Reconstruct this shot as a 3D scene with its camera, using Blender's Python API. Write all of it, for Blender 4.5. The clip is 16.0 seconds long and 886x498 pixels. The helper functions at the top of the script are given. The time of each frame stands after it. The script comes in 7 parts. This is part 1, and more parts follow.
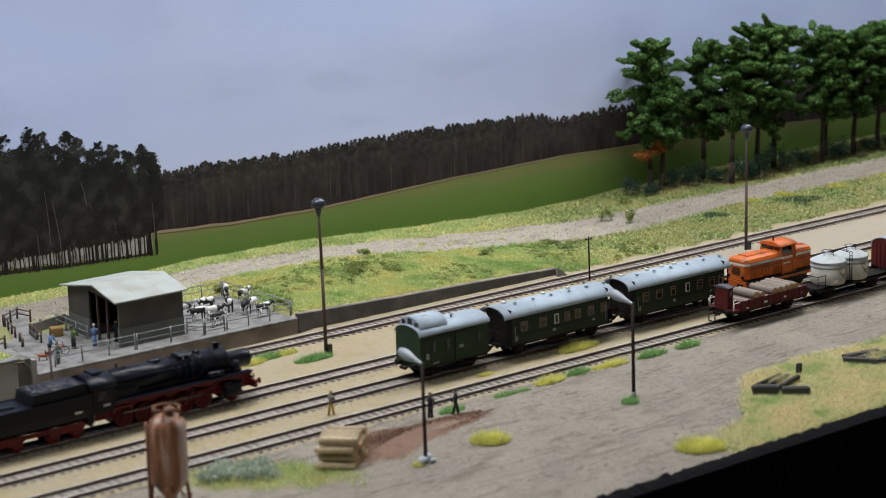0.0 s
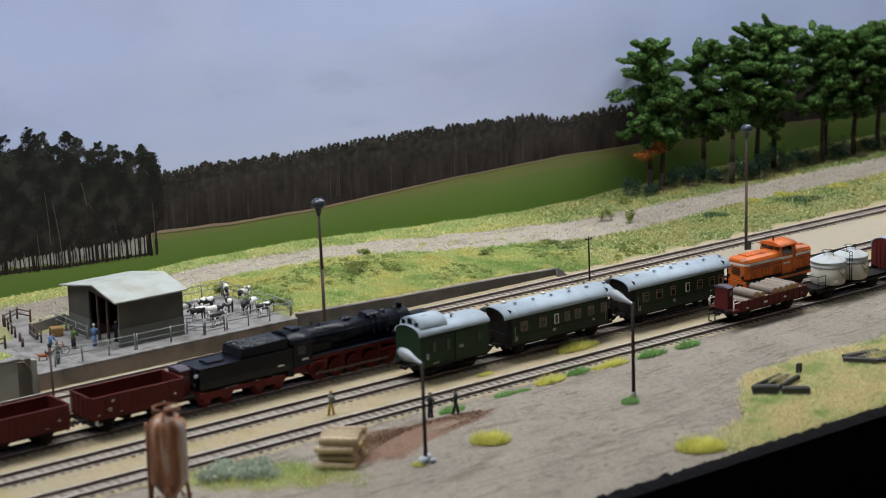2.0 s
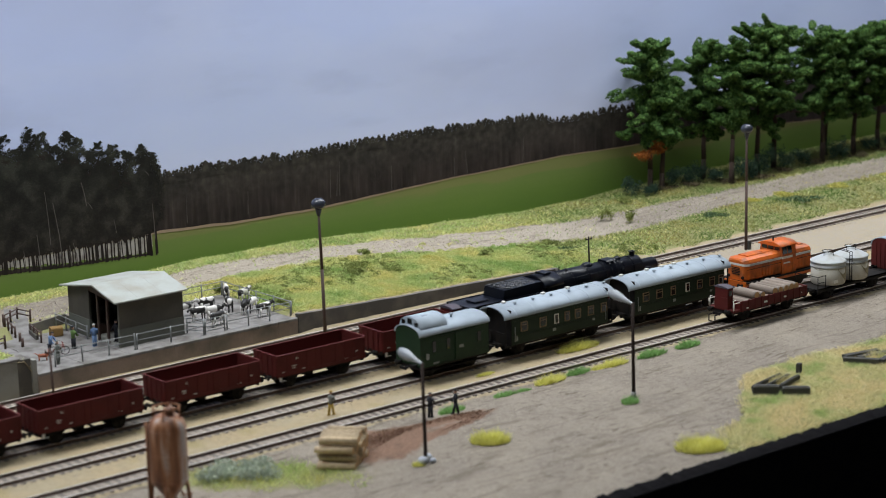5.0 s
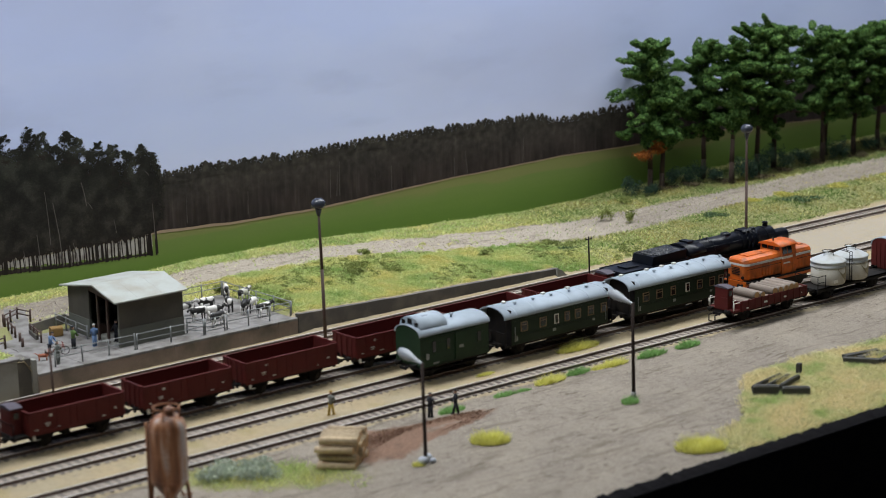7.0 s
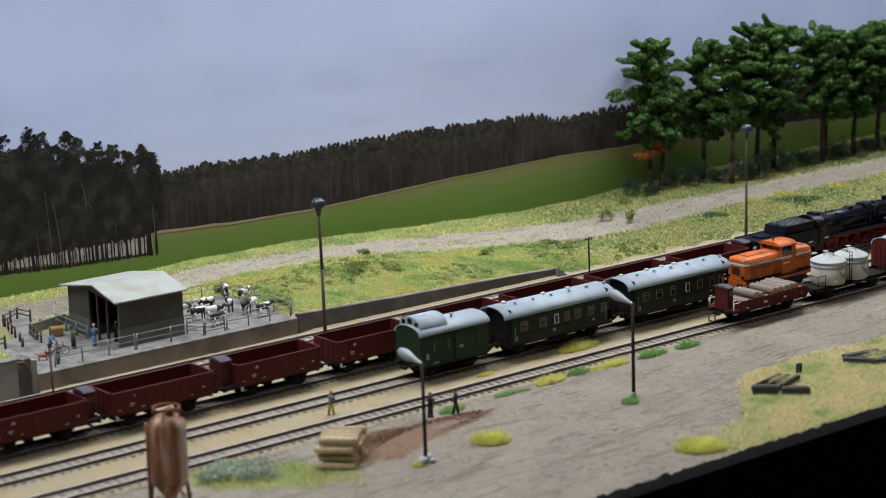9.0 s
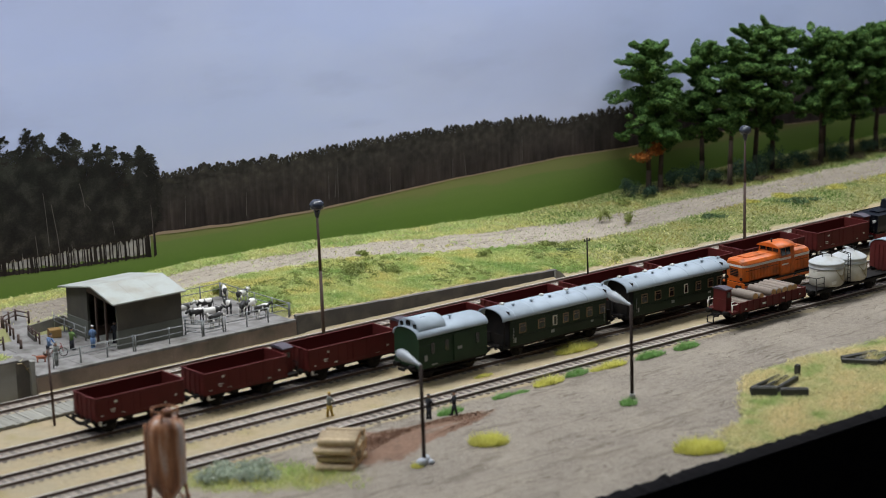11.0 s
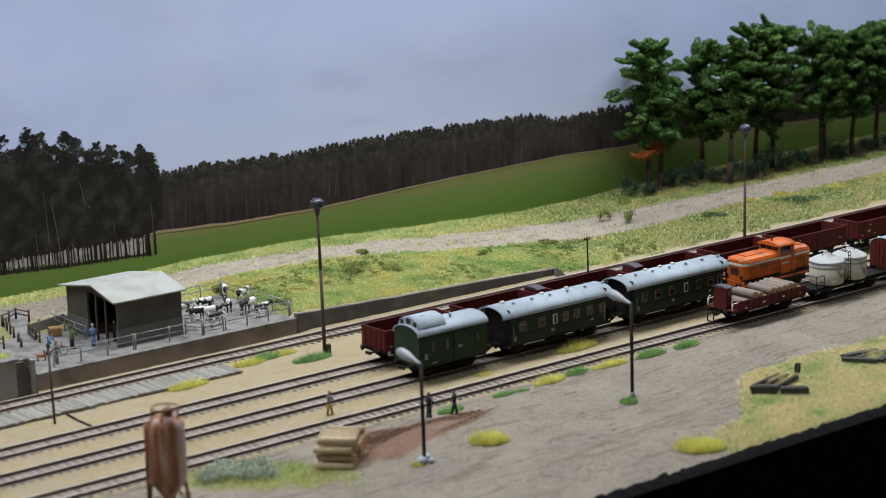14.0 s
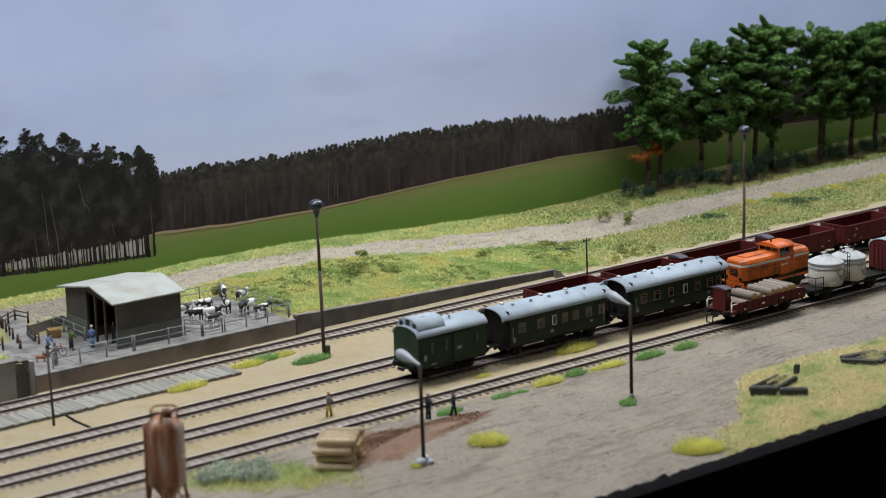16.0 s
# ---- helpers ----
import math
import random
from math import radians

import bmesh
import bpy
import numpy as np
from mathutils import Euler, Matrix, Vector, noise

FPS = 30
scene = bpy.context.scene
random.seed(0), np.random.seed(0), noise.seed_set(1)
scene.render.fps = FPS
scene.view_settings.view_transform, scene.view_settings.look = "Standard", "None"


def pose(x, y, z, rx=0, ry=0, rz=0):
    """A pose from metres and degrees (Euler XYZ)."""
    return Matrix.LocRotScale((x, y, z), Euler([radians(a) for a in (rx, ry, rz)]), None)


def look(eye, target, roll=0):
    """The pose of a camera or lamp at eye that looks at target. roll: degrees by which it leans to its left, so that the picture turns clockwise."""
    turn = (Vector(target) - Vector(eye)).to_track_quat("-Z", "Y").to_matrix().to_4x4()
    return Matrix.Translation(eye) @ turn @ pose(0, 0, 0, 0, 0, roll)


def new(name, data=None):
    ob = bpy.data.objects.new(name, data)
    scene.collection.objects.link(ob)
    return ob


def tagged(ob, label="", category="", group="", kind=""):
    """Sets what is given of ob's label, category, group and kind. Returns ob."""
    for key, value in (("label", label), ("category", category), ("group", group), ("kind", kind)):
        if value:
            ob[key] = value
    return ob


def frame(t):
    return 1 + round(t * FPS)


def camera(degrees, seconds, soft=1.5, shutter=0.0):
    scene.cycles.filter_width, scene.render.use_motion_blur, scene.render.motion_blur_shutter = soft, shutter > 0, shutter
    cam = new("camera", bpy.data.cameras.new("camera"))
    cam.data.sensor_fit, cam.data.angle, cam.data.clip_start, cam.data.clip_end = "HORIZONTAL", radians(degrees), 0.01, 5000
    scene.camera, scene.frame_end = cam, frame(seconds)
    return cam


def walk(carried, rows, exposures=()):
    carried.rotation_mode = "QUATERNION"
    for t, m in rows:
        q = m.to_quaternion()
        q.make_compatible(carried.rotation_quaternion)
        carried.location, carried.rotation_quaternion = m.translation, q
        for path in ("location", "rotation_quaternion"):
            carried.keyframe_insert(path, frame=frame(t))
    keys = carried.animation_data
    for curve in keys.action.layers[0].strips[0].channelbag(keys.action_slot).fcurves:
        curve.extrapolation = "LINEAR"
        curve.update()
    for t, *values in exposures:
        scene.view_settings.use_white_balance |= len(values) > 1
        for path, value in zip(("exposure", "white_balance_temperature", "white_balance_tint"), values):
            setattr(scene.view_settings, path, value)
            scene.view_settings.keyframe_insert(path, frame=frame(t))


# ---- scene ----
# ---------------------------------------------------------------- camera
# A model railway at 1:87. x runs along the tracks, y away from the front edge, z up.
EYE = Vector((-1.0660, -1.3172, 0.4713))
YAW, PITCH, ROLL = 39.06, 12.64, -1.375
FOCAL = 3584.0
cam = camera(24.68, 16.0, soft=1.0, shutter=0.5)


def aim(dx=0.0, dy=0.0):
    """The tripod pose, nudged by a small pan and tilt."""
    yaw, pit = radians(YAW) - dx / FOCAL, radians(PITCH) - dy / FOCAL
    way = Vector((math.sin(yaw) * math.cos(pit), math.cos(yaw) * math.cos(pit), -math.sin(pit)))
    return look(EYE, EYE + way, ROLL)


walk(cam, [(0.0, aim()), (9.2, aim()), (9.8, aim(-0.6, 0.5)), (10.8, aim(-2.6, 2.3)), (11.5, aim(-3.2, 2.8)),
           (12.0, aim(-3.0, 2.2)), (12.5, aim(-2.6, 0.2)), (14.0, aim(-2.5, 0.0)), (14.5, aim(-2.0, 0.0)),
           (15.0, aim(-1.0, -1.2)), (15.5, aim(-2.5, -1.8)), (16.0, aim(-4.0, 2.3))])
cam.data.dof.use_dof = True
cam.data.dof.focus_distance = 1.93
cam.data.dof.aperture_fstop = 10.0

# ---------------------------------------------------------------- light
world = bpy.data.worlds.new("hall")
scene.world = world
world.use_nodes = True
world.node_tree.nodes["Background"].inputs[0].default_value = (0.72, 0.82, 1.0, 1)
world.node_tree.nodes["Background"].inputs[1].default_value = 0.05


def area_lamp(name, m, sx, sy, power, colour):
    data = bpy.data.lights.new(name, "AREA")
    data.shape, data.size, data.size_y, data.energy, data.color = "RECTANGLE", sx, sy, power, colour
    ob = new(name, data)
    ob.matrix_basis = m
    return ob


# the lighting bar over the layout, and the hall's ceiling lights
area_lamp("layout_light_bar", look((0.35, 0.12, 1.15), (0.35, 0.12, 0.0)), 2.9, 0.32, 37.5, (0.93, 0.97, 1.0))
area_lamp("hall_light", look((-0.6, -1.2, 2.75), (0.0, 0.0, 0.0)), 2.6, 1.2, 19.0, (0.84, 0.93, 1.0))
scene.view_settings.exposure = 0.0

# ---------------------------------------------------------------- materials
def nodes_of(name):
    m = bpy.data.materials.new(name)
    m.use_nodes = True
    return m, m.node_tree.nodes, m.node_tree.links, m.node_tree.nodes["Principled BSDF"]


def noise_tex(n, l, scale, detail=4.0, coords=None):
    t = n.new("ShaderNodeTexNoise")
    t.inputs["Scale"].default_value, t.inputs["Detail"].default_value = scale, detail
    if coords:
        l.new(coords, t.inputs["Vector"])
    return t


def ramp(n, l, src, stops):
    r = n.new("ShaderNodeValToRGB")
    while len(r.color_ramp.elements) < len(stops):
        r.color_ramp.elements.new(0.5)
    for e, (p, c) in zip(r.color_ramp.elements, stops):
        e.position, e.color = p, (*c, 1)
    l.new(src, r.inputs[0])
    return r


def mix(n, l, fac, a, b, mode="MIX"):
    x = n.new("ShaderNodeMix")
    x.data_type, x.blend_type = "RGBA", mode
    for sock, val in ((x.inputs[0], fac), (x.inputs[6], a), (x.inputs[7], b)):
        if hasattr(val, "links"):
            l.new(val, sock)
        elif isinstance(val, (int, float)):
            sock.default_value = val
        else:
            sock.default_value = (*val, 1)
    return x.outputs[2]


def bump(n, l, bsdf, height, strength, dist):
    b = n.new("ShaderNodeBump")
    b.inputs["Strength"].default_value, b.inputs["Distance"].default_value = strength, dist
    l.new(height, b.inputs["Height"])
    l.new(b.outputs[0], bsdf.inputs["Normal"])


def paint(name, a, b=None, dirt=None, rough=0.5, metal=0.0, fine=900.0, coarse=90.0, relief=0.00012, amount=0.5, each=0.0, gloss=0.5):
    """A surface of colour a, grained towards b, with patches of dirt. Scales are in cycles per metre."""
    m, n, l, bsdf = nodes_of(name)
    pos = n.new("ShaderNodeTexCoord").outputs["Object"]
    b = b or tuple(c * 0.8 for c in a)
    f = noise_tex(n, l, fine, 5, pos)
    col = mix(n, l, f.outputs[0], a, b)
    g = noise_tex(n, l, coarse, 5, pos)
    if dirt:
        r = ramp(n, l, g.outputs[0], [(0.45, (0, 0, 0)), (0.72, (amount,) * 3)])
        col = mix(n, l, r.outputs[0], col, dirt)
    if each:
        info = n.new("ShaderNodeObjectInfo")
        rr = ramp(n, l, info.outputs["Random"], [(0, (1 - each,) * 3), (1, (1 + each,) * 3)])
        col = mix(n, l, 1.0, col, rr.outputs[0], "MULTIPLY")
    l.new(col, bsdf.inputs["Base Color"])
    rr = n.new("ShaderNodeMapRange")
    rr.inputs["To Min"].default_value, rr.inputs["To Max"].default_value = max(rough - 0.12, 0.05), min(rough + 0.15, 1)
    l.new(g.outputs[0], rr.inputs[0])
    l.new(rr.outputs[0], bsdf.inputs["Roughness"])
    bsdf.inputs["Metallic"].default_value = metal
    bsdf.inputs["Specular IOR Level"].default_value = gloss
    bump(n, l, bsdf, f.outputs[0], 0.5, relief)
    return m


def scatter_colour(name, stops, patch, patch_stops, rough=0.9, glow_through=0.0, rise=None):
    """Blades, leaves and crumbs: a colour for each island, toned by patches of the ground."""
    m, n, l, bsdf = nodes_of(name)
    pos = n.new("ShaderNodeTexCoord").outputs["Object"]
    geo = n.new("ShaderNodeNewGeometry")
    r = ramp(n, l, geo.outputs["Random Per Island"], stops)
    p = noise_tex(n, l, patch, 3, pos)
    q = ramp(n, l, p.outputs[0], patch_stops)
    col = mix(n, l, 1.0, r.outputs[0], q.outputs[0], "MULTIPLY")
    if rise:
        sep, span = n.new("ShaderNodeSeparateXYZ"), n.new("ShaderNodeMapRange")
        l.new(pos, sep.inputs[0])
        l.new(sep.outputs[2], span.inputs[0])
        span.inputs["From Min"].default_value, span.inputs["From Max"].default_value = rise[0], rise[1]
        tone = ramp(n, l, span.outputs[0], [(0, rise[2]), (1, rise[3])])
        col = mix(n, l, 1.0, col, tone.outputs[0], "MULTIPLY")
    l.new(col, bsdf.inputs["Base Color"])
    bsdf.inputs["Roughness"].default_value = rough
    bsdf.inputs["Specular IOR Level"].default_value = 0.2
    if glow_through:
        tr = n.new("ShaderNodeBsdfTranslucent")
        l.new(bsdf.inputs["Base Color"].links[0].from_socket, tr.inputs[0])
        both = n.new("ShaderNodeMixShader")
        both.inputs[0].default_value = glow_through
        l.new(bsdf.outputs[0], both.inputs[1])
        l.new(tr.outputs[0], both.inputs[2])
        l.new(both.outputs[0], n["Material Output"].inputs[0])
    return m


def ground_material():
    """Sand between the tracks, grey trodden gravel in the yard, bark litter by the logs; the masks are painted on the sheet."""
    m, n, l, bsdf = nodes_of("ground")
    pos = n.new("ShaderNodeTexCoord").outputs["Object"]
    fine, mid, big = noise_tex(n, l, 1400, 6, pos), noise_tex(n, l, 160, 6, pos), noise_tex(n, l, 22, 4, pos)
    grit = n.new("ShaderNodeTexVoronoi")
    grit.inputs["Scale"].default_value = 900
    l.new(pos, grit.inputs["Vector"])
    sand = mix(n, l, fine.outputs[0], (0.475, 0.375, 0.235), (0.335, 0.262, 0.160))
    sand = mix(n, l, ramp(n, l, mid.outputs[0], [(0.45, (0, 0, 0)), (0.75, (0.6, 0.6, 0.6))]).outputs[0], sand, (0.285, 0.235, 0.155))
    sand = mix(n, l, ramp(n, l, big.outputs[0], [(0.42, (0, 0, 0)), (0.62, (0.55, 0.55, 0.55))]).outputs[0], sand, (0.365, 0.318, 0.225))
    stain = noise_tex(n, l, 38, 5, pos)
    sand = mix(n, l, ramp(n, l, stain.outputs[0], [(0.55, (0, 0, 0)), (0.70, (0.5, 0.5, 0.5))]).outputs[0], sand, (0.315, 0.265, 0.115))
    gravel = mix(n, l, fine.outputs[0], (0.33, 0.28, 0.232), (0.15, 0.125, 0.10))
    gravel = mix(n, l, ramp(n, l, grit.outputs["Color"], [(0.3, (0, 0, 0)), (0.95, (0.5, 0.5, 0.5))]).outputs[0], gravel, (0.40, 0.36, 0.30))
    gravel = mix(n, l, ramp(n, l, mid.outputs[0], [(0.5, (0, 0, 0)), (0.72, (0.55, 0.55, 0.55))]).outputs[0], gravel, (0.16, 0.13, 0.10))
    gravel = mix(n, l, ramp(n, l, big.outputs[0], [(0.4, (0, 0, 0)), (0.7, (0.4, 0.4, 0.4))]).outputs[0], gravel, (0.40, 0.345, 0.275))
    soil = mix(n, l, fine.outputs[0], (0.33, 0.32, 0.145), (0.20, 0.20, 0.085))
    litter = mix(n, l, grit.outputs["Color"], (0.27, 0.165, 0.115), (0.165, 0.098, 0.068))
    ballast = mix(n, l, grit.outputs["Color"], (0.43, 0.365, 0.31), (0.28, 0.235, 0.195))

    def mask(layer, noisy=0.45):
        a = n.new("ShaderNodeAttribute")
        a.attribute_name = layer
        add = n.new("ShaderNodeMath")
        add.operation = "MULTIPLY_ADD"
        l.new(mid.outputs[0], add.inputs[0])
        add.inputs[1].default_value = noisy
        l.new(a.outputs["Fac"], add.inputs[2])
        lo = 0.5 + noisy * 0.5 - 0.12
        return ramp(n, l, add.outputs[0], [(lo, (0, 0, 0)), (min(lo + 0.24, 1.0), (1, 1, 1))]).outputs[0]

    col = mix(n, l, mask("gravel"), sand, gravel)
    pale = mix(n, l, mid.outputs[0], (0.47, 0.405, 0.345), (0.30, 0.255, 0.215))
    col = mix(n, l, mask("road"), col, mix(n, l, fine.outputs[0], pale, (0.40, 0.35, 0.27)))
    col = mix(n, l, mask("ballast", 0.3), col, ballast)
    col = mix(n, l, mask("litter"), col, litter)
    col = mix(n, l, mask("soil"), col, soil)
    rut = n.new("ShaderNodeTexNoise")
    rut.inputs["Scale"].default_value, rut.inputs["Detail"].default_value, rut.inputs["Distortion"].default_value = 1.0, 6, 1.6
    mp = n.new("ShaderNodeMapping")
    mp.inputs["Rotation"].default_value = (0, 0, radians(-14))
    mp.inputs["Scale"].default_value = (11, 60, 1)
    l.new(pos, mp.inputs[0])
    l.new(mp.outputs[0], rut.inputs["Vector"])
    scar = ramp(n, l, rut.outputs[0], [(0.56, (0, 0, 0)), (0.70, (0.55, 0.55, 0.55))])
    both = mix(n, l, 1.0, scar.outputs[0], mask("gravel"), "MULTIPLY")
    col = mix(n, l, both, col, (0.12, 0.095, 0.07))
    crack = n.new("ShaderNodeTexNoise")
    crack.inputs["Scale"].default_value, crack.inputs["Detail"].default_value, crack.inputs["Distortion"].default_value = 1.0, 7, 2.4
    mp2 = n.new("ShaderNodeMapping")
    mp2.inputs["Rotation"].default_value, mp2.inputs["Scale"].default_value = (0, 0, radians(-26)), (30, 150, 1)
    l.new(pos, mp2.inputs[0])
    l.new(mp2.outputs[0], crack.inputs["Vector"])
    fine_scar = ramp(n, l, crack.outputs[0], [(0.56, (0, 0, 0)), (0.64, (0.75, 0.75, 0.75))])
    where = ramp(n, l, stain.outputs[0], [(0.44, (0, 0, 0)), (0.60, (1, 1, 1))])
    worn = mix(n, l, 1.0, mix(n, l, 1.0, fine_scar.outputs[0], where.outputs[0], "MULTIPLY"), mask("gravel"), "MULTIPLY")
    col = mix(n, l, worn, col, (0.105, 0.082, 0.060))
    l.new(col, bsdf.inputs["Base Color"])
    bsdf.inputs["Roughness"].default_value = 0.95
    bsdf.inputs["Specular IOR Level"].default_value = 0.2
    h = mix(n, l, 0.5, fine.outputs[0], mid.outputs[0])
    bump(n, l, bsdf, h, 0.9, 0.0022)
    return m


def sky_material():
    """Printed sky: pale lavender blue, hazy at the horizon, with broad soft grey cloud."""
    m, n, l, bsdf = nodes_of("printed_sky")
    pos = n.new("ShaderNodeTexCoord").outputs["Object"]
    sep = n.new("ShaderNodeSeparateXYZ")
    l.new(pos, sep.inputs[0])
    up = n.new("ShaderNodeMapRange")
    up.inputs["From Min"].default_value, up.inputs["From Max"].default_value = 0.10, 0.36
    l.new(sep.outputs[2], up.inputs[0])
    base = ramp(n, l, up.outputs[0], [(0, (0.66, 0.70, 0.94)), (0.14, (0.59, 0.66, 0.94)), (0.5, (0.55, 0.63, 0.93)), (1, (0.52, 0.59, 0.87))])
    col = base.outputs[0]
    for size, stops, tone in (((2.2, 1, 6.0), (0.42, 0.66, 0.5), (0.45, 0.49, 0.68)), ((3.6, 1, 9.0), (0.50, 0.70, 0.45), (0.66, 0.71, 0.93)),
                              ((7.0, 1, 26.0), (0.56, 0.74, 0.35), (0.42, 0.47, 0.68))):
        mp = n.new("ShaderNodeMapping")
        mp.inputs["Scale"].default_value, mp.inputs["Location"].default_value = size, (size[0], 0, 0.7)
        l.new(pos, mp.inputs[0])
        cloud = noise_tex(n, l, 1.0, 5, mp.outputs[0])
        c = ramp(n, l, cloud.outputs[0], [(stops[0], (0, 0, 0)), (stops[1], (stops[2],) * 3)])
        col = mix(n, l, c.outputs[0], col, tone)
    l.new(col, bsdf.inputs["Base Color"])
    bsdf.inputs["Roughness"].default_value = 0.8
    bsdf.inputs["Specular IOR Level"].default_value = 0.1
    return m


def print_wood_material():
    """Printed wood edge: dim upright stems below, blotchy dark crowns above."""
    m, n, l, bsdf = nodes_of("printed_wood")
    pos = n.new("ShaderNodeTexCoord").outputs["Object"]
    mp = n.new("ShaderNodeMapping")
    mp.inputs["Scale"].default_value = (210, 1, 22)
    l.new(pos, mp.inputs[0])
    stem = noise_tex(n, l, 1.0, 3, mp.outputs[0])
    blot, broad = noise_tex(n, l, 130, 5, pos), noise_tex(n, l, 28, 3, pos)
    low = ramp(n, l, stem.outputs[0], [(0.34, (0.030, 0.0235, 0.0222)), (0.56, (0.040, 0.0318, 0.0300)), (0.74, (0.062, 0.0510, 0.0470))])
    high = ramp(n, l, blot.outputs[0], [(0.36, (0.030, 0.0285, 0.0255)), (0.52, (0.047, 0.0440, 0.0385)), (0.70, (0.078, 0.072, 0.061))])
    sep, span = n.new("ShaderNodeSeparateXYZ"), n.new("ShaderNodeMapRange")
    l.new(pos, sep.inputs[0])
    l.new(sep.outputs[2], span.inputs[0])
    span.inputs["From Min"].default_value, span.inputs["From Max"].default_value = 0.066, 0.112
    col = mix(n, l, span.outputs[0], low.outputs[0], high.outputs[0])
    tone = ramp(n, l, broad.outputs[0], [(0.35, (0.78, 0.78, 0.78)), (0.65, (1.22, 1.18, 1.15))])
    l.new(mix(n, l, 1.0, col, tone.outputs[0], "MULTIPLY"), bsdf.inputs["Base Color"])
    bsdf.inputs["Roughness"].default_value = 0.85
    bsdf.inputs["Specular IOR Level"].default_value = 0.1
    return m


def print_field_material():
    """Printed field: olive along its far edge, deeper green towards its foot, with faint long streaks."""
    m, n, l, bsdf = nodes_of("printed_field")
    pos = n.new("ShaderNodeTexCoord").outputs["Object"]
    mp = n.new("ShaderNodeMapping")
    mp.inputs["Scale"].default_value = (9, 1, 70)
    l.new(pos, mp.inputs[0])
    streak, fine = noise_tex(n, l, 1.0, 4, mp.outputs[0]), noise_tex(n, l, 300, 4, pos)
    sep, span = n.new("ShaderNodeSeparateXYZ"), n.new("ShaderNodeMapRange")
    l.new(pos, sep.inputs[0])
    l.new(sep.outputs[2], span.inputs[0])
    span.inputs["From Min"].default_value, span.inputs["From Max"].default_value = 0.012, 0.058
    add = n.new("ShaderNodeMath")
    add.operation = "MULTIPLY_ADD"
    l.new(streak.outputs[0], add.inputs[0])
    add.inputs[1].default_value = 0.5
    l.new(span.outputs[0], add.inputs[2])
    col = ramp(n, l, add.outputs[0], [(0.2, (0.108, 0.190, 0.036)), (0.6, (0.140, 0.215, 0.050)), (0.92, (0.165, 0.222, 0.066)), (1.0, (0.215, 0.210, 0.085))])
    l.new(mix(n, l, 0.25, col.outputs[0], mix(n, l, fine.outputs[0], (0.155, 0.23, 0.060), (0.105, 0.17, 0.040))), bsdf.inputs["Base Color"])
    bsdf.inputs["Roughness"].default_value = 0.85
    bsdf.inputs["Specular IOR Level"].default_value = 0.1
    return m


def wood_material(name, a, b, length=(8, 90, 90), least=0.75):
    m, n, l, bsdf = nodes_of(name)
    pos = n.new("ShaderNodeTexCoord").outputs["Object"]
    mp = n.new("ShaderNodeMapping")
    mp.inputs["Scale"].default_value = length
    l.new(pos, mp.inputs[0])
    g = noise_tex(n, l, 10, 6, mp.outputs[0])
    col = mix(n, l, g.outputs[0], a, b)
    info = n.new("ShaderNodeObjectInfo")
    col = mix(n, l, 1.0, col, ramp(n, l, info.outputs["Random"], [(0, (least,) * 3), (1, (1.1, 1.1, 1.1))]).outputs[0], "MULTIPLY")
    l.new(col, bsdf.inputs["Base Color"])
    bsdf.inputs["Roughness"].default_value = 0.85
    bump(n, l, bsdf, g.outputs[0], 0.5, 0.0004)
    return m


def glass_material():
    m, n, l, bsdf = nodes_of("window_glass")
    bsdf.inputs["Base Color"].default_value = (0.015, 0.016, 0.015, 1)
    bsdf.inputs["Roughness"].default_value = 0.12
    return m


def streaked_rust():
    """Old steel with rust running down in streaks."""
    m, n, l, bsdf = nodes_of("rusty_tank")
    pos = n.new("ShaderNodeTexCoord").outputs["Object"]
    mp = n.new("ShaderNodeMapping")
    mp.inputs["Scale"].default_value = (105, 105, 16)
    l.new(pos, mp.inputs[0])
    run = noise_tex(n, l, 1.0, 4, mp.outputs[0])
    fine = noise_tex(n, l, 700, 5, pos)
    col = ramp(n, l, run.outputs[0], [(0.35, (0.10, 0.042, 0.024)), (0.44, (0.27, 0.105, 0.045)), (0.52, (0.44, 0.20, 0.095)), (0.575, (0.54, 0.36, 0.27)), (0.65, (0.52, 0.46, 0.44))]).outputs[0]
    speck = ramp(n, l, fine.outputs[0], [(0.4, (0, 0, 0)), (0.8, (0.6, 0.6, 0.6))])
    l.new(mix(n, l, speck.outputs[0], col, (0.24, 0.10, 0.045)), bsdf.inputs["Base Color"])
    bsdf.inputs["Roughness"].default_value = 0.5
    bump(n, l, bsdf, fine.outputs[0], 0.4, 0.0003)
    return m


def cowhide():
    """White hide with black patches, set differently on each animal."""
    m, n, l, bsdf = nodes_of("cowhide")
    pos = n.new("ShaderNodeTexCoord").outputs["Object"]
    info, add = n.new("ShaderNodeObjectInfo"), n.new("ShaderNodeVectorMath")
    l.new(pos, add.inputs[0])
    l.new(info.outputs["Random"], add.inputs[1])
    patch = noise_tex(n, l, 88, 1.5, add.outputs[0])
    col = ramp(n, l, patch.outputs[0], [(0.465, (0.74, 0.71, 0.67)), (0.495, (0.022, 0.020, 0.019))])
    l.new(col.outputs[0], bsdf.inputs["Base Color"])
    bsdf.inputs["Roughness"].default_value = 0.6
    return m


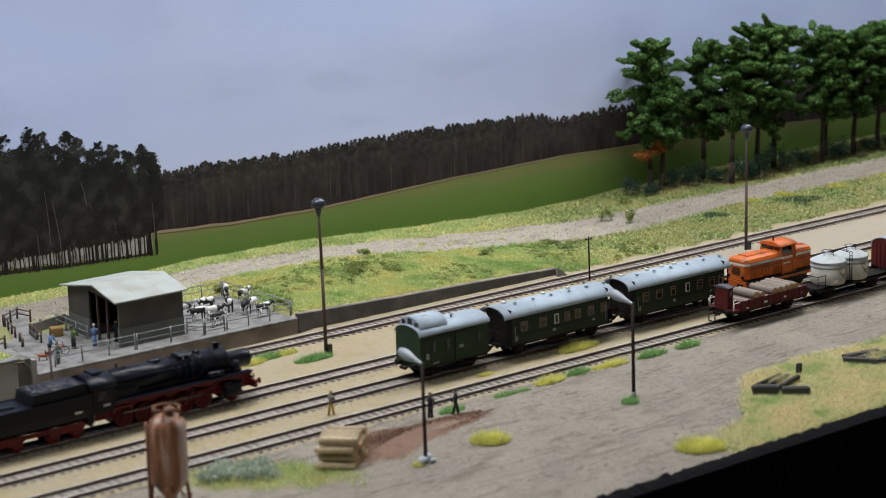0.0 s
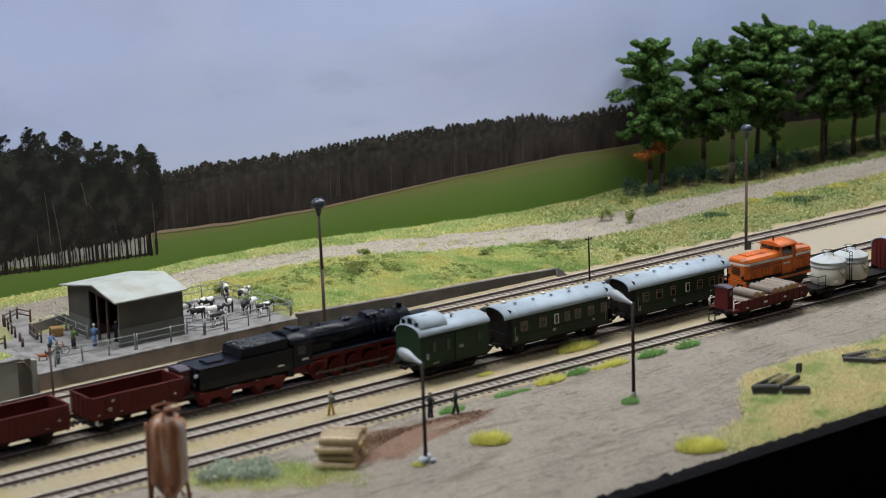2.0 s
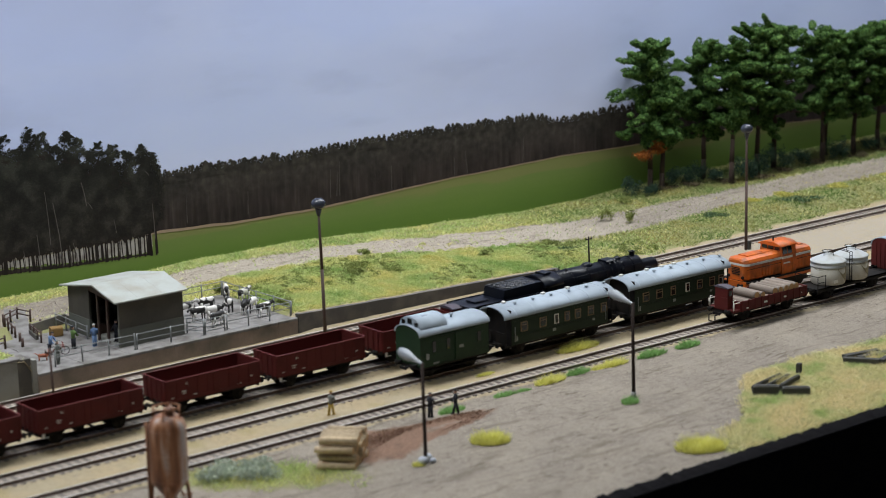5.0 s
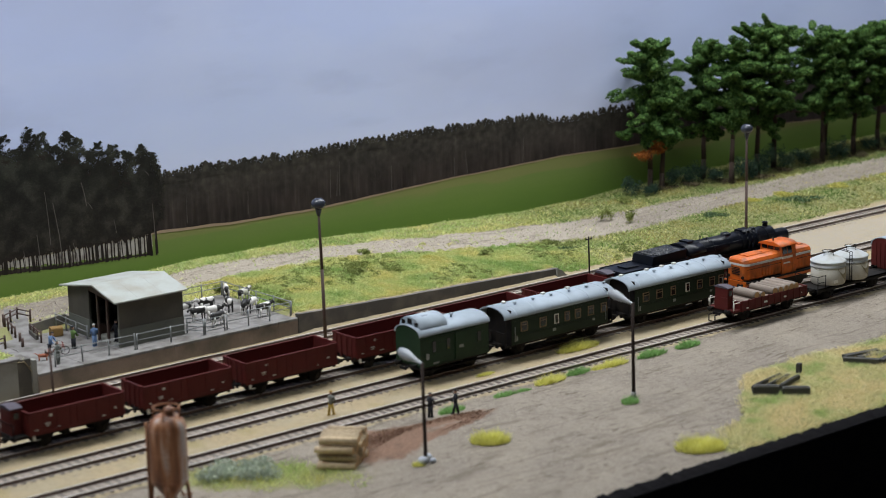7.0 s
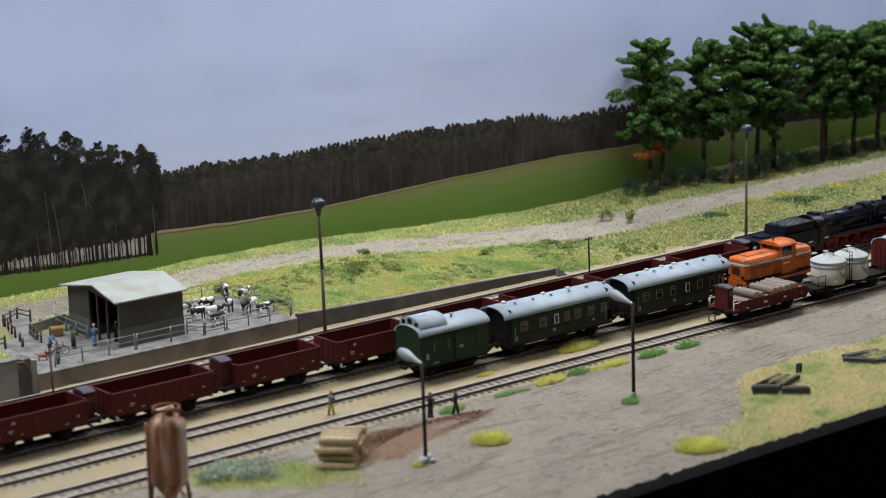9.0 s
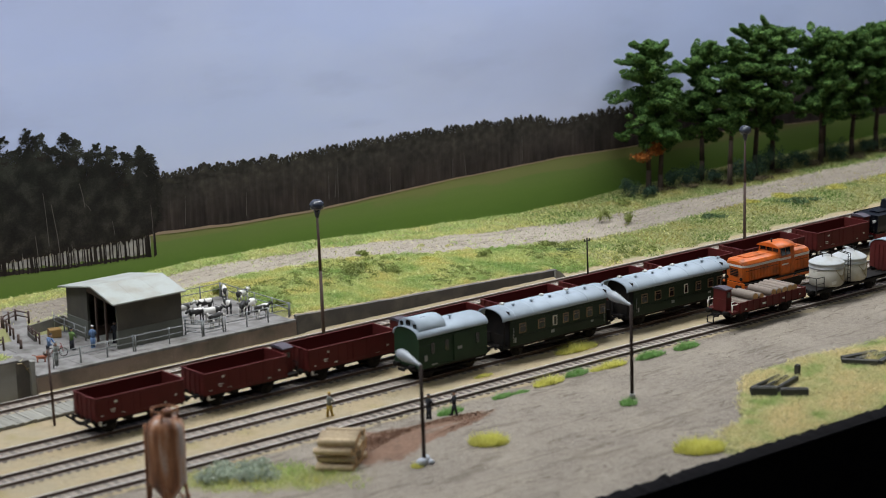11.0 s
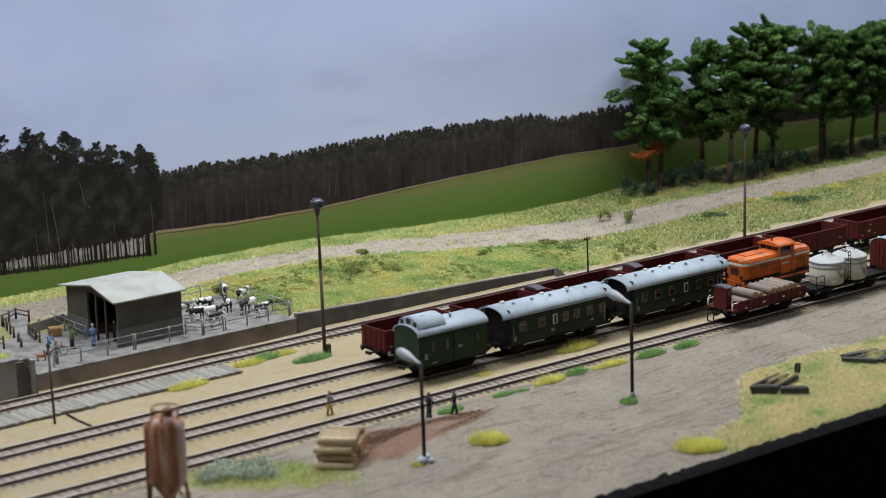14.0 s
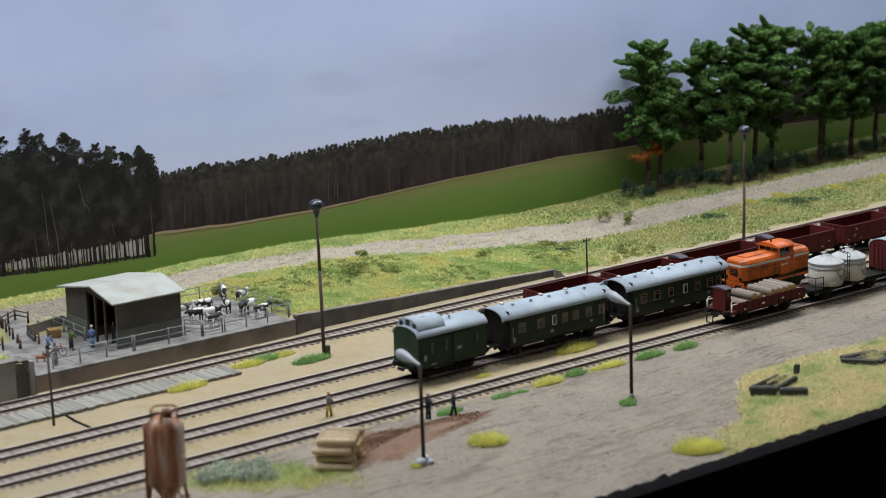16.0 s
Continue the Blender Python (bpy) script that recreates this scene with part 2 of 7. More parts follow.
MAT = dict(
    ground=ground_material(), sky=sky_material(), glass=glass_material(),
    rail=paint("rail_steel", (0.15, 0.102, 0.080), (0.095, 0.066, 0.052), rough=0.7, metal=0.0),
    # dusty steel, paled further to stand in for mirrored ground and sky
    rail_pale=paint("dusty_rail_steel", (0.64, 0.585, 0.53), (0.48, 0.43, 0.38), (0.27, 0.21, 0.165), rough=0.45, amount=0.5),
    railtop=paint("rail_head", (0.56, 0.52, 0.48), (0.42, 0.38, 0.34), rough=0.4, metal=0.0),
    sleeper=paint("sleeper", (0.275, 0.235, 0.205), (0.18, 0.148, 0.125), (0.10, 0.080, 0.066), rough=0.85, each=0.3),
    sleeper_dark=paint("dark_sleeper", (0.165, 0.135, 0.115), (0.105, 0.086, 0.072), (0.23, 0.19, 0.16), rough=0.85, each=0.3),
    black=paint("black_paint", (0.0042, 0.0054, 0.0105), (0.003, 0.004, 0.0078), (0.007, 0.0075, 0.010), rough=0.30, relief=0.00004, gloss=0.22),
    underframe=paint("underframe_black", (0.016, 0.014, 0.013), (0.010, 0.009, 0.009), (0.035, 0.026, 0.02), rough=0.75, gloss=0.2),
    red=paint("wheel_red", (0.165, 0.0055, 0.0105), (0.105, 0.004, 0.008), (0.04, 0.006, 0.007), rough=0.45, gloss=0.3, amount=0.85),
    oxide=paint("oxide_red", (0.115, 0.016, 0.014), (0.082, 0.012, 0.011), (0.055, 0.014, 0.012), rough=0.6, relief=0.00005, coarse=45, gloss=0.25),
    # wagon floor: a deeper oxide red with dark patches
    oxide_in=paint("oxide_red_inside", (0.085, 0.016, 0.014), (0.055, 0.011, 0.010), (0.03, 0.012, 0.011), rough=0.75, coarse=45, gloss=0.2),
    cabroof=paint("grey_felt", (0.085, 0.07, 0.09), (0.06, 0.05, 0.065), rough=0.8),
    green=paint("coach_green", (0.020, 0.047, 0.023), (0.014, 0.036, 0.017), (0.012, 0.02, 0.012), rough=0.5, relief=0.00003, coarse=35, gloss=0.25),
    green_dark=paint("coach_green_dark", (0.014, 0.029, 0.015), (0.010, 0.022, 0.012), (0.009, 0.014, 0.009), rough=0.5, relief=0.00003, coarse=35, gloss=0.25),
    roof=paint("roof_grey", (0.385, 0.445, 0.510), (0.335, 0.390, 0.450), (0.255, 0.295, 0.335), rough=0.62, relief=0.00003, coarse=55, amount=0.55, gloss=0.3),
    frame_brown=paint("window_frame", (0.27, 0.175, 0.09), (0.18, 0.115, 0.06), rough=0.6),
    white=paint("white_mark", (0.72, 0.70, 0.64), rough=0.7),
    cream=paint("cream_stripe", (0.82, 0.76, 0.68), rough=0.6),
    orange=paint("signal_orange", (0.66, 0.140, 0.012), (0.55, 0.108, 0.010), (0.20, 0.060, 0.018), rough=0.45, relief=0.00003, coarse=95, amount=0.85),
    silo=paint("silo_cream", (0.58, 0.55, 0.48), (0.47, 0.44, 0.37), (0.34, 0.29, 0.20), rough=0.6, coarse=80, amount=0.85),
    silo_top=paint("silo_top_grey", (0.47, 0.49, 0.50), (0.38, 0.40, 0.41), (0.33, 0.31, 0.26), rough=0.6, coarse=85, amount=0.8),
    dirty=paint("cement_dust", (0.20, 0.16, 0.085), (0.29, 0.24, 0.145), rough=0.9),
    bark=wood_material("log_bark", (0.30, 0.245, 0.20), (0.17, 0.13, 0.105)),
    cut=paint("cut_wood", (0.62, 0.39, 0.18), (0.38, 0.21, 0.09), rough=0.85),
    peeled=wood_material("peeled_log", (0.80, 0.64, 0.42), (0.36, 0.245, 0.14), (40, 40, 40), 0.62),
    plank=wood_material("grey_plank", (0.34, 0.325, 0.28), (0.22, 0.21, 0.18), (60, 10, 60)),
    post=paint("brown_post", (0.085, 0.048, 0.038), (0.055, 0.033, 0.028), (0.12, 0.08, 0.06), rough=0.7),
    post_dark=paint("dark_post", (0.038, 0.024, 0.019), (0.024, 0.016, 0.013), rough=0.7, gloss=0.2),
    lamp_dark=paint("lamp_enamel", (0.035, 0.04, 0.055), rough=0.18, relief=0.00001),
    lamp_grey=paint("lamp_grey", (0.33, 0.355, 0.385), (0.28, 0.30, 0.33), rough=0.42, relief=0.00001),
    pale_stone=paint("pale_stone", (0.60, 0.63, 0.70), (0.42, 0.45, 0.52), (0.25, 0.25, 0.28), rough=0.7, coarse=160),
    lens=paint("lamp_lens", (0.6, 0.6, 0.6), rough=0.25),
    concrete=paint("concrete", (0.34, 0.335, 0.31), (0.25, 0.245, 0.225), (0.17, 0.16, 0.14), rough=0.9, coarse=60),
    concrete_pale=paint("pale_concrete", (0.27, 0.255, 0.245), (0.17, 0.160, 0.152), (0.085, 0.075, 0.065), rough=0.9, fine=260, coarse=60, amount=0.9),
    wall_brown=paint("stained_wall", (0.37, 0.285, 0.235), (0.26, 0.20, 0.165), (0.125, 0.118, 0.092), rough=0.9, coarse=30, amount=0.95),
    old_concrete=paint("old_concrete", (0.060, 0.057, 0.052), (0.036, 0.034, 0.031), (0.11, 0.11, 0.08), rough=0.9, coarse=50),
    wall_grey=paint("grey_wall", (0.125, 0.116, 0.106), (0.080, 0.074, 0.068), (0.24, 0.21, 0.175), rough=0.9, coarse=45, amount=0.7),
    render_dark=paint("shed_render", (0.098, 0.088, 0.074), (0.068, 0.062, 0.053), (0.135, 0.120, 0.095), rough=0.95, coarse=40, amount=0.7),
    render_pale=paint("shed_plinth", (0.17, 0.175, 0.15), (0.13, 0.135, 0.115), (0.10, 0.10, 0.085), rough=0.95, coarse=40),
    shed_roof=paint("sheet_roof", (0.40, 0.415, 0.385), (0.32, 0.335, 0.315), (0.27, 0.245, 0.19), rough=0.65, coarse=42, amount=0.75),
    fence=paint("galvanised_rail", (0.30, 0.31, 0.31), (0.22, 0.23, 0.23), rough=0.5, metal=0.3),
    rust=streaked_rust(),
    rust_dark=paint("rusty_legs", (0.30, 0.135, 0.065), (0.20, 0.085, 0.042), rough=0.8),
    cowhide=cowhide(), cow_white=paint("cow_white", (0.70, 0.67, 0.63), rough=0.6),
    cow_black=paint("cow_black", (0.02, 0.019, 0.018), rough=0.6),
    straw=paint("straw_bale", (0.32, 0.19, 0.065), (0.22, 0.13, 0.045), rough=0.95),
    fascia=paint("black_fascia", (0.0075, 0.0068, 0.0080), (0.0045, 0.0042, 0.0050), (0.013, 0.011, 0.012), rough=0.95, coarse=90, gloss=0.06),
    hall=paint("hall_wall", (0.13, 0.13, 0.135), rough=0.9),
    hall_floor=paint("hall_floor", (0.035, 0.035, 0.037), rough=0.8),
    skin=paint("figure_skin", (0.55, 0.33, 0.23), rough=0.7),
    cloth_blue=paint("cloth_blue", (0.16, 0.26, 0.46), rough=0.8),
    cloth_dark=paint("cloth_dark", (0.02, 0.022, 0.03), rough=0.8),
    cloth_green=paint("cloth_green", (0.13, 0.22, 0.06), rough=0.8),
    cloth_grey=paint("cloth_grey", (0.19, 0.20, 0.18), rough=0.8),
    cloth_yellow=paint("cloth_yellow", (0.42, 0.28, 0.05), rough=0.8),
    toy_red=paint("toy_red", (0.26, 0.045, 0.03), rough=0.6),
    dog=paint("dog_coat", (0.36, 0.115, 0.060), (0.27, 0.080, 0.040), rough=0.7),
    coal=paint("coal", (0.016, 0.016, 0.018), (0.035, 0.035, 0.038), rough=0.4, relief=0.0005, fine=700),
    cloth_hivis=paint("cloth_hivis", (0.55, 0.5, 0.03), rough=0.8),
    trunk=paint("pine_trunk", (0.050, 0.032, 0.024), (0.028, 0.019, 0.015), (0.085, 0.05, 0.032), rough=0.95, relief=0.0006, fine=400),
    grass=scatter_colour("hill_grass", [(0, (0.42, 0.47, 0.16)), (0.4, (0.58, 0.60, 0.24)), (0.7, (0.68, 0.68, 0.31)), (1, (0.78, 0.75, 0.44))],
                         24, [(0.34, (0.55, 0.74, 0.55)), (0.48, (0.94, 1.0, 0.92)), (0.64, (1.10, 1.0, 0.88))], glow_through=0.4),
    straw_grass=scatter_colour("dry_grass", [(0, (0.200, 0.225, 0.085)), (0.4, (0.305, 0.308, 0.132)), (1, (0.415, 0.385, 0.195))],
                               19, [(0.36, (0.45, 0.72, 0.42)), (0.50, (0.88, 0.98, 0.80)), (0.64, (1.12, 1.02, 0.78))], glow_through=0.4),
    meadow=scatter_colour("meadow_grass", [(0, (0.54, 0.505, 0.26)), (0.4, (0.66, 0.61, 0.35)), (1, (0.79, 0.725, 0.48))],
                          26, [(0.33, (0.60, 0.80, 0.50)), (0.43, (0.95, 0.98, 0.86)), (0.60, (1.10, 1.02, 0.96))], glow_through=0.4),
    tuft_green=scatter_colour("tuft_green", [(0, (0.20, 0.42, 0.11)), (1, (0.40, 0.60, 0.25))], 60, [(0.3, (0.8, 0.8, 0.8)), (0.7, (1, 1, 1))], glow_through=0.4),
    hill_straw=scatter_colour("straw_growth", [(0, (0.50, 0.47, 0.10)), (1, (0.74, 0.68, 0.24))], 60, [(0.3, (0.8, 0.8, 0.8)), (0.7, (1, 1, 1))], glow_through=0.4),
    tuft_yellow=scatter_colour("tuft_yellow", [(0, (0.72, 0.70, 0.15)), (1, (0.92, 0.89, 0.34))], 60, [(0.3, (0.8, 0.8, 0.8)), (0.7, (1, 1, 1))], glow_through=0.4),
    hill_dark=scatter_colour("dark_growth", [(0, (0.06, 0.11, 0.05)), (1, (0.16, 0.23, 0.11))], 60, [(0.3, (0.8, 0.8, 0.8)), (0.7, (1, 1, 1))]),
    tuft_grey=scatter_colour("tuft_grey", [(0, (0.34, 0.42, 0.30)), (1, (0.72, 0.76, 0.64))], 60, [(0.3, (0.7, 0.7, 0.7)), (0.7, (1, 1, 1))], glow_through=0.4),
    needles=scatter_colour("pine_needles", [(0, (0.021, 0.052, 0.013)), (0.5, (0.057, 0.120, 0.028)), (1, (0.130, 0.222, 0.058))], 34,
                           [(0.35, (0.7, 0.75, 0.7)), (0.65, (1.1, 1.1, 1.1))]),
    bush=scatter_colour("bush_leaves", [(0, (0.022, 0.048, 0.030)), (1, (0.060, 0.105, 0.068))], 40, [(0.3, (0.7, 0.7, 0.7)), (0.7, (1, 1, 1))]),
    bush_olive=scatter_colour("olive_leaves", [(0, (0.17, 0.21, 0.06)), (1, (0.36, 0.40, 0.13))], 40, [(0.3, (0.7, 0.7, 0.7)), (0.7, (1, 1, 1))]),
    rust_leaf=scatter_colour("rust_leaves", [(0, (0.20, 0.060, 0.014)), (1, (0.44, 0.150, 0.030))], 60, [(0.3, (0.7, 0.7, 0.7)), (0.7, (1, 1, 1))]),
    litter_leaf=scatter_colour("litter_leaves", [(0, (0.060, 0.045, 0.028)), (1, (0.19, 0.155, 0.085))], 60, [(0.3, (0.7, 0.7, 0.7)), (0.7, (1, 1, 1))]),
    grit=scatter_colour("grit", [(0, (0.16, 0.13, 0.10)), (0.5, (0.34, 0.29, 0.23)), (1, (0.56, 0.50, 0.42))], 60, [(0.3, (0.8, 0.8, 0.8)), (0.7, (1, 1, 1))]),
    chips=scatter_colour("bark_chips", [(0, (0.17, 0.095, 0.064)), (1, (0.34, 0.205, 0.140))], 60, [(0.3, (0.8, 0.8, 0.8)), (0.7, (1, 1, 1))]),
    print_pine=scatter_colour("printed_pines", [(0, (0.0165, 0.0165, 0.0155)), (0.6, (0.0200, 0.0205, 0.0185)), (1, (0.0280, 0.0290, 0.0255))], 52, [(0.36, (0.66, 0.62, 0.62)), (0.50, (1.0, 0.98, 0.95)), (0.64, (1.95, 1.95, 1.82))], rise=(0.05, 0.15, (1.05, 0.88, 0.86), (1.0, 1.03, 0.97))),
    print_wood=print_wood_material(), print_field=print_field_material(),
    print_stem=paint("printed_dark_stems", (0.020, 0.016, 0.015), (0.034, 0.027, 0.024), rough=0.85, gloss=0.1),
    print_birch=paint("printed_pale_stems", (0.150, 0.135, 0.124), (0.075, 0.064, 0.058), rough=0.85, gloss=0.1, fine=400),
    print_bare=paint("printed_bare_twigs", (0.060, 0.050, 0.045), (0.040, 0.034, 0.031), rough=0.85, gloss=0.1),
    print_edge=paint("printed_field_edge", (0.36, 0.26, 0.18), (0.26, 0.19, 0.125), rough=0.8),
    print_gap=paint("printed_bright_gap", (0.50, 0.47, 0.46), (0.30, 0.27, 0.25), (0.10, 0.085, 0.075), rough=0.85, fine=200, coarse=80, amount=0.9),
)

# ---------------------------------------------------------------- mesh tools (millimetres)
class Shape:
    """Vertices in millimetres and faces, gathered into one mesh."""

    def __init__(self):
        self.v, self.f, self.s, self.m = [], [], [], []

    def add(self, verts, faces, smooth=False, mat=0):
        k = len(self.v)
        self.v.extend(tuple(p) for p in verts)
        self.f.extend(tuple(i + k for i in f) for f in faces)
        self.s.extend([smooth] * len(faces))
        self.m.extend([mat] * len(faces))
        return self

    def box(self, x0, x1, y0, y1, z0, z1, c=0.0, mat=0):
        """A box, its long edges along x chamfered by c."""
        if c:
            return self.prism([(y0 + c, z0), (y1 - c, z0), (y1, z0 + c), (y1, z1 - c), (y1 - c, z1), (y0 + c, z1), (y0, z1 - c), (y0, z0 + c)], x0, x1, mat=mat)
        v = [(x, y, z) for x in (x0, x1) for y in (y0, y1) for z in (z0, z1)]
        return self.add(v, [(0, 1, 3, 2), (4, 6, 7, 5), (0, 4, 5, 1), (2, 3, 7, 6), (0, 2, 6, 4), (1, 5, 7, 3)], mat=mat)

    def prism(self, profile, x0, x1, smooth=False, mat=0):
        """A profile of (y, z) drawn along x."""
        n = len(profile)
        self.add([(x, y, z) for x in (x0, x1) for y, z in profile], [(i, (i + 1) % n, n + (i + 1) % n, n + i) for i in range(n)], smooth, mat)
        k = len(self.v) - 2 * n
        self.f += [tuple(k + i for i in reversed(range(n))), tuple(k + n + i for i in range(n))]
        self.s += [False, False]
        self.m += [mat, mat]
        return self

    def prism_y(self, profile, y0, y1, mat=0):
        """A profile of (x, z) drawn along y."""
        n = len(profile)
        k = len(self.v)
        self.add([(x, y, z) for y in (y0, y1) for x, z in profile], [(i, (i + 1) % n, n + (i + 1) % n, n + i) for i in range(n)], False, mat)
        self.f += [tuple(k + i for i in reversed(range(n))), tuple(k + n + i for i in range(n))]
        self.s += [False, False]
        self.m += [mat, mat]
        return self

    def rod(self, a, b, r0, r1=None, n=8, mat=0):
        """A round bar from a to b."""
        a, b = Vector(a), Vector(b)
        r1 = r0 if r1 is None else r1
        d = (b - a).normalized()
        e = d.orthogonal().normalized()
        g = d.cross(e)
        ring = [(e * math.cos(2 * math.pi * i / n) + g * math.sin(2 * math.pi * i / n)) for i in range(n)]
        k = len(self.v)
        self.add([a + q * r0 for q in ring] + [b + q * r1 for q in ring], [(i, (i + 1) % n, n + (i + 1) % n, n + i) for i in range(n)], True, mat)
        self.f += [tuple(k + i for i in reversed(range(n))), tuple(k + n + i for i in range(n))]
        self.s += [False, False]
        self.m += [mat, mat]
        return self

    def turn(self, profile, axis="z", at=(0, 0, 0), n=16, mat=0, squash=(1, 1, 1)):
        """A profile of (radius, height) spun round an axis."""
        k, rows = len(self.v), len(profile)
        verts = []
        for r, h in profile:
            for i in range(n):
                a = 2 * math.pi * i / n
                p = (r * math.cos(a), r * math.sin(a), h)
                p = p if axis == "z" else (p[2], p[0], p[1]) if axis == "x" else (p[1], p[2], p[0])
                verts.append(tuple(q * s + o for q, s, o in zip(p, squash, at)))
        faces = [(j * n + i, j * n + (i + 1) % n, (j + 1) * n + (i + 1) % n, (j + 1) * n + i) for j in range(rows - 1) for i in range(n)]
        self.add(verts, faces, True, mat)
        self.f += [tuple(k + i for i in reversed(range(n))), tuple(k + (rows - 1) * n + i for i in range(n))]
        self.s += [False, False]
        self.m += [mat, mat]
        return self

    def ball(self, c, r, n=10, mat=0):
        rx, ry, rz = r if isinstance(r, tuple) else (r, r, r)
        prof = [(math.sin(math.pi * j / 6) + 1e-4, -math.cos(math.pi * j / 6)) for j in range(7)]
        return self.turn(prof, "z", c, n, mat, (rx, ry, rz))

    def path(self, pts, r, n=6, mat=0):
        for a, b in zip(pts, pts[1:]):
            self.rod(a, b, r, r, n, mat)
        return self


def mesh_of(name, shape, *mats):
    me = bpy.data.meshes.new(name)
    me.from_pydata([(x * 0.001, y * 0.001, z * 0.001) for x, y, z in shape.v], [], shape.f)
    me.polygons.foreach_set("use_smooth", shape.s)
    for m in mats:
        me.materials.append(m)
    if len(mats) > 1:
        me.polygons.foreach_set("material_index", shape.m)
    bm = bmesh.new()
    bm.from_mesh(me)
    bmesh.ops.recalc_face_normals(bm, faces=bm.faces)
    bm.to_mesh(me)
    bm.free()
    return me


def part(name, shape, material, parent, label="", at=None):
    """One mesh under a thing or under a part."""
    mats = material if isinstance(material, (list, tuple)) else [material]
    ob = new(name, shape if isinstance(shape, bpy.types.Mesh) else mesh_of(name, shape, *mats))
    ob.parent = parent
    if at is not None:
        ob.matrix_basis = at
    return tagged(ob, label)


def thing(name, x, y, z, label, category, group="", kind="", rz=0.0):
    """An Empty at the thing's base; millimetres."""
    ob = new(name)
    ob.empty_display_size = 0.005
    ob.matrix_basis = pose(x * 0.001, y * 0.001, z * 0.001, 0, 0, rz)
    return tagged(ob, label, category, group, kind)


def solid(name, shape, material, label, category, group="", kind="", at=None):
    """A thing of one mesh."""
    mats = material if isinstance(material, (list, tuple)) else [material]
    ob = new(name, mesh_of(name, shape, *mats))
    if at is not None:
        ob.matrix_basis = at
    return tagged(ob, label, category, group, kind)


def mm(x, y, z, rx=0, ry=0, rz=0):
    return pose(x * 0.001, y * 0.001, z * 0.001, rx, ry, rz)


RNG = np.random.default_rng(7)


def triangles(name, pts, material, label, category, kind="stuff", group="", parent=None):
    """Many loose triangles: pts is an array (n, 3, 3) in millimetres."""
    n = len(pts)
    me = bpy.data.meshes.new(name)
    me.vertices.add(n * 3)
    me.vertices.foreach_set("co", (np.asarray(pts, dtype=np.float32) * 0.001).ravel())
    me.loops.add(n * 3)
    me.loops.foreach_set("vertex_index", np.arange(n * 3, dtype=np.int32))
    me.polygons.add(n)
    me.polygons.foreach_set("loop_start", np.arange(0, n * 3, 3, dtype=np.int32))
    me.update(calc_edges=True)
    me.validate()
    me.materials.append(material)
    ob = new(name, me)
    if parent:
        ob.parent = parent
        return tagged(ob, label)
    return tagged(ob, label, category, group, kind)


def blades(roots, height, width, lean):
    """A grass blade at each root (n, 3)."""
    n = len(roots)
    a = RNG.uniform(0, 2 * np.pi, n)
    side = np.stack([np.cos(a), np.sin(a), np.zeros(n)], 1) * (width * RNG.uniform(0.6, 1.3, n))[:, None] / 2
    b = RNG.uniform(0, 2 * np.pi, n)
    h = height * RNG.uniform(0.5, 1.25, n)
    tip = np.stack([np.cos(b) * h * lean, np.sin(b) * h * lean, h], 1) * RNG.uniform(0.7, 1.1, n)[:, None]
    return np.stack([roots - side, roots + side, roots + tip], 1)


def leaves(centres, size):
    """A small leaf turned at random at each centre."""
    n = len(centres)
    u = RNG.normal(size=(n, 3))
    u /= np.linalg.norm(u, axis=1)[:, None]
    w = np.cross(u, RNG.normal(size=(n, 3)))
    w /= np.linalg.norm(w, axis=1)[:, None]
    s = (size * RNG.uniform(0.6, 1.4, n))[:, None]
    return np.stack([centres - u * s, centres + u * s * 0.6 + w * s * 0.6, centres + u * s * 0.6 - w * s * 0.6], 1)


def shell(n, c, r, hollow=0.55):
    """Points in an ellipsoid, thick towards its skin."""
    u = RNG.normal(size=(n, 3))
    u /= np.linalg.norm(u, axis=1)[:, None]
    return np.asarray(c) + u * np.asarray(r) * RNG.uniform(hollow, 1.0, n)[:, None]


# ---------------------------------------------------------------- ground
TRACKS = (108.2, 0.0, -55.0, -112.5)
FRONT, BACK = -363.0, 390.0
WALL_Y = 131.0


def plateau(x):
    return np.interp(x, [-1500, -60, 0, 150, 300, 450, 600, 800, 1100, 1700], [17, 17, 20, 17, 9, 3, 8, 13, 15, 15])


def wall_top(x):
    return np.interp(x, [-60, 50, 190, 255], [21.0, 17.0, 13.0, 10.5])


def smooth(t):
    t = np.clip(t, 0, 1)
    return t * t * (3 - 2 * t)


def wobble(x, y, s, seed=0.0):
    return np.array([noise.noise(Vector((a / s, b / s, seed))) for a, b in zip(np.ravel(x), np.ravel(y))]).reshape(np.shape(x))


def height(x, y):
    """The lie of the land, in millimetres."""
    x, y = np.asarray(x, float), np.asarray(y, float)
    hill = plateau(x) + 1.6 * wobble(x, y, 45) * smooth((y - 140) / 60) * smooth((x + 40) / 60)
    east = smooth((y - 128) / 60) * hill
    bank = wall_top(x) + (hill - wall_top(x)) * smooth((y - 134) / 80)
    k = smooth((x - 250) / 14)
    z = np.where(x < -62, hill, bank * (1 - k) + east * k)
    z = z + 13 * smooth((-322 - x) / 10) * smooth((215 - y) / 40)
    return np.where(y < WALL_Y + 0.5, np.where(x > 250, east, 0.0), z)


def road_band(x, y):
    """1 on the gravel road over the hill."""
    lo = np.interp(x, [-275, -60, 84, 218, 390, 614, 855, 1500], [286, 300, 300, 256, 222, 228, 206, 190])
    hi = np.interp(x, [-240, -49, 100, 290, 437, 683, 953, 1500], [356, 360, 352, 332, 312, 286, 280, 270])
    w = 9 * wobble(x, y, 30, 3.0)
    return np.clip(np.minimum(y - lo + w, hi - y + w) / 14 + 0.5, 0, 1)


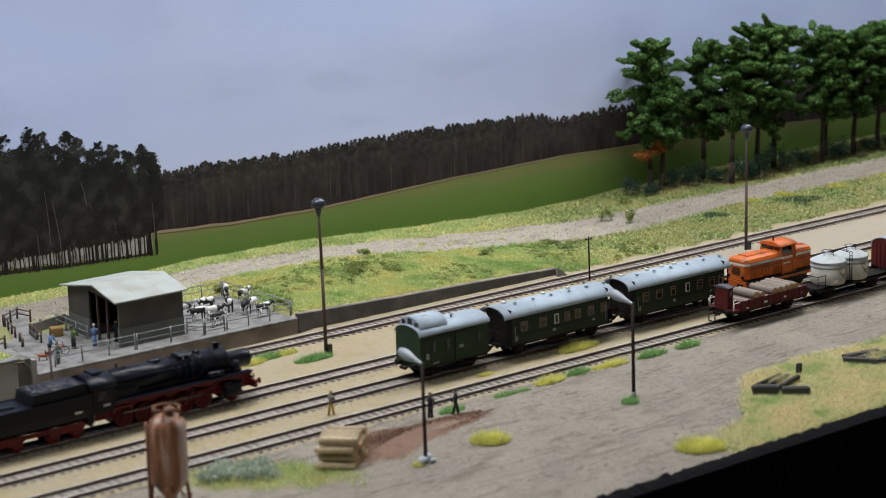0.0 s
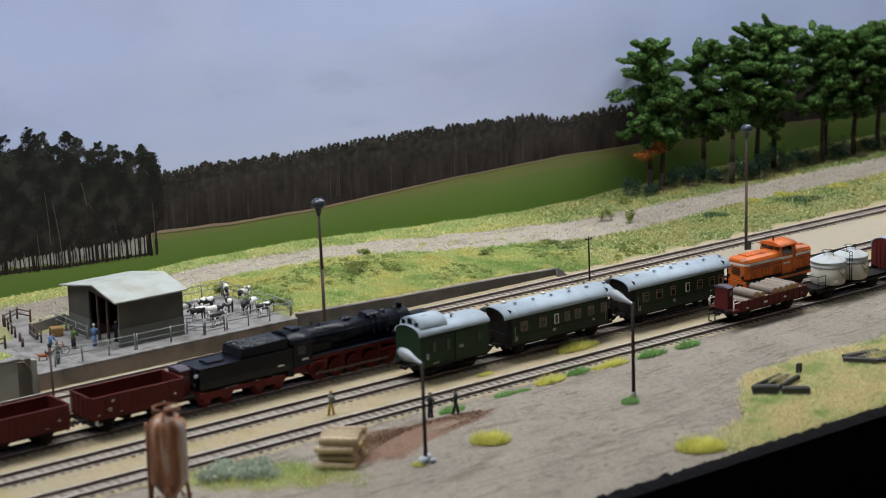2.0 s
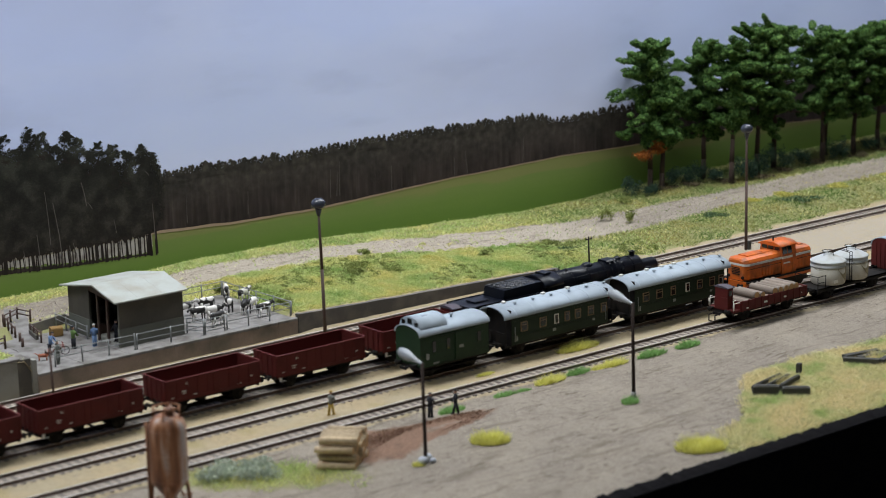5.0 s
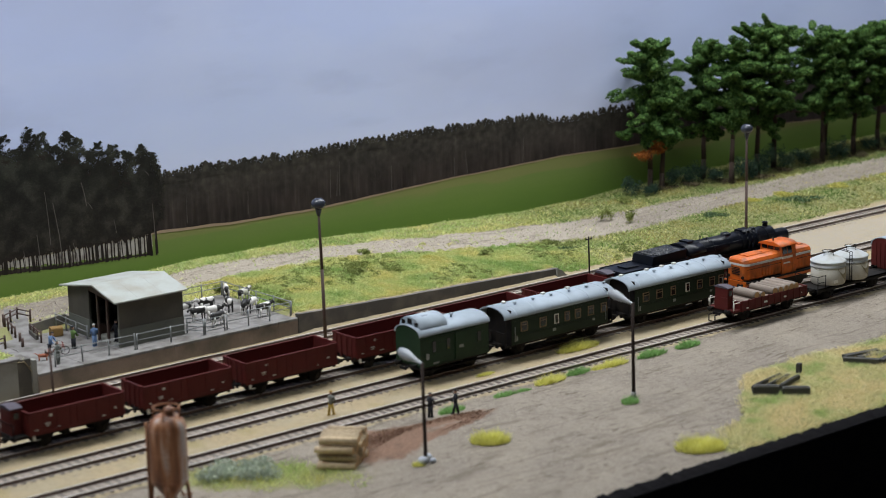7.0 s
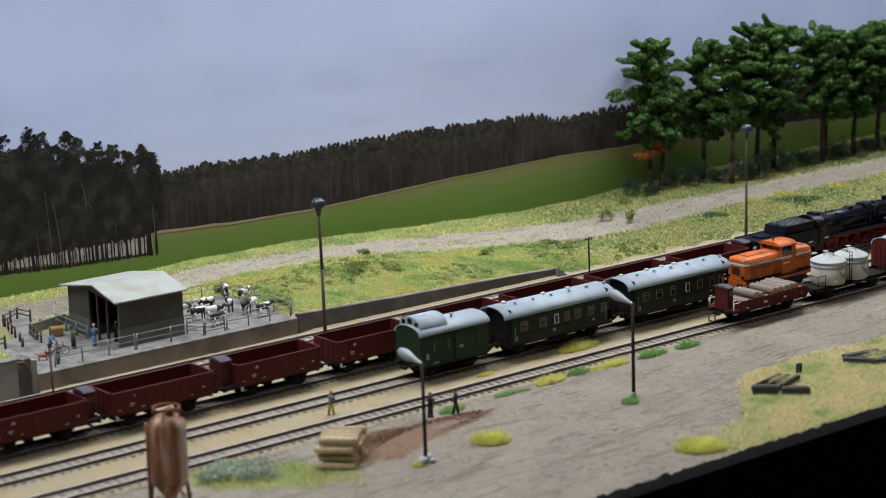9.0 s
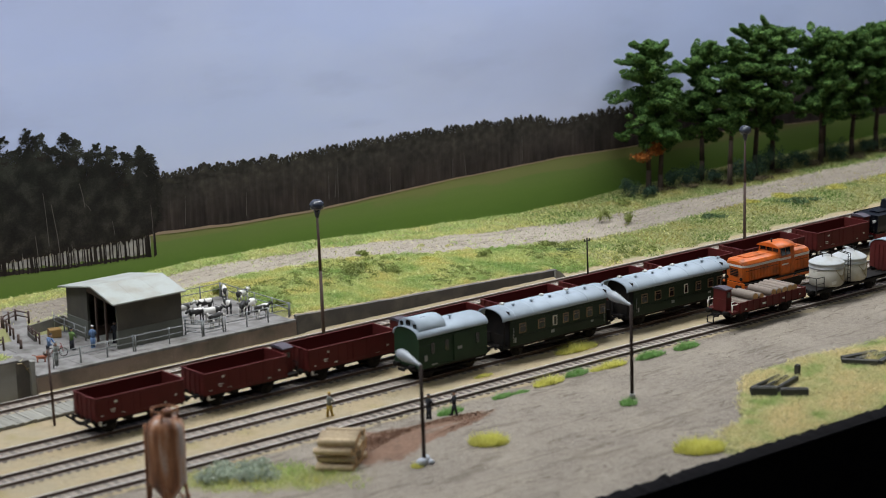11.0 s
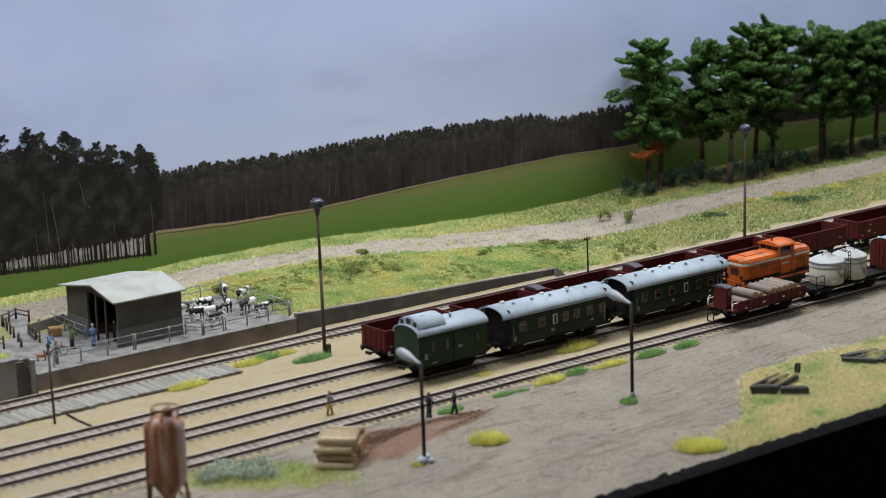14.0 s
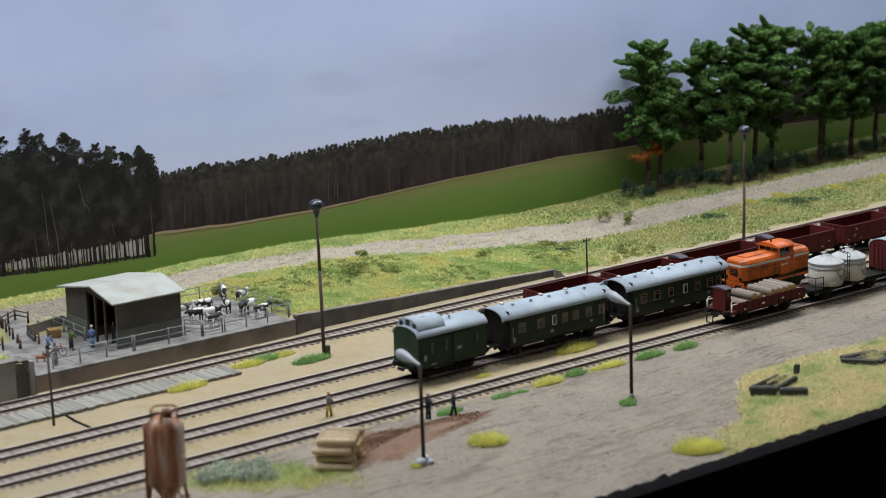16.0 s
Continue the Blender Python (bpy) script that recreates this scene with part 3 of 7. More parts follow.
def in_patch(x, y, cx, cy, rx, ry, turn=0.0, edge=0.25):
    a = radians(turn)
    u = ((x - cx) * math.cos(a) + (y - cy) * math.sin(a)) / rx
    v = (-(x - cx) * math.sin(a) + (y - cy) * math.cos(a)) / ry
    return np.clip((1 - np.hypot(u, v)) / edge + 0.5, 0, 1)


def dry_meadow(x, y):
    """1 on the dry grass at the front edge."""
    lo = np.interp(x, [-30, 45, 100, 150, 200, 300, 500], [-352, -306, -256, -226, -228, -236, -240])
    return np.clip((lo + 7 * wobble(x, y, 18, 5.0) - y) / 10 + 0.5, 0, 1) * np.clip((x + 30 + 10 * wobble(x, y, 20, 6.0)) / 20, 0, 1)


def sheet(name, xs, ys, zf, label):
    X, Y = np.meshgrid(xs, ys)
    Z = zf(X, Y)
    nx, ny = len(xs), len(ys)
    idx = np.arange(nx * ny).reshape(ny, nx)
    faces = np.stack([idx[:-1, :-1], idx[:-1, 1:], idx[1:, 1:], idx[1:, :-1]], -1).reshape(-1, 4)
    me = bpy.data.meshes.new(name)
    me.from_pydata((np.stack([X, Y, Z], -1).reshape(-1, 3) * 0.001).tolist(), [], faces.tolist())
    me.polygons.foreach_set("use_smooth", [True] * len(me.polygons))
    me.materials.append(MAT["ground"])
    near = np.min([np.abs(Y - t) for t in TRACKS], axis=0)
    front = np.where(Y < 120, np.clip((-128 + 5 * wobble(X, Y, 25, 1.0) - Y) / 10 + 0.5, 0, 1), road_band(X, Y))
    west = 0.75 * in_patch(X, Y, -305, -165, 80, 32, -38, 1.0)
    masks = dict(
        gravel=front, road=np.where(Y > 120, road_band(X, Y) * np.interp(X, [-190, -70, 300, 520], [0, 0.85, 0.8, 0.35]), 0.55 * in_patch(X, Y, 560, 60, 380, 50, 0, 0.6) * (Y > -20)), ballast=np.clip((13.5 - near) / 3, 0, 1) * (Y < 122),
        litter=np.clip(np.maximum.reduce([in_patch(X, Y, -200, -172, 52, 30, 20, 0.9), in_patch(X, Y, -150, -158, 66, 11, 2, 0.9), in_patch(X, Y, -150, -180, 80, 4.5, 16, 0.9)]) + 0.35 * wobble(X, Y, 9, 7.0), 0, 1),
        soil=np.where(Y > 120, np.clip((Y - 138) / 8, 0, 1) * (1 - road_band(X, Y)), np.maximum(dry_meadow(X, Y), west)))
    for key, val in masks.items():
        me.attributes.new(key, "FLOAT", "POINT").data.foreach_set("value", val.ravel().astype(np.float32))
    return tagged(new(name, me), label, "ground", kind="structure")


def yard(x, y):
    z = 0.5 * wobble(x, y, 14) + 0.5 * wobble(x, y, 40, 2.0)
    near = np.min([np.abs(y - t) for t in TRACKS], axis=0)
    bed = np.interp(near, [0, 12.5, 16, 21], [2.1, 2.0, 0.9, 0.0])
    z = np.where(near < 21, bed + 0.35 * z, z)
    return z + np.where(x > 250, height(x, y), 0.0) + 3.0 * in_patch(x, y, -185, -182, 70, 18, 18, 0.8)


def build_ground():
    sheet("ground", np.arange(-1500, 1701, 7.0), np.unique(np.concatenate([np.arange(FRONT, 130, 5.0), [131.5]] + [t + np.array([-21, -16, -12.5, -8, 0, 8, 12.5, 16, 21]) for t in TRACKS])), yard, "sandy track bed and trodden grey yard of a model railway")
    sheet("hillside", np.arange(-1500, 1701, 7.0), np.append(np.arange(131.5, 386, 5.0), BACK), height, "grassy hillside with a grey gravel road behind the tracks")
    s = Shape().box(-1500, 1700, FRONT - 12, FRONT, -1000, -1.0, 0)
    n = 1300
    xs = np.linspace(-1500, 1700, n)
    top = [(x, y, 1.0 + 1.5 * noise.noise(Vector((x / 9, y, 0))) + 1.6 * noise.noise(Vector((x / 3.4, y * 0.7, 4))) - (3 if k == 0 else 0)) for x in xs for k, y in enumerate((FRONT - 12.4, FRONT - 7, FRONT + 1))]
    s.add(top, [(3 * i + j, 3 * i + j + 1, 3 * i + j + 4, 3 * i + j + 3) for i in range(n - 1) for j in range(2)], True)
    solid("fascia", s, MAT["fascia"], "black painted front board of the layout with a rough top edge", "board", kind="structure")
    base = Shape().box(-1500, 1700, FRONT, BACK + 30, -60, -6)
    solid("baseboard", base, MAT["fascia"], "black underside board carrying the layout", "board", kind="structure")


def build_hall():
    def slab(name, *b, mat="hall", label="plain grey hall wall"):
        solid(name, Shape().box(*b), MAT[mat], label, "wall", kind="structure")
    slab("floor", -4000, 4600, -4200, 2200, -1150, -1100, mat="hall_floor", label="dark hall floor")
    slab("wall_south", -4000, 4600, -4250, -4200, -1100, 2900)
    slab("wall_north", -4000, 4600, 2200, 2250, -1100, 2900)
    slab("wall_west", -4050, -4000, -4200, 2200, -1100, 2900)
    slab("wall_east", 4600, 4650, -4200, 2200, -1100, 2900)
    slab("ceiling", -4000, 4600, -4200, 2200, 2900, 2950, label="plain grey hall ceiling")


def track_profile(y):
    return [(y - 0.9, 2.4), (y + 0.9, 2.4), (y + 0.9, 2.8), (y + 0.35, 3.1), (y + 0.35, 4.1), (y + 0.5, 4.3), (y + 0.5, 4.9), (y - 0.5, 4.9), (y - 0.5, 4.3), (y - 0.35, 4.1), (y - 0.35, 3.1), (y - 0.9, 2.8)]


def build_track(y, x0, x1, see0, see1, dusty=None):
    """One track; east of dusty its rails are pale with dust and a painted steel reflection, and its sleepers dark."""
    t = thing("railway_track", 0, y, 0, "rusty model railway track on dark wooden sleepers", "track", "tracks", "structure")
    turn = x1 if dusty is None else dusty
    for s in (-1, 1):
        yy = s * 8.75
        rail = part("rail", Shape().prism(track_profile(yy), x0, x1), MAT["rail"], t)
        part("rail_head", Shape().box(x0, turn, yy - 0.6, yy + 0.6, 4.75, 5.0), MAT["railtop"], rail, "worn bright rail head")
        if turn < x1:
            part("rail_head", Shape().box(turn, x1, yy - 0.7, yy + 0.7, 4.1, 5.0), MAT["rail_pale"], rail, "pale dusty rail head with steel reflection painted in")
    mats = {True: mesh_of("sleeper", Shape().box(-1.6, 1.6, -13.2, 13.2, 0.4, 2.5, 0), MAT["sleeper_dark"]), False: mesh_of("sleeper", Shape().box(-1.6, 1.6, -13.2, 13.2, 0.4, 2.5, 0), MAT["sleeper"])}
    rest = Shape()
    x = x0 + 3.0
    while x < x1 - 2:
        if see0 < x < see1:
            part("sleeper", mats[x > turn], None, t, at=mm(x + random.uniform(-0.3, 0.3), random.uniform(-0.4, 0.4), 0, 0, 0, random.uniform(-1.5, 1.5)))
        else:
            rest.box(x - 1.6, x + 1.6, -13.2, 13.2, 0.4, 2.5)
        x += 7.4
    tagged(part("sleepers_beyond", rest, MAT["sleeper"], t), kind="stuff")


# ---------------------------------------------------------------- backdrop
def build_backdrop():
    """The printed scenery board: sky, wood edge and field as thin printed layers on a flat panel."""
    board = thing("backdrop", 0, BACK, 0, "printed scenery board with grey-blue sky, wood and green field", "backdrop", kind="structure")
    part("sky_panel", Shape().box(-1500, 1900, 0, 6, -20, 620), MAT["sky"], board, "pale blue-grey printed sky")
    xs = np.linspace(-1500, 1900, 281)
    zt = np.interp(xs, [-1500, -219, -45, 49, 149, 335, 392, 505, 596, 792, 1089, 1900], [52, 52, 53, 49, 48.5, 56.5, 57.5, 60, 58, 57, 42, 30])
    zt = zt + 0.5 * wobble(xs, xs * 0, 30)

    def band(z0, z1, y, name, mat, label):
        s = Shape()
        v = [(x, y, z) for x, a, b in zip(xs, z0, z1) for z in (a, b)]
        s.add(v, [(2 * i, 2 * i + 2, 2 * i + 3, 2 * i + 1) for i in range(len(xs) - 1)])
        part(name, s, MAT[mat], board, label)
    band(zt * 0 - 20, zt, -0.06, "field", "print_field", "printed green field")
    band(zt - 0.6, zt + np.interp(xs, [-60, -48, 100, 350, 600], [-0.9, 2.4, 1.7, 0.7, 0.6]) + 0.5 * wobble(xs, xs * 0, 12, 4.0), -0.3, "field_edge", "print_edge", "printed pale field edge")
    rnd = np.random.default_rng(5)

    def flecks(x, z, y, size):
        """Flat printed leaf specks on the board."""
        k = len(x)
        a = rnd.uniform(0, 6.283, k)
        r = size * rnd.uniform(0.6, 1.4, k)
        yy = y - rnd.random(k) * 0.12
        return np.stack([np.stack([x + r * np.cos(a + b), yy, z + 0.8 * r * np.sin(a + b)], 1) for b in (0.0, 2.0, 4.1)], 1)

    def strip(sh, x, z0, z1, w0, w1, lean, y):
        """A printed stem, slightly bent."""
        mid, zm = x + lean * 0.35, (z0 + z1) / 2
        sh.add([(x - w0, y, z0), (x + w0, y, z0), (mid + (w0 + w1) / 2, y, zm), (mid - (w0 + w1) / 2, y, zm), (x + lean + w1, y, z1), (x + lean - w1, y, z1)], [(0, 1, 2, 3), (3, 2, 4, 5)])

    def foot(x):
        return float(np.interp(x, xs, zt))

    def ridge(x):
        return np.interp(x, [-60, -27, 6, 88, 123, 182, 289, 386, 458, 488, 542, 574, 700, 1500], [115, 115.5, 117, 115, 113, 116, 117, 116, 115, 106, 107, 109, 108, 110])

    # the dark mass of the far wood, with single crowns along its top
    wood = Shape()
    mass = [(x, -0.1, z) for x in np.arange(-60, 1500, 1.2) for z in (foot(x) + 0.4, float(ridge(x)) - 7.5 + 2.5 * noise.noise(Vector((x / 6, 0, 0))) + 2.0 * noise.noise(Vector((x / 2.2, 7, 0))))]
    wood.add(mass, [(2 * i, 2 * i + 2, 2 * i + 3, 2 * i + 1) for i in range(len(mass) // 2 - 1)])
    tagged(part("far_wood", wood, MAT["print_wood"], board, "printed dark far wood"), kind="stuff")
    pts = []
    x = -58.0
    while x < 1500:
        top, w, deep = float(ridge(x)) + rnd.uniform(-3.6, 1.6) + 1.5 * noise.noise(Vector((x / 14, 8, 0))), rnd.uniform(3.4, 6.4), rnd.uniform(10, 15)
        k = 190
        t = rnd.random(k) ** 0.9
        half = w * (0.10 + 0.95 * t ** 0.6)
        pts.append(flecks(x + half * rnd.uniform(-1, 1, k), top - deep * t, -0.14, 0.95))
        x += rnd.uniform(2.6, 6.6)
    tagged(triangles("far_crowns", np.concatenate(pts), MAT["print_wood"], "printed pointed crowns along the far wood", "", parent=board), kind="stuff")
    birch, dim = Shape(), Shape()
    for x, z0, z1, lean in ((-10.5, 58, 87, 1.2), (168, 58, 88, 0.8), (180, 59, 95, 0.6), (176, 59, 84, 2.5), (357, 56, 84, -2.5), (338, 56, 80, 0.5), (63, 56, 80, 1.0), (250, 55, 82, 0.5), (441, 64, 92, 0.4)):
        strip(birch, x, z0, z1, 0.34, 0.15, lean, -0.27)
    for i in range(170):
        x = rnd.uniform(-55, 640)
        strip(dim, x, foot(x) + 0.8, rnd.uniform(72, 92), rnd.uniform(0.15, 0.42), 0.12, rnd.uniform(-1.5, 1.5), -0.25)
    tagged(part("far_birches", birch, MAT["print_birch"], board, "printed pale birch stems"), kind="stuff")
    tagged(part("far_stems", dim, MAT["print_wood"], board, "printed dim stems of the wood edge"), kind="stuff")
    pts = []
    for x, z, rx, rz in ((100, 99, 4.5, 9), (-8, 88, 5, 9), (174, 90, 7, 12), (345, 66, 9, 5), (430, 74, 7, 9), (230, 70, 10, 6)):
        k = 150
        pts.append(flecks(rnd.normal(x, rx * 0.5, k), rnd.normal(z, rz * 0.5, k), -0.29, 0.42))
    tagged(triangles("bare_twigs", np.concatenate(pts), MAT["print_bare"], "printed bare brown twigs", "", parent=board), kind="stuff")
    # the nearer pines at the west end
    tops_x = [-520, -206, -195, -179, -169, -162, -150, -140, -129, -122, -108, -92, -85, -76, -71, -58, -47, -40]
    tops_z = [172, 170, 160, 175, 166, 167, 152, 165, 158, 142, 151, 146, 134, 139, 130, 143, 133, 119]

    def base(x):
        return np.interp(x, [-520, -217, -193, -148, -93, -47], [46, 38.7, 37.5, 34.7, 33.2, 31.6])
    gx = np.arange(-520, -51, 2.0)
    gap, floor_ = Shape(), Shape()
    gap.add([(x, -0.11, float(base(x)) + d) for x in gx for d in (3.0 - 0.02 * (x + 60) + 2.0 * noise.noise(Vector((x / 7, 0, 0))), 22 - 0.02 * (x + 60))], [(2 * i, 2 * i + 2, 2 * i + 3, 2 * i + 1) for i in range(len(gx) - 1)])
    part("bright_gap", gap, MAT["print_gap"], board, "printed light seen between the stems")
    floor_.add([(x, -0.15, float(base(x)) + d) for x in gx for d in (0.4 + 1.2 * noise.noise(Vector((x / 3, 3, 0))), 2.4 - 0.014 * (x + 60) + 2.2 * noise.noise(Vector((x / 4, 5, 0))))], [(2 * i, 2 * i + 2, 2 * i + 3, 2 * i + 1) for i in range(len(gx) - 1)])
    part("wood_floor", floor_, MAT["print_wood"], board, "printed dark floor of the wood")
    pine_mass = Shape()
    mass = [(x, -0.36, z) for x in np.arange(-520, -46, 1.0)
            for z in (51.5 + 5 * noise.noise(Vector((x / 5, 1, 0))) + 2 * noise.noise(Vector((x / 1.7, 4, 0))) + max(0.0, x + 60) * 1.6,
                      float(np.interp(x, tops_x, tops_z)) - 17 + 7 * noise.noise(Vector((x / 5, 2, 0))) + 5 * noise.noise(Vector((x / 2, 5, 0))))]
    pine_mass.add(mass, [(2 * i, 2 * i + 2, 2 * i + 3, 2 * i + 1) for i in range(len(mass) // 2 - 1)])
    tagged(part("pine_shade", pine_mass, MAT["print_stem"], board, "printed dark depth of the pine wood"), kind="stuff")
    trees = [(-206, 170), (-192, 158), (-179, 175), (-166, 168), (-152, 154), (-140, 166), (-129, 158), (-118, 144), (-108, 151), (-98, 143), (-91, 147), (-75.5, 139), (-66, 132), (-58, 143), (-49, 134)]
    trees += [(x, 150 + 24 * rnd.random()) for x in np.arange(-514, -214, 13.0)]
    trees += [(x, float(np.interp(x, tops_x, tops_z)) - rnd.uniform(20, 45)) for x in np.arange(-510, -46, 7.5)]
    pts = []
    for x, top in trees:
        k = 84
        low = 57 + max(0.0, x + 62) * 1.2
        t = np.concatenate([[0.0, 0.02, 0.05], rnd.random(k - 3) ** 1.15])
        wide = (3.4 + 9.5 * t ** 0.5) * (1.0 if x < -62 else 0.85)
        cx = np.minimum(x + wide * rnd.uniform(-1, 1, k), -36.5)
        cz = top - (top - low) * t
        q = 30
        size = np.repeat(np.interp(t, [0, 0.1, 1], [1.3, 2.6, 3.8]), q)
        pts.append(flecks(np.repeat(cx, q) + size * rnd.normal(0, 0.75, k * q), np.repeat(cz, q) + size * 0.6 * rnd.normal(0, 0.8, k * q), -0.40, 1.0))
    tagged(triangles("near_pines", np.concatenate(pts), MAT["print_pine"], "printed dark pine crowns", "", parent=board), kind="stuff")
    stems, pale = Shape(), Shape()
    x = -520.0
    while x < -46:
        strip(stems, x, float(base(x)) + rnd.uniform(-0.8, 1.2), rnd.uniform(62, 92), rnd.choice([0.5, 0.7, 0.9, 1.2]), 0.5, rnd.uniform(-4.5, 0.5), -0.34)
        x += rnd.choice([1.6, 2.4, 3.2, 4.6])
    strip(stems, -47.6, 31.6, 92, 0.9, 0.6, -1.8, -0.56)
    for x, z0, z1, w, lean in ((-152, 37, 100, 0.55, -7), (-164, 60, 112, 0.4, -3), (-123, 92, 116, 0.5, -4.5), (-117, 88, 96, 0.45, -6), (-48.6, 48, 84, 0.4, -1.2), (-176, 38, 72, 0.5, -2), (-143, 36, 56, 0.6, -1), (-52, 112, 117, 0.4, -4),
                               (-92, 60, 74, 0.3, -2), (-136, 36, 58, 0.5, -4), (-192, 42, 58, 0.4, -1.0)):
        strip(pale, x, z0, z1, w, w * 0.6, lean, -0.60)
    tagged(part("near_stems", stems, MAT["print_stem"], board, "printed dark pine stems"), kind="stuff")
    tagged(part("lit_stems", pale, MAT["print_birch"], board, "printed pale lit pine stems"), kind="stuff")


build_ground()
build_hall()
build_backdrop()
for yy, a, b, dusty in ((TRACKS[0], -420, 1100, -150), (TRACKS[1], -460, 700, None), (TRACKS[2], -460, 640, None), (TRACKS[3], -460, 640, -175)):
    build_track(yy, -1500, 1700, a, b, dusty)

# ---------------------------------------------------------------- rolling stock (x forward, z = 0 at the rail head)
RAIL = 5.0
SPEED = 91.98
TURNING = []          # (wheelset, x, radius) of the moving train
RODS = []             # (rod, x, y, z, crank) of the locomotive


def wheel_mesh(name, r, mat, spokes=0, half=8.6):
    s = Shape()
    for k in (-1, 1):
        y0, y1 = k * (half - 1.2), k * (half + 1.0)
        if spokes:
            prof = [(r * 0.84, -1.1), (r, -1.1), (r, 1.1), (r * 0.84, 1.1), (r * 0.84, -1.1)]
            s.turn(prof, "y", (0, k * half, 0), 24)
            for i in range(spokes):
                a = 2 * math.pi * i / spokes
                s.rod((0, k * half, 0), (math.cos(a) * r * 0.88, k * half, math.sin(a) * r * 0.88), 0.5, 0.4, 5)
            s.turn([(0.01, -1.3), (1.9, -1.3), (1.9, 1.3), (0.01, 1.3)], "y", (0, k * half, 0), 10)
        else:
            s.turn([(0.01, 0), (r, 0), (r, 1.8), (r * 0.8, 1.6), (r * 0.75, 1.0), (r * 0.3, 1.3), (0.01, 1.3)], "y", (0, y0 if k > 0 else y1, 0), 18)
            s.turn([(0.01, 0), (r + 0.6, 0), (r + 0.6, 0.5), (0.01, 0.5)], "y", (0, k * (half - 1.5) - 0.25, 0), 18)
    s.rod((0, -half, 0), (0, half, 0), 0.9, 0.9, 8)
    return mesh_of(name, s, MAT[mat])


WAGON_WHEEL = wheel_mesh("wheelset", 5.6, "underframe")
DRIVER = wheel_mesh("driving_wheelset", 8.0, "red", 11)
PONY = wheel_mesh("pony_wheelset", 4.9, "red", 8)
TENDER_WHEEL = wheel_mesh("tender_wheelset", 5.3, "red")


def wheels(parent, mesh, xs, r, moving=False):
    for x in xs:
        w = part(mesh.name.split(".")[0], mesh, None, parent, at=mm(x, 0, r))
        if moving:
            TURNING.append((w, x, r))


def buffers(parent, x, way, mat="underframe", z=12.0):
    for y in (-10, 10):
        s = Shape().rod((x, y, z), (x + way * 3.2, y, z), 1.3, 1.1, 10)
        s.rod((x + way * 3.2, y, z), (x + way * 5.4, y, z), 0.7, 0.7, 8)
        s.turn([(0.01, 0), (2.5, 0), (2.5, 0.6), (1.5, 1.0), (0.01, 1.1)], "x", (x + way * 5.0, y, z), 14)
        part("buffer", s, MAT[mat], parent)


def coupling(parent, x, way):
    s = Shape().box(min(x, x + way * 6), max(x, x + way * 6), -1.2, 1.2, 8.5, 9.6).box(min(x + way * 5.2, x + way * 6.4), max(x + way * 5.2, x + way * 6.4), -4, 4, 8.2, 10.6)
    part("coupling", s, MAT["underframe"], parent)


def axle_guards(parent, xs, y=11.6):
    for x in xs:
        for k in (-1, 1):
            s = Shape().prism_y([(x - 6.5, 10.2), (x - 2.2, 4.2), (x + 2.2, 4.2), (x + 6.5, 10.2)], k * y - 0.4, k * y + 0.4)
            s.box(x - 1.8, x + 1.8, k * y - (0.4 if k > 0 else 1.8), k * y + (1.8 if k > 0 else 0.4), 4.0, 7.6)
            for i in range(4):
                s.box(x - 6 + i * 0.7, x + 6 - i * 0.7, k * y - 0.9 + 0.0, k * y + 0.9, 9.2 - i * 0.55, 9.6 - i * 0.55)
            part("axle_guard", s, MAT["underframe"], parent)


def marks(parent, spots, y, mat="white"):
    """Lettering panels too small to read, as plain bars."""
    for x, z, w, h in spots:
        for k in (-1, 1):
            part("marking", Shape().box(x - w / 2, x + w / 2, k * y - 0.12, k * y + 0.12, z, z + h), MAT[mat], parent)


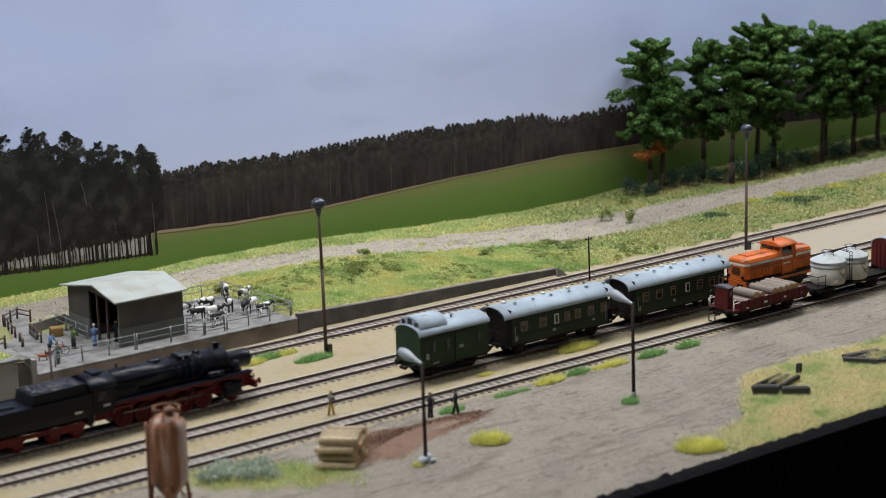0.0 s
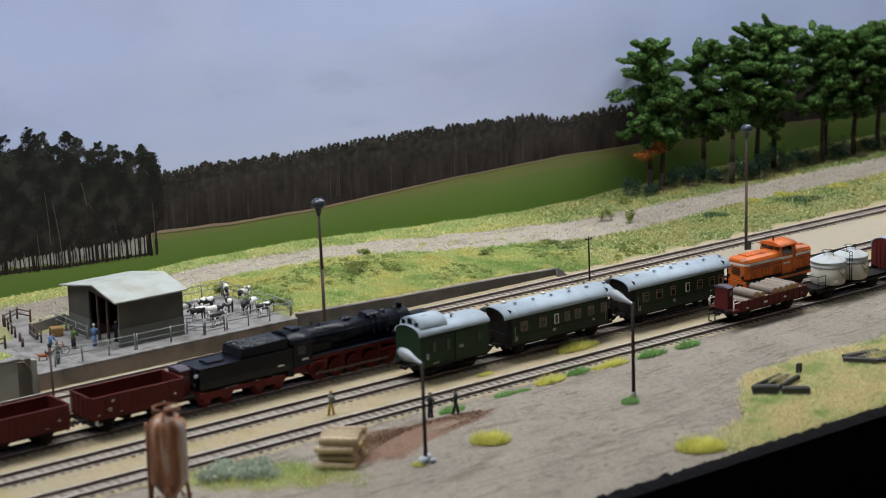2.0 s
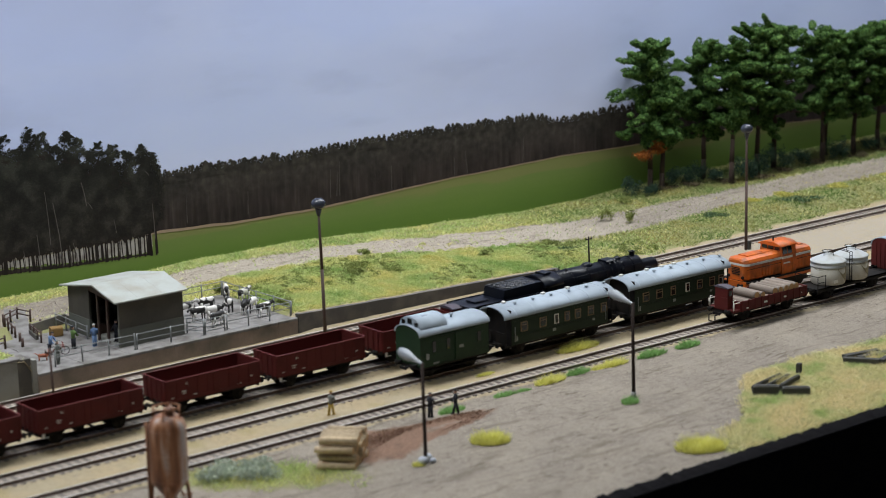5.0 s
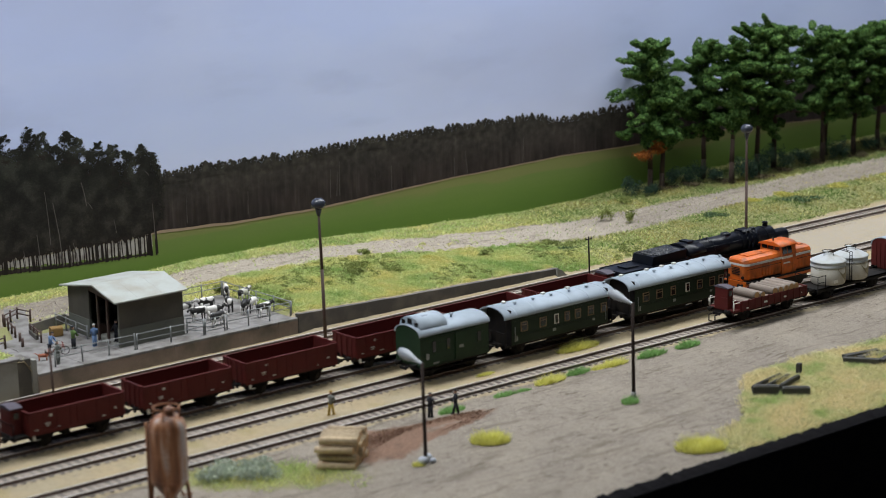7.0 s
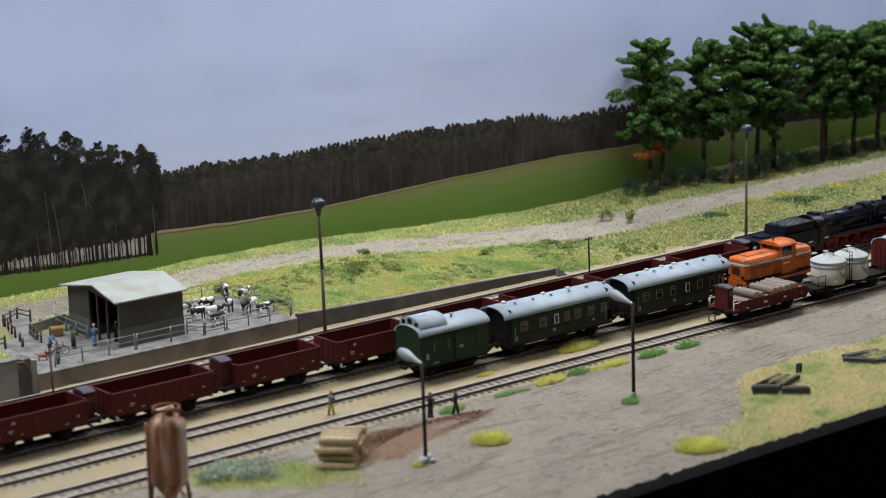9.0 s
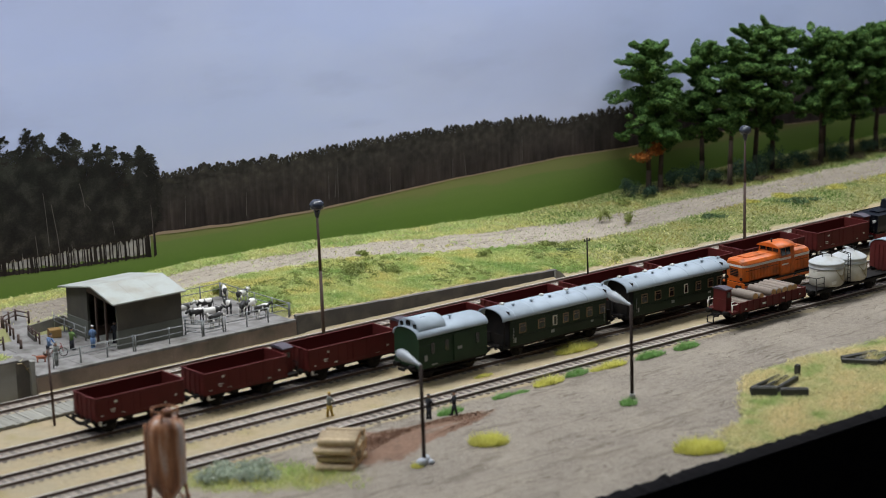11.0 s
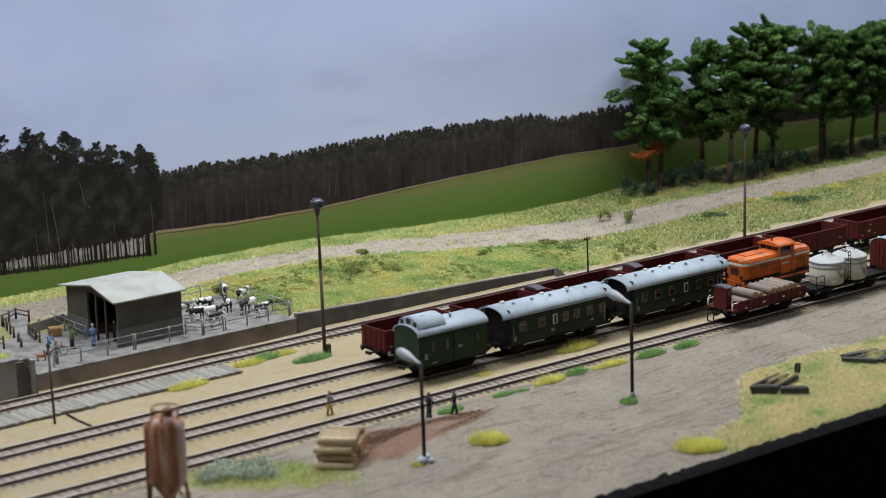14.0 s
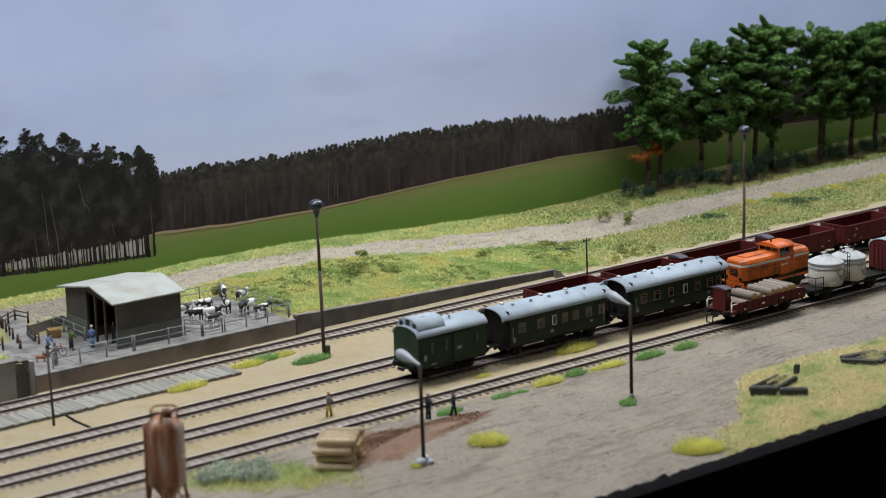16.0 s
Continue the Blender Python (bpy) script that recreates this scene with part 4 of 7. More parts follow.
def open_wagon(L, cab=0, ribs=8, label="oxide-red open goods wagon, empty, on the second track"):
    t = thing("open_wagon", 0, 0, RAIL, label, "goods wagon", "wagons of the moving train")
    h, hw, top, floor = L / 2, 16.0, 30.2, 13.2
    ext0, ext1 = (-h - 12 if cab < 0 else -h), (h + 12 if cab > 0 else h)
    frame_s = Shape()
    for k in (-1, 1):
        frame_s.box(ext0, ext1, k * 11 - 1.0, k * 11 + 1.0, 9.6, 12.4)
    frame_s.box(ext0, ext0 + 2, -14.5, 14.5, 9.6, 13.0).box(ext1 - 2, ext1, -14.5, 14.5, 9.6, 13.0)
    frame_s.box(ext0, ext1, -15, 15, 12.4, 13.2)
    part("underframe", frame_s, MAT["underframe"], t)
    for k in (-1, 1):
        wall = Shape().box(-h, h, k * hw - 0.5, k * hw + 0.5, floor, top)
        wall.box(-h, h, k * (hw + 0.3) - 0.6, k * (hw + 0.3) + 0.6, top - 0.9, top + 0.1, 0.2)
        wall.box(-h, h, k * (hw + 0.2) - 0.6, k * (hw + 0.2) + 0.6, floor - 1.0, floor + 1.3)
        side = part("side_wall", wall, MAT["oxide"], t)
        for i in range(ribs + 1):
            x = -h + 1.0 + (L - 2.0) * i / ribs
            part("rib", Shape().prism_y([(x - 0.7, floor), (x + 0.7, floor), (x + 0.45, top - 0.8), (x - 0.45, top - 0.8)], k * (hw + 0.4), k * (hw + 0.85)), MAT["oxide"], side)
        part("side_door", Shape().box(-6.0, 6.0, k * (hw + 0.45) - 0.35, k * (hw + 0.45) + 0.35, floor + 1.5, top - 1.2).box(-0.5, 0.5, k * (hw + 0.9) - 0.4, k * (hw + 0.9) + 0.4, floor + 1.5, top - 1.2), MAT["oxide"], side)
        end = Shape().box(k * h - 0.5, k * h + 0.5, -hw, hw, floor, top + 0.2)
        end.box(k * (h + 0.3) - 0.6, k * (h + 0.3) + 0.6, -hw, hw, top - 0.6, top + 0.4)
        end_wall = part("end_wall", end, MAT["oxide"], t)
        for y in (-10.5, -3.8, 3.8, 10.5):
            part("end_rib", Shape().box(k * (h + 0.8) - 0.5, k * (h + 0.8) + 0.5, y - 0.8, y + 0.8, floor - 2, top + 0.3), MAT["oxide"], end_wall)
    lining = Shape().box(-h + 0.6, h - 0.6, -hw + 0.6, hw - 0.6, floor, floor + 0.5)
    part("wagon_floor", lining, MAT["oxide_in"], t, "darker, patchy red wagon floor")
    ax = L * 0.30
    wheels(t, WAGON_WHEEL, (-ax, ax), 5.6, True)
    axle_guards(t, (-ax, ax))
    brake = Shape().rod((-ax + 7, -9, 6), (ax - 7, -9, 6), 0.4).box(-ax * 0.35, -ax * 0.1, -8, 8, 5.2, 9.0)
    part("brake_gear", brake, MAT["underframe"], t)
    buffers(t, ext0, -1)
    buffers(t, ext1, 1)
    coupling(t, ext0, -1)
    coupling(t, ext1, 1)
    marks(t, [(h * 0.55, 15.0, 2.4, 0.7), (h * 0.80, 19.0, 1.6, 1.2), (-h * 0.40, 15.2, 3.0, 0.6), (-h * 0.62, 19.2, 4.2, 0.7), (-h * 0.62, 17.6, 2.8, 0.6), (-h * 0.55, 24.5, 2.2, 1.6), (-h * 0.86, 15.6, 2.0, 0.6)], hw + 0.62)
    for k in (-1, 1):
        part("brake_lever", Shape().box(-h + 2.5, -h + 4.5, k * 16.4 - 0.4, k * 16.4 + 0.4, 8.4, 11.8).rod((-h + 3.5, k * 16.8, 8.6), (-h + 8, k * 16.8, 8.6), 0.35), MAT["white"], t)
    if cab:
        x0, x1 = (h + 1.8, h + 10.6) if cab > 0 else (-h - 10.6, -h - 1.8)
        c = part("brakeman_cab", Shape().box(x0, x1, -8.5, 8.5, 13.2, 33.0).box(x0 - 0.3, x1 + 0.3, -8.8, 8.8, 22.0, 22.8), MAT["oxide"], t)
        part("cab_roof", Shape().prism([(-9.6, 33.0), (9.6, 33.0), (9.6, 33.6), (5, 34.9), (0, 35.3), (-5, 34.9), (-9.6, 33.6)], x0 - 0.9, x1 + 0.9), MAT["cabroof"], c, "grey felt cab roof")
        for k in (-1, 1):
            part("cab_window", Shape().box(x0 + 2.4, x1 - 2.4, k * 8.5 - 0.25, k * 8.5 + 0.25, 25.5, 30.0), MAT["glass"], c)
        xx = x1 + 0.9 if cab > 0 else x0 - 0.9
        rail = Shape().path([(xx, -14, 13), (xx, -14, 22), (xx, 14, 22), (xx, 14, 13)], 0.35)
        part("handrail", rail, MAT["underframe"], t)
    return t


def steam_locomotive():
    t = thing("steam_locomotive", 0, 0, RAIL, "black steam locomotive with red wheels and frame", "locomotive")
    zc = 33.2
    b = Shape().turn([(0.01, 0), (10.9, 0), (10.9, 52), (10.6, 52.2), (10.6, 108), (9.9, 108.6), (0.01, 108.6)], "x", (-54, 0, zc), 30)
    boiler = part("boiler", b, MAT["black"], t, "black boiler barrel")
    for x in (-34, -14, 6, 26, 42):
        part("boiler_band", Shape().turn([(10.6, 0), (11.1, 0), (11.1, 0.7), (10.6, 0.7)], "x", (x, 0, zc), 30), MAT["black"], boiler)
    part("firebox", Shape().prism([(-11.5, 20), (11.5, 20), (11.2, 31), (10.2, 37), (7, 41.5), (3, 43.6), (-3, 43.6), (-7, 41.5), (-10.2, 37), (-11.2, 31)], -54, -30), MAT["black"], boiler)
    smoke = Shape().turn([(9.5, 0), (8.6, 0.6), (8.4, 1.0), (7.4, 1.2), (7.4, 22), (6.6, 23.6), (3, 24.8), (0.01, 25.0)], "x", (54, 0, zc - 2.6), 28)
    smoke.rod((78, 0, zc - 2.6), (80.4, 0, zc - 2.6), 0.8).box(78, 79.4, -4.5, 4.5, zc - 3.0, zc - 2.2)
    part("smokebox_door", smoke, MAT["black"], boiler, "black smokebox front")
    part("chimney", Shape().turn([(3.0, 0), (2.6, 2.0), (2.6, 4.8), (3.1, 5.0), (3.1, 6.0), (2.2, 6.0), (2.2, 3.0)], "z", (49, 0, zc + 8.8), 18), MAT["black"], t)
    part("steam_dome", Shape().turn([(5.0, 0), (4.8, 2.2), (4.0, 3.6), (2, 4.4), (0.01, 4.5)], "z", (-8, 0, zc + 8.5), 20, 0, (1.25, 1, 1)), MAT["black"], t)
    part("sand_dome", Shape().prism([(-6, 40.5), (6, 40.5), (6, 44.4), (4.5, 45.6), (-4.5, 45.6), (-6, 44.4)], 11, 23), MAT["black"], t)
    part("feed_dome", Shape().turn([(3.6, 0), (3.4, 2.4), (2.5, 3.6), (0.01, 4.0)], "z", (30, 0, zc + 8.6), 16), MAT["black"], t)
    part("boiler_saddle", Shape().box(-54, 62, -9.5, 9.5, 18, 27), MAT["black"], t)
    pipes = Shape()
    for k in (-1, 1):
        pipes.path([(14, k * 6, 44), (14, k * 9.6, 40), (14, k * 11, 33), (14, k * 11, 24)], 0.6)
        pipes.path([(20, k * 6, 44), (20, k * 9.6, 40), (20, k * 11, 33), (20, k * 11, 24)], 0.6)
        pipes.path([(-50, k * 10.9, 38), (55, k * 10.5, 38)], 0.3)
        pipes.path([(30, k * 4, 43), (30, k * 9.8, 38), (28, k * 10.9, 31), (28, k * 11, 24)], 0.7)
    part("pipes", pipes, MAT["black"], t)
    part("whistle", Shape().rod((-40, 3, 43), (-40, 3, 47), 0.6).rod((-37, -3, 43), (-37, -3, 46), 1.0), MAT["black"], t)
    for k in (-1, 1):
        rb = Shape().box(-54, 72, k * 13 - 3.2, k * 13 + 3.2, 22.4, 23.4, 0.2)
        part("running_board", rb, MAT["black"], t)
        valance = Shape().box(-54, 66, k * 12.5 - 0.5, k * 12.5 + 0.5, 19.2, 22.4)
        part("valance", valance, MAT["red"], t, "red valance under the running board")
        part("air_tank", Shape().rod((32, k * 12.6, 26.2), (46, k * 12.6, 26.2), 2.6, 2.6, 14), MAT["black"], t)
        part("pump", Shape().rod((60, k * 10.5, 20), (60, k * 10.5, 33), 2.4, 2.4, 12).box(57.5, 62.5, k * 10.5 - 2.4, k * 10.5 + 2.4, 24, 27), MAT["black"], t)
        cyl = Shape().rod((46, k * 13.2, 9.2), (61, k * 13.2, 9.2), 4.0, 4.0, 16).rod((45, k * 13.2, 15.6), (62, k * 13.2, 15.6), 2.6, 2.6, 14).box(47, 60, k * 13 - 3.4, k * 13 + 3.4, 9, 16)
        part("cylinder", cyl, MAT["black"], t)
        part("slide_bar", Shape().box(26, 46, k * 13.2 - 0.6, k * 13.2 + 0.6, 10.8, 11.8), MAT["red"], t)
        part("frame_plate", Shape().box(-66, 76, k * 6.2 - 0.5, k * 6.2 + 0.5, 8.6, 19.8), MAT["red"], t, "red main frame")
        part("valve_gear", Shape().rod((16, k * 13.8, 15.2), (40, k * 13.8, 15.2), 0.6).rod((16, k * 13.8, 10), (17, k * 13.8, 20), 0.7), MAT["red"], t)
    part("frame_stay", Shape().box(-60, 70, -6, 6, 14, 18), MAT["red"], t)
    xs = (-42.5, -24.5, -6.5, 11.5, 29.5)
    wheels(t, DRIVER, xs, 8.0, True)
    wheels(t, PONY, (55.5,), 4.9, True)
    for k in (-1, 1):
        rod = Shape().box(-36.0, 36.0, -0.5, 0.5, -0.8, 0.8)
        for x in (-36, -18, 0, 18, 36):
            rod.turn([(0.01, -0.7), (1.5, -0.7), (1.5, 0.7), (0.01, 0.7)], "y", (x, 0, 0), 12)
        r = part("coupling_rod", rod, MAT["rail"], t, "dull steel coupling rod")
        RODS.append((r, -6.5, k * 10.6, 8.0, 3.6, 0 if k < 0 else 90))
    cab = part("cab", Shape().box(-71, -53, -15.4, 15.4, 17.0, 36.0, 0.4), MAT["black"], t, "black driver's cab")
    arc = [(16.2, 36.0), (15.6, 38.6), (13, 41.4), (8, 43.8), (3, 45.0), (-3, 45.0), (-8, 43.8), (-13, 41.4), (-15.6, 38.6), (-16.2, 36.0)]
    part("cab_roof", Shape().prism(arc, -74, -51, True), MAT["black"], cab)
    part("roof_hatch", Shape().box(-66, -58, -6, 6, 44.6, 46.6, 0.6), MAT["black"], cab)
    for k in (-1, 1):
        part("cab_window", Shape().box(-67, -59.5, k * 15.4 - 0.25, k * 15.4 + 0.25, 27, 34), MAT["glass"], cab)
        part("nameplate", Shape().box(-63, -57, k * 15.5 - 0.2, k * 15.5 + 0.2, 21.8, 23.4), MAT["white"], cab)
    part("buffer_beam", Shape().box(74, 76.4, -15.5, 15.5, 8.6, 14.4, 0.5), MAT["red"], t)
    buffers(t, 76.4, 1, "red")
    coupling(t, 76.4, 1)
    for y in (-10, 10):
        part("headlamp", Shape().rod((73.5, y, 16.6), (75.6, y, 16.6), 1.2, 1.3, 12).rod((74.5, y, 14), (74.5, y, 17), 0.5), MAT["black"], t)
    for k in (-1, 1):
        part("step_rail", Shape().path([(75, k * 13, 14), (75, k * 13, 19), (70, k * 13, 22.8)], 0.4), MAT["red"], t)
    part("gangway", Shape().box(-77, -71, -14.6, 14.6, 10, 34), MAT["black"], t)
    part("ash_pan", Shape().prism([(-8, 6), (8, 6), (10, 17), (-10, 17)], -52, -34), MAT["red"], t)
    return t


def tender():
    t = thing("tender", 0, 0, RAIL, "black coal tender with a rounded tub and red bogies", "tender")
    tub = [(-15.8, 22), (-14.6, 16), (-10, 12.4), (10, 12.4), (14.6, 16), (15.8, 22), (15.8, 32.2), (15.0, 33.0), (-15.0, 33.0), (-15.8, 32.2)]
    part("water_tank", Shape().prism(tub, -43.5, 42), MAT["black"], t, "black rounded water tank")
    part("tank_rim", Shape().box(-43.8, 42, -16.1, -15.3, 31.8, 33.6).box(-43.8, 42, 15.3, 16.1, 31.8, 33.6).box(-44, -43.2, -16, 16, 31.8, 33.6), MAT["black"], t)
    bunker = part("coal_bunker", Shape().prism_y([(-4, 33), (42, 33), (42, 42.4), (-2, 41.4)], -13.4, 13.4), MAT["black"], t, "black raised coal bunker")
    coal = Shape()
    rnd = random.Random(9)
    for i in range(170):
        c = (rnd.uniform(0, 39), rnd.uniform(-11.5, 11.5), 41.4 + rnd.uniform(0.0, 0.5))
        coal.ball(c, (rnd.uniform(0.8, 2.0), rnd.uniform(0.8, 2.0), rnd.uniform(0.6, 1.3)), 6)
    tagged(part("coal", coal, MAT["coal"], bunker, "heap of black coal"), kind="stuff")
    part("filler_hatch", Shape().box(-30, -14, -6, 6, 33, 34.6, 0.6), MAT["black"], t)
    for k in (-1, 1):
        part("frame_plate", Shape().box(-42, 40, k * 12 - 0.6, k * 12 + 0.6, 9.2, 12.8), MAT["red"], t, "red tender frame")
        part("nameplate", Shape().box(30, 36, k * 15.9 - 0.2, k * 15.9 + 0.2, 21, 22.4), MAT["white"], t)
        for x in (-26, 24):
            bogie = Shape().prism_y([(x - 15, 8.8), (x - 12, 4.2), (x - 8, 4.2), (x - 5, 7), (x + 5, 7), (x + 8, 4.2), (x + 12, 4.2), (x + 15, 8.8), (x + 10, 10.6), (x - 10, 10.6)], k * 11.6 - 0.8, k * 11.6 + 0.8)
            part("bogie_frame", bogie, MAT["red"], t, "red bogie side frame")
        part("ladder", Shape().path([(-44.6, k * 9, 12), (-44.6, k * 9, 34)], 0.3).path([(-44.6, k * 11.5, 12), (-44.6, k * 11.5, 34)], 0.3), MAT["black"], t)
        part("tail_lamp", Shape().rod((-45.8, k * 12, 27.4), (-43.5, k * 12, 27.4), 1.6, 1.6, 12), MAT["lens"], t)
    wheels(t, TENDER_WHEEL, (-36, -16, 14, 34), 5.3, True)
    part("buffer_beam", Shape().box(-45.2, -43.4, -15, 15, 9.0, 14.4), MAT["red"], t)
    buffers(t, -45.2, -1)
    coupling(t, -45.2, -1)
    return t


TRAIN = [(steam_locomotive(), -280.0), (tender(), -397.5)]
PLAIN = "oxide-red open goods wagon, empty, in the moving train"
WITH_CAB = "oxide-red open goods wagon with a brakeman's cab, empty"
for left, right, cab in ((-537.5, -456.5, 1), (-645.0, -556.2, 0), (-749.0, -661.0, 0), (-858.5, -769.0, 0), (-952.5, -872.5, 0),
                         (-1050.0, -969.5, -1), (-1164.0, -1073.5, 0), (-1264.3, -1185.0, 1), (-1361.0, -1282.6, 0)):
    TRAIN.append((open_wagon(right - left, cab, 9 if right - left > 85 else 7, WITH_CAB if cab else PLAIN), (left + right) / 2))


def arch(half, z0, rise, n=9):
    return [(half * math.cos(math.pi * i / (n - 1)), z0 + rise * math.sin(math.pi * i / (n - 1)) ** 0.85) for i in range(n)]


def coach(x0, x1, label, windows, vents, z_floor=11.0, eave=35.4):
    t = thing("passenger_coach", (x0 + x1) / 2, TRACKS[2], RAIL, label, "coach", "green coaches on the third track")
    L, hw = x1 - x0, 16.0
    h = L / 2
    body = part("body", Shape().box(-h + 7, h - 7, -hw, hw, z_floor, eave, 0.3), MAT["green_dark"], t)
    for k in (-1, 1):
        for z in (17.8, 19.0, 31.2):
            part("waist_rail", Shape().box(-h + 7, h - 7, k * hw - 0.3, k * hw + 0.3, z, z + 0.5), MAT["green_dark"], body)
        for x, w in windows:
            f = part("window_frame", Shape().box(x - w / 2 - 0.8, x + w / 2 + 0.8, k * (hw + 0.12) - 0.35, k * (hw + 0.12) + 0.35, 21.2, 29.6), MAT["cream" if w < 4 else "frame_brown"], body)
            part("pane", Shape().box(x - w / 2, x + w / 2, k * (hw + 0.3) - 0.3, k * (hw + 0.3) + 0.3, 21.9, 28.9), MAT["glass"], f)
            part("window_bar", Shape().box(x - w / 2, x + w / 2, k * (hw + 0.45) - 0.3, k * (hw + 0.45) + 0.3, 26.9, 27.3), MAT["frame_brown"], f)
        for x in (-h + 10, h - 10):
            part("handrail", Shape().path([(x, k * 16.8, 14), (x, k * 16.8, 27)], 0.3), MAT["fence"], t)
        part("footboard", Shape().box(-h * 0.55, h * 0.25, k * 15 - 1.0, k * 15 + 1.0, 7.0, 7.6), MAT["underframe"], t)
        for e in (-1, 1):
            part("gate", Shape().box(e * (h - 0.75) - 0.45, e * (h - 0.75) + 0.45, k * 9 - 6, k * 9 + 6, 13, 22), MAT["underframe"], t)
        for x in (-h + 0.8, h - 0.8):
            part("corner_post", Shape().box(x - 0.5, x + 0.5, k * 14.8 - 0.5, k * 14.8 + 0.5, z_floor, eave + 1), MAT["underframe"], t)
    marks(t, [(-h * 0.12, 15.0, 3.6, 2.6), (-h * 0.8, 14.0, 1.6, 4.2), (h * 0.62, 16.0, 3.0, 1.8)], hw + 0.2, "fence")
    part("platform", Shape().box(-h, h, -15, 15, z_floor - 1.6, z_floor), MAT["underframe"], t)
    inner = [(y * 0.93, z - 0.7) for y, z in arch(17.2, eave - 0.6, 8.4, 13)]
    outer = arch(17.2, eave - 0.6, 8.4, 13)
    prof = outer + inner[::-1]
    roof = part("roof", Shape().prism(prof, -h - 1.5, h + 1.5, True), MAT["roof"], t, "pale grey curved roof")
    for x in vents:
        part("lamp_cover", Shape().box(x - (x0 + x1) / 2 - 1.6, x - (x0 + x1) / 2 + 1.6, 2.0, 5.0, eave + 6.8, eave + 9.4, 0.4), MAT["white"], roof, "small white roof lamp cover")
    for x in np.arange(-h + 12, h - 8, L / 6):
        part("roof_seam", Shape().prism([(y * 1.004, z + 0.12) for y, z in outer] + [(y * 0.98, z - 0.3) for y, z in outer[::-1]], x - 0.35, x + 0.35), MAT["roof"], roof)
        part("ventilator", Shape().rod((x + 8, -5, eave + 6.8), (x + 8, -5, eave + 8.8), 0.7).turn([(0.01, 0), (1.7, 0), (1.7, 0.7), (0.01, 1.3)], "z", (x + 8, -5, eave + 8.6), 10), MAT["roof"], roof)
    for e in (-1, 1):
        part("end_wall", Shape().box(e * (h - 6.5) - 0.5, e * (h - 6.5) + 0.5, -15.5, 15.5, z_floor, eave + 6), MAT["underframe"], t, "black end wall under the roof")
    ax = L * 0.34
    wheels(t, WAGON_WHEEL, (-ax, ax), 5.6)
    axle_guards(t, (-ax, ax), 12.2)
    part("battery_box", Shape().box(-8, 10, -13, -6, 4.6, 9.4, 0.4).box(16, 26, 6, 13, 4.6, 9.4, 0.4), MAT["underframe"], t)
    part("solebar", Shape().box(-h, h, -13.5, -12.2, 8.6, 11.0).box(-h, h, 12.2, 13.5, 8.6, 11.0), MAT["underframe"], t)
    for e in (-1, 1):
        buffers(t, e * h, e)
        coupling(t, e * h, e)
    return t


coach(11.0, 136.5, "dark green passenger coach with pale grey roof and brown window frames",
      [(-42, 6.2), (-20.5, 6.2), (-5.0, 3.2), (7.5, 4.6), (20, 5.4), (35.5, 5.4), (51, 5.4)], (26, 71, 100))
coach(156.5, 285.0, "dark green passenger coach with pale grey roof, beside the orange locomotive",
      [(-44, 6.2), (-27, 6.2), (-9.5, 4.6), (9, 3.2), (25, 5.4), (41, 5.4), (53, 5.0)], (165, 197, 216, 232))


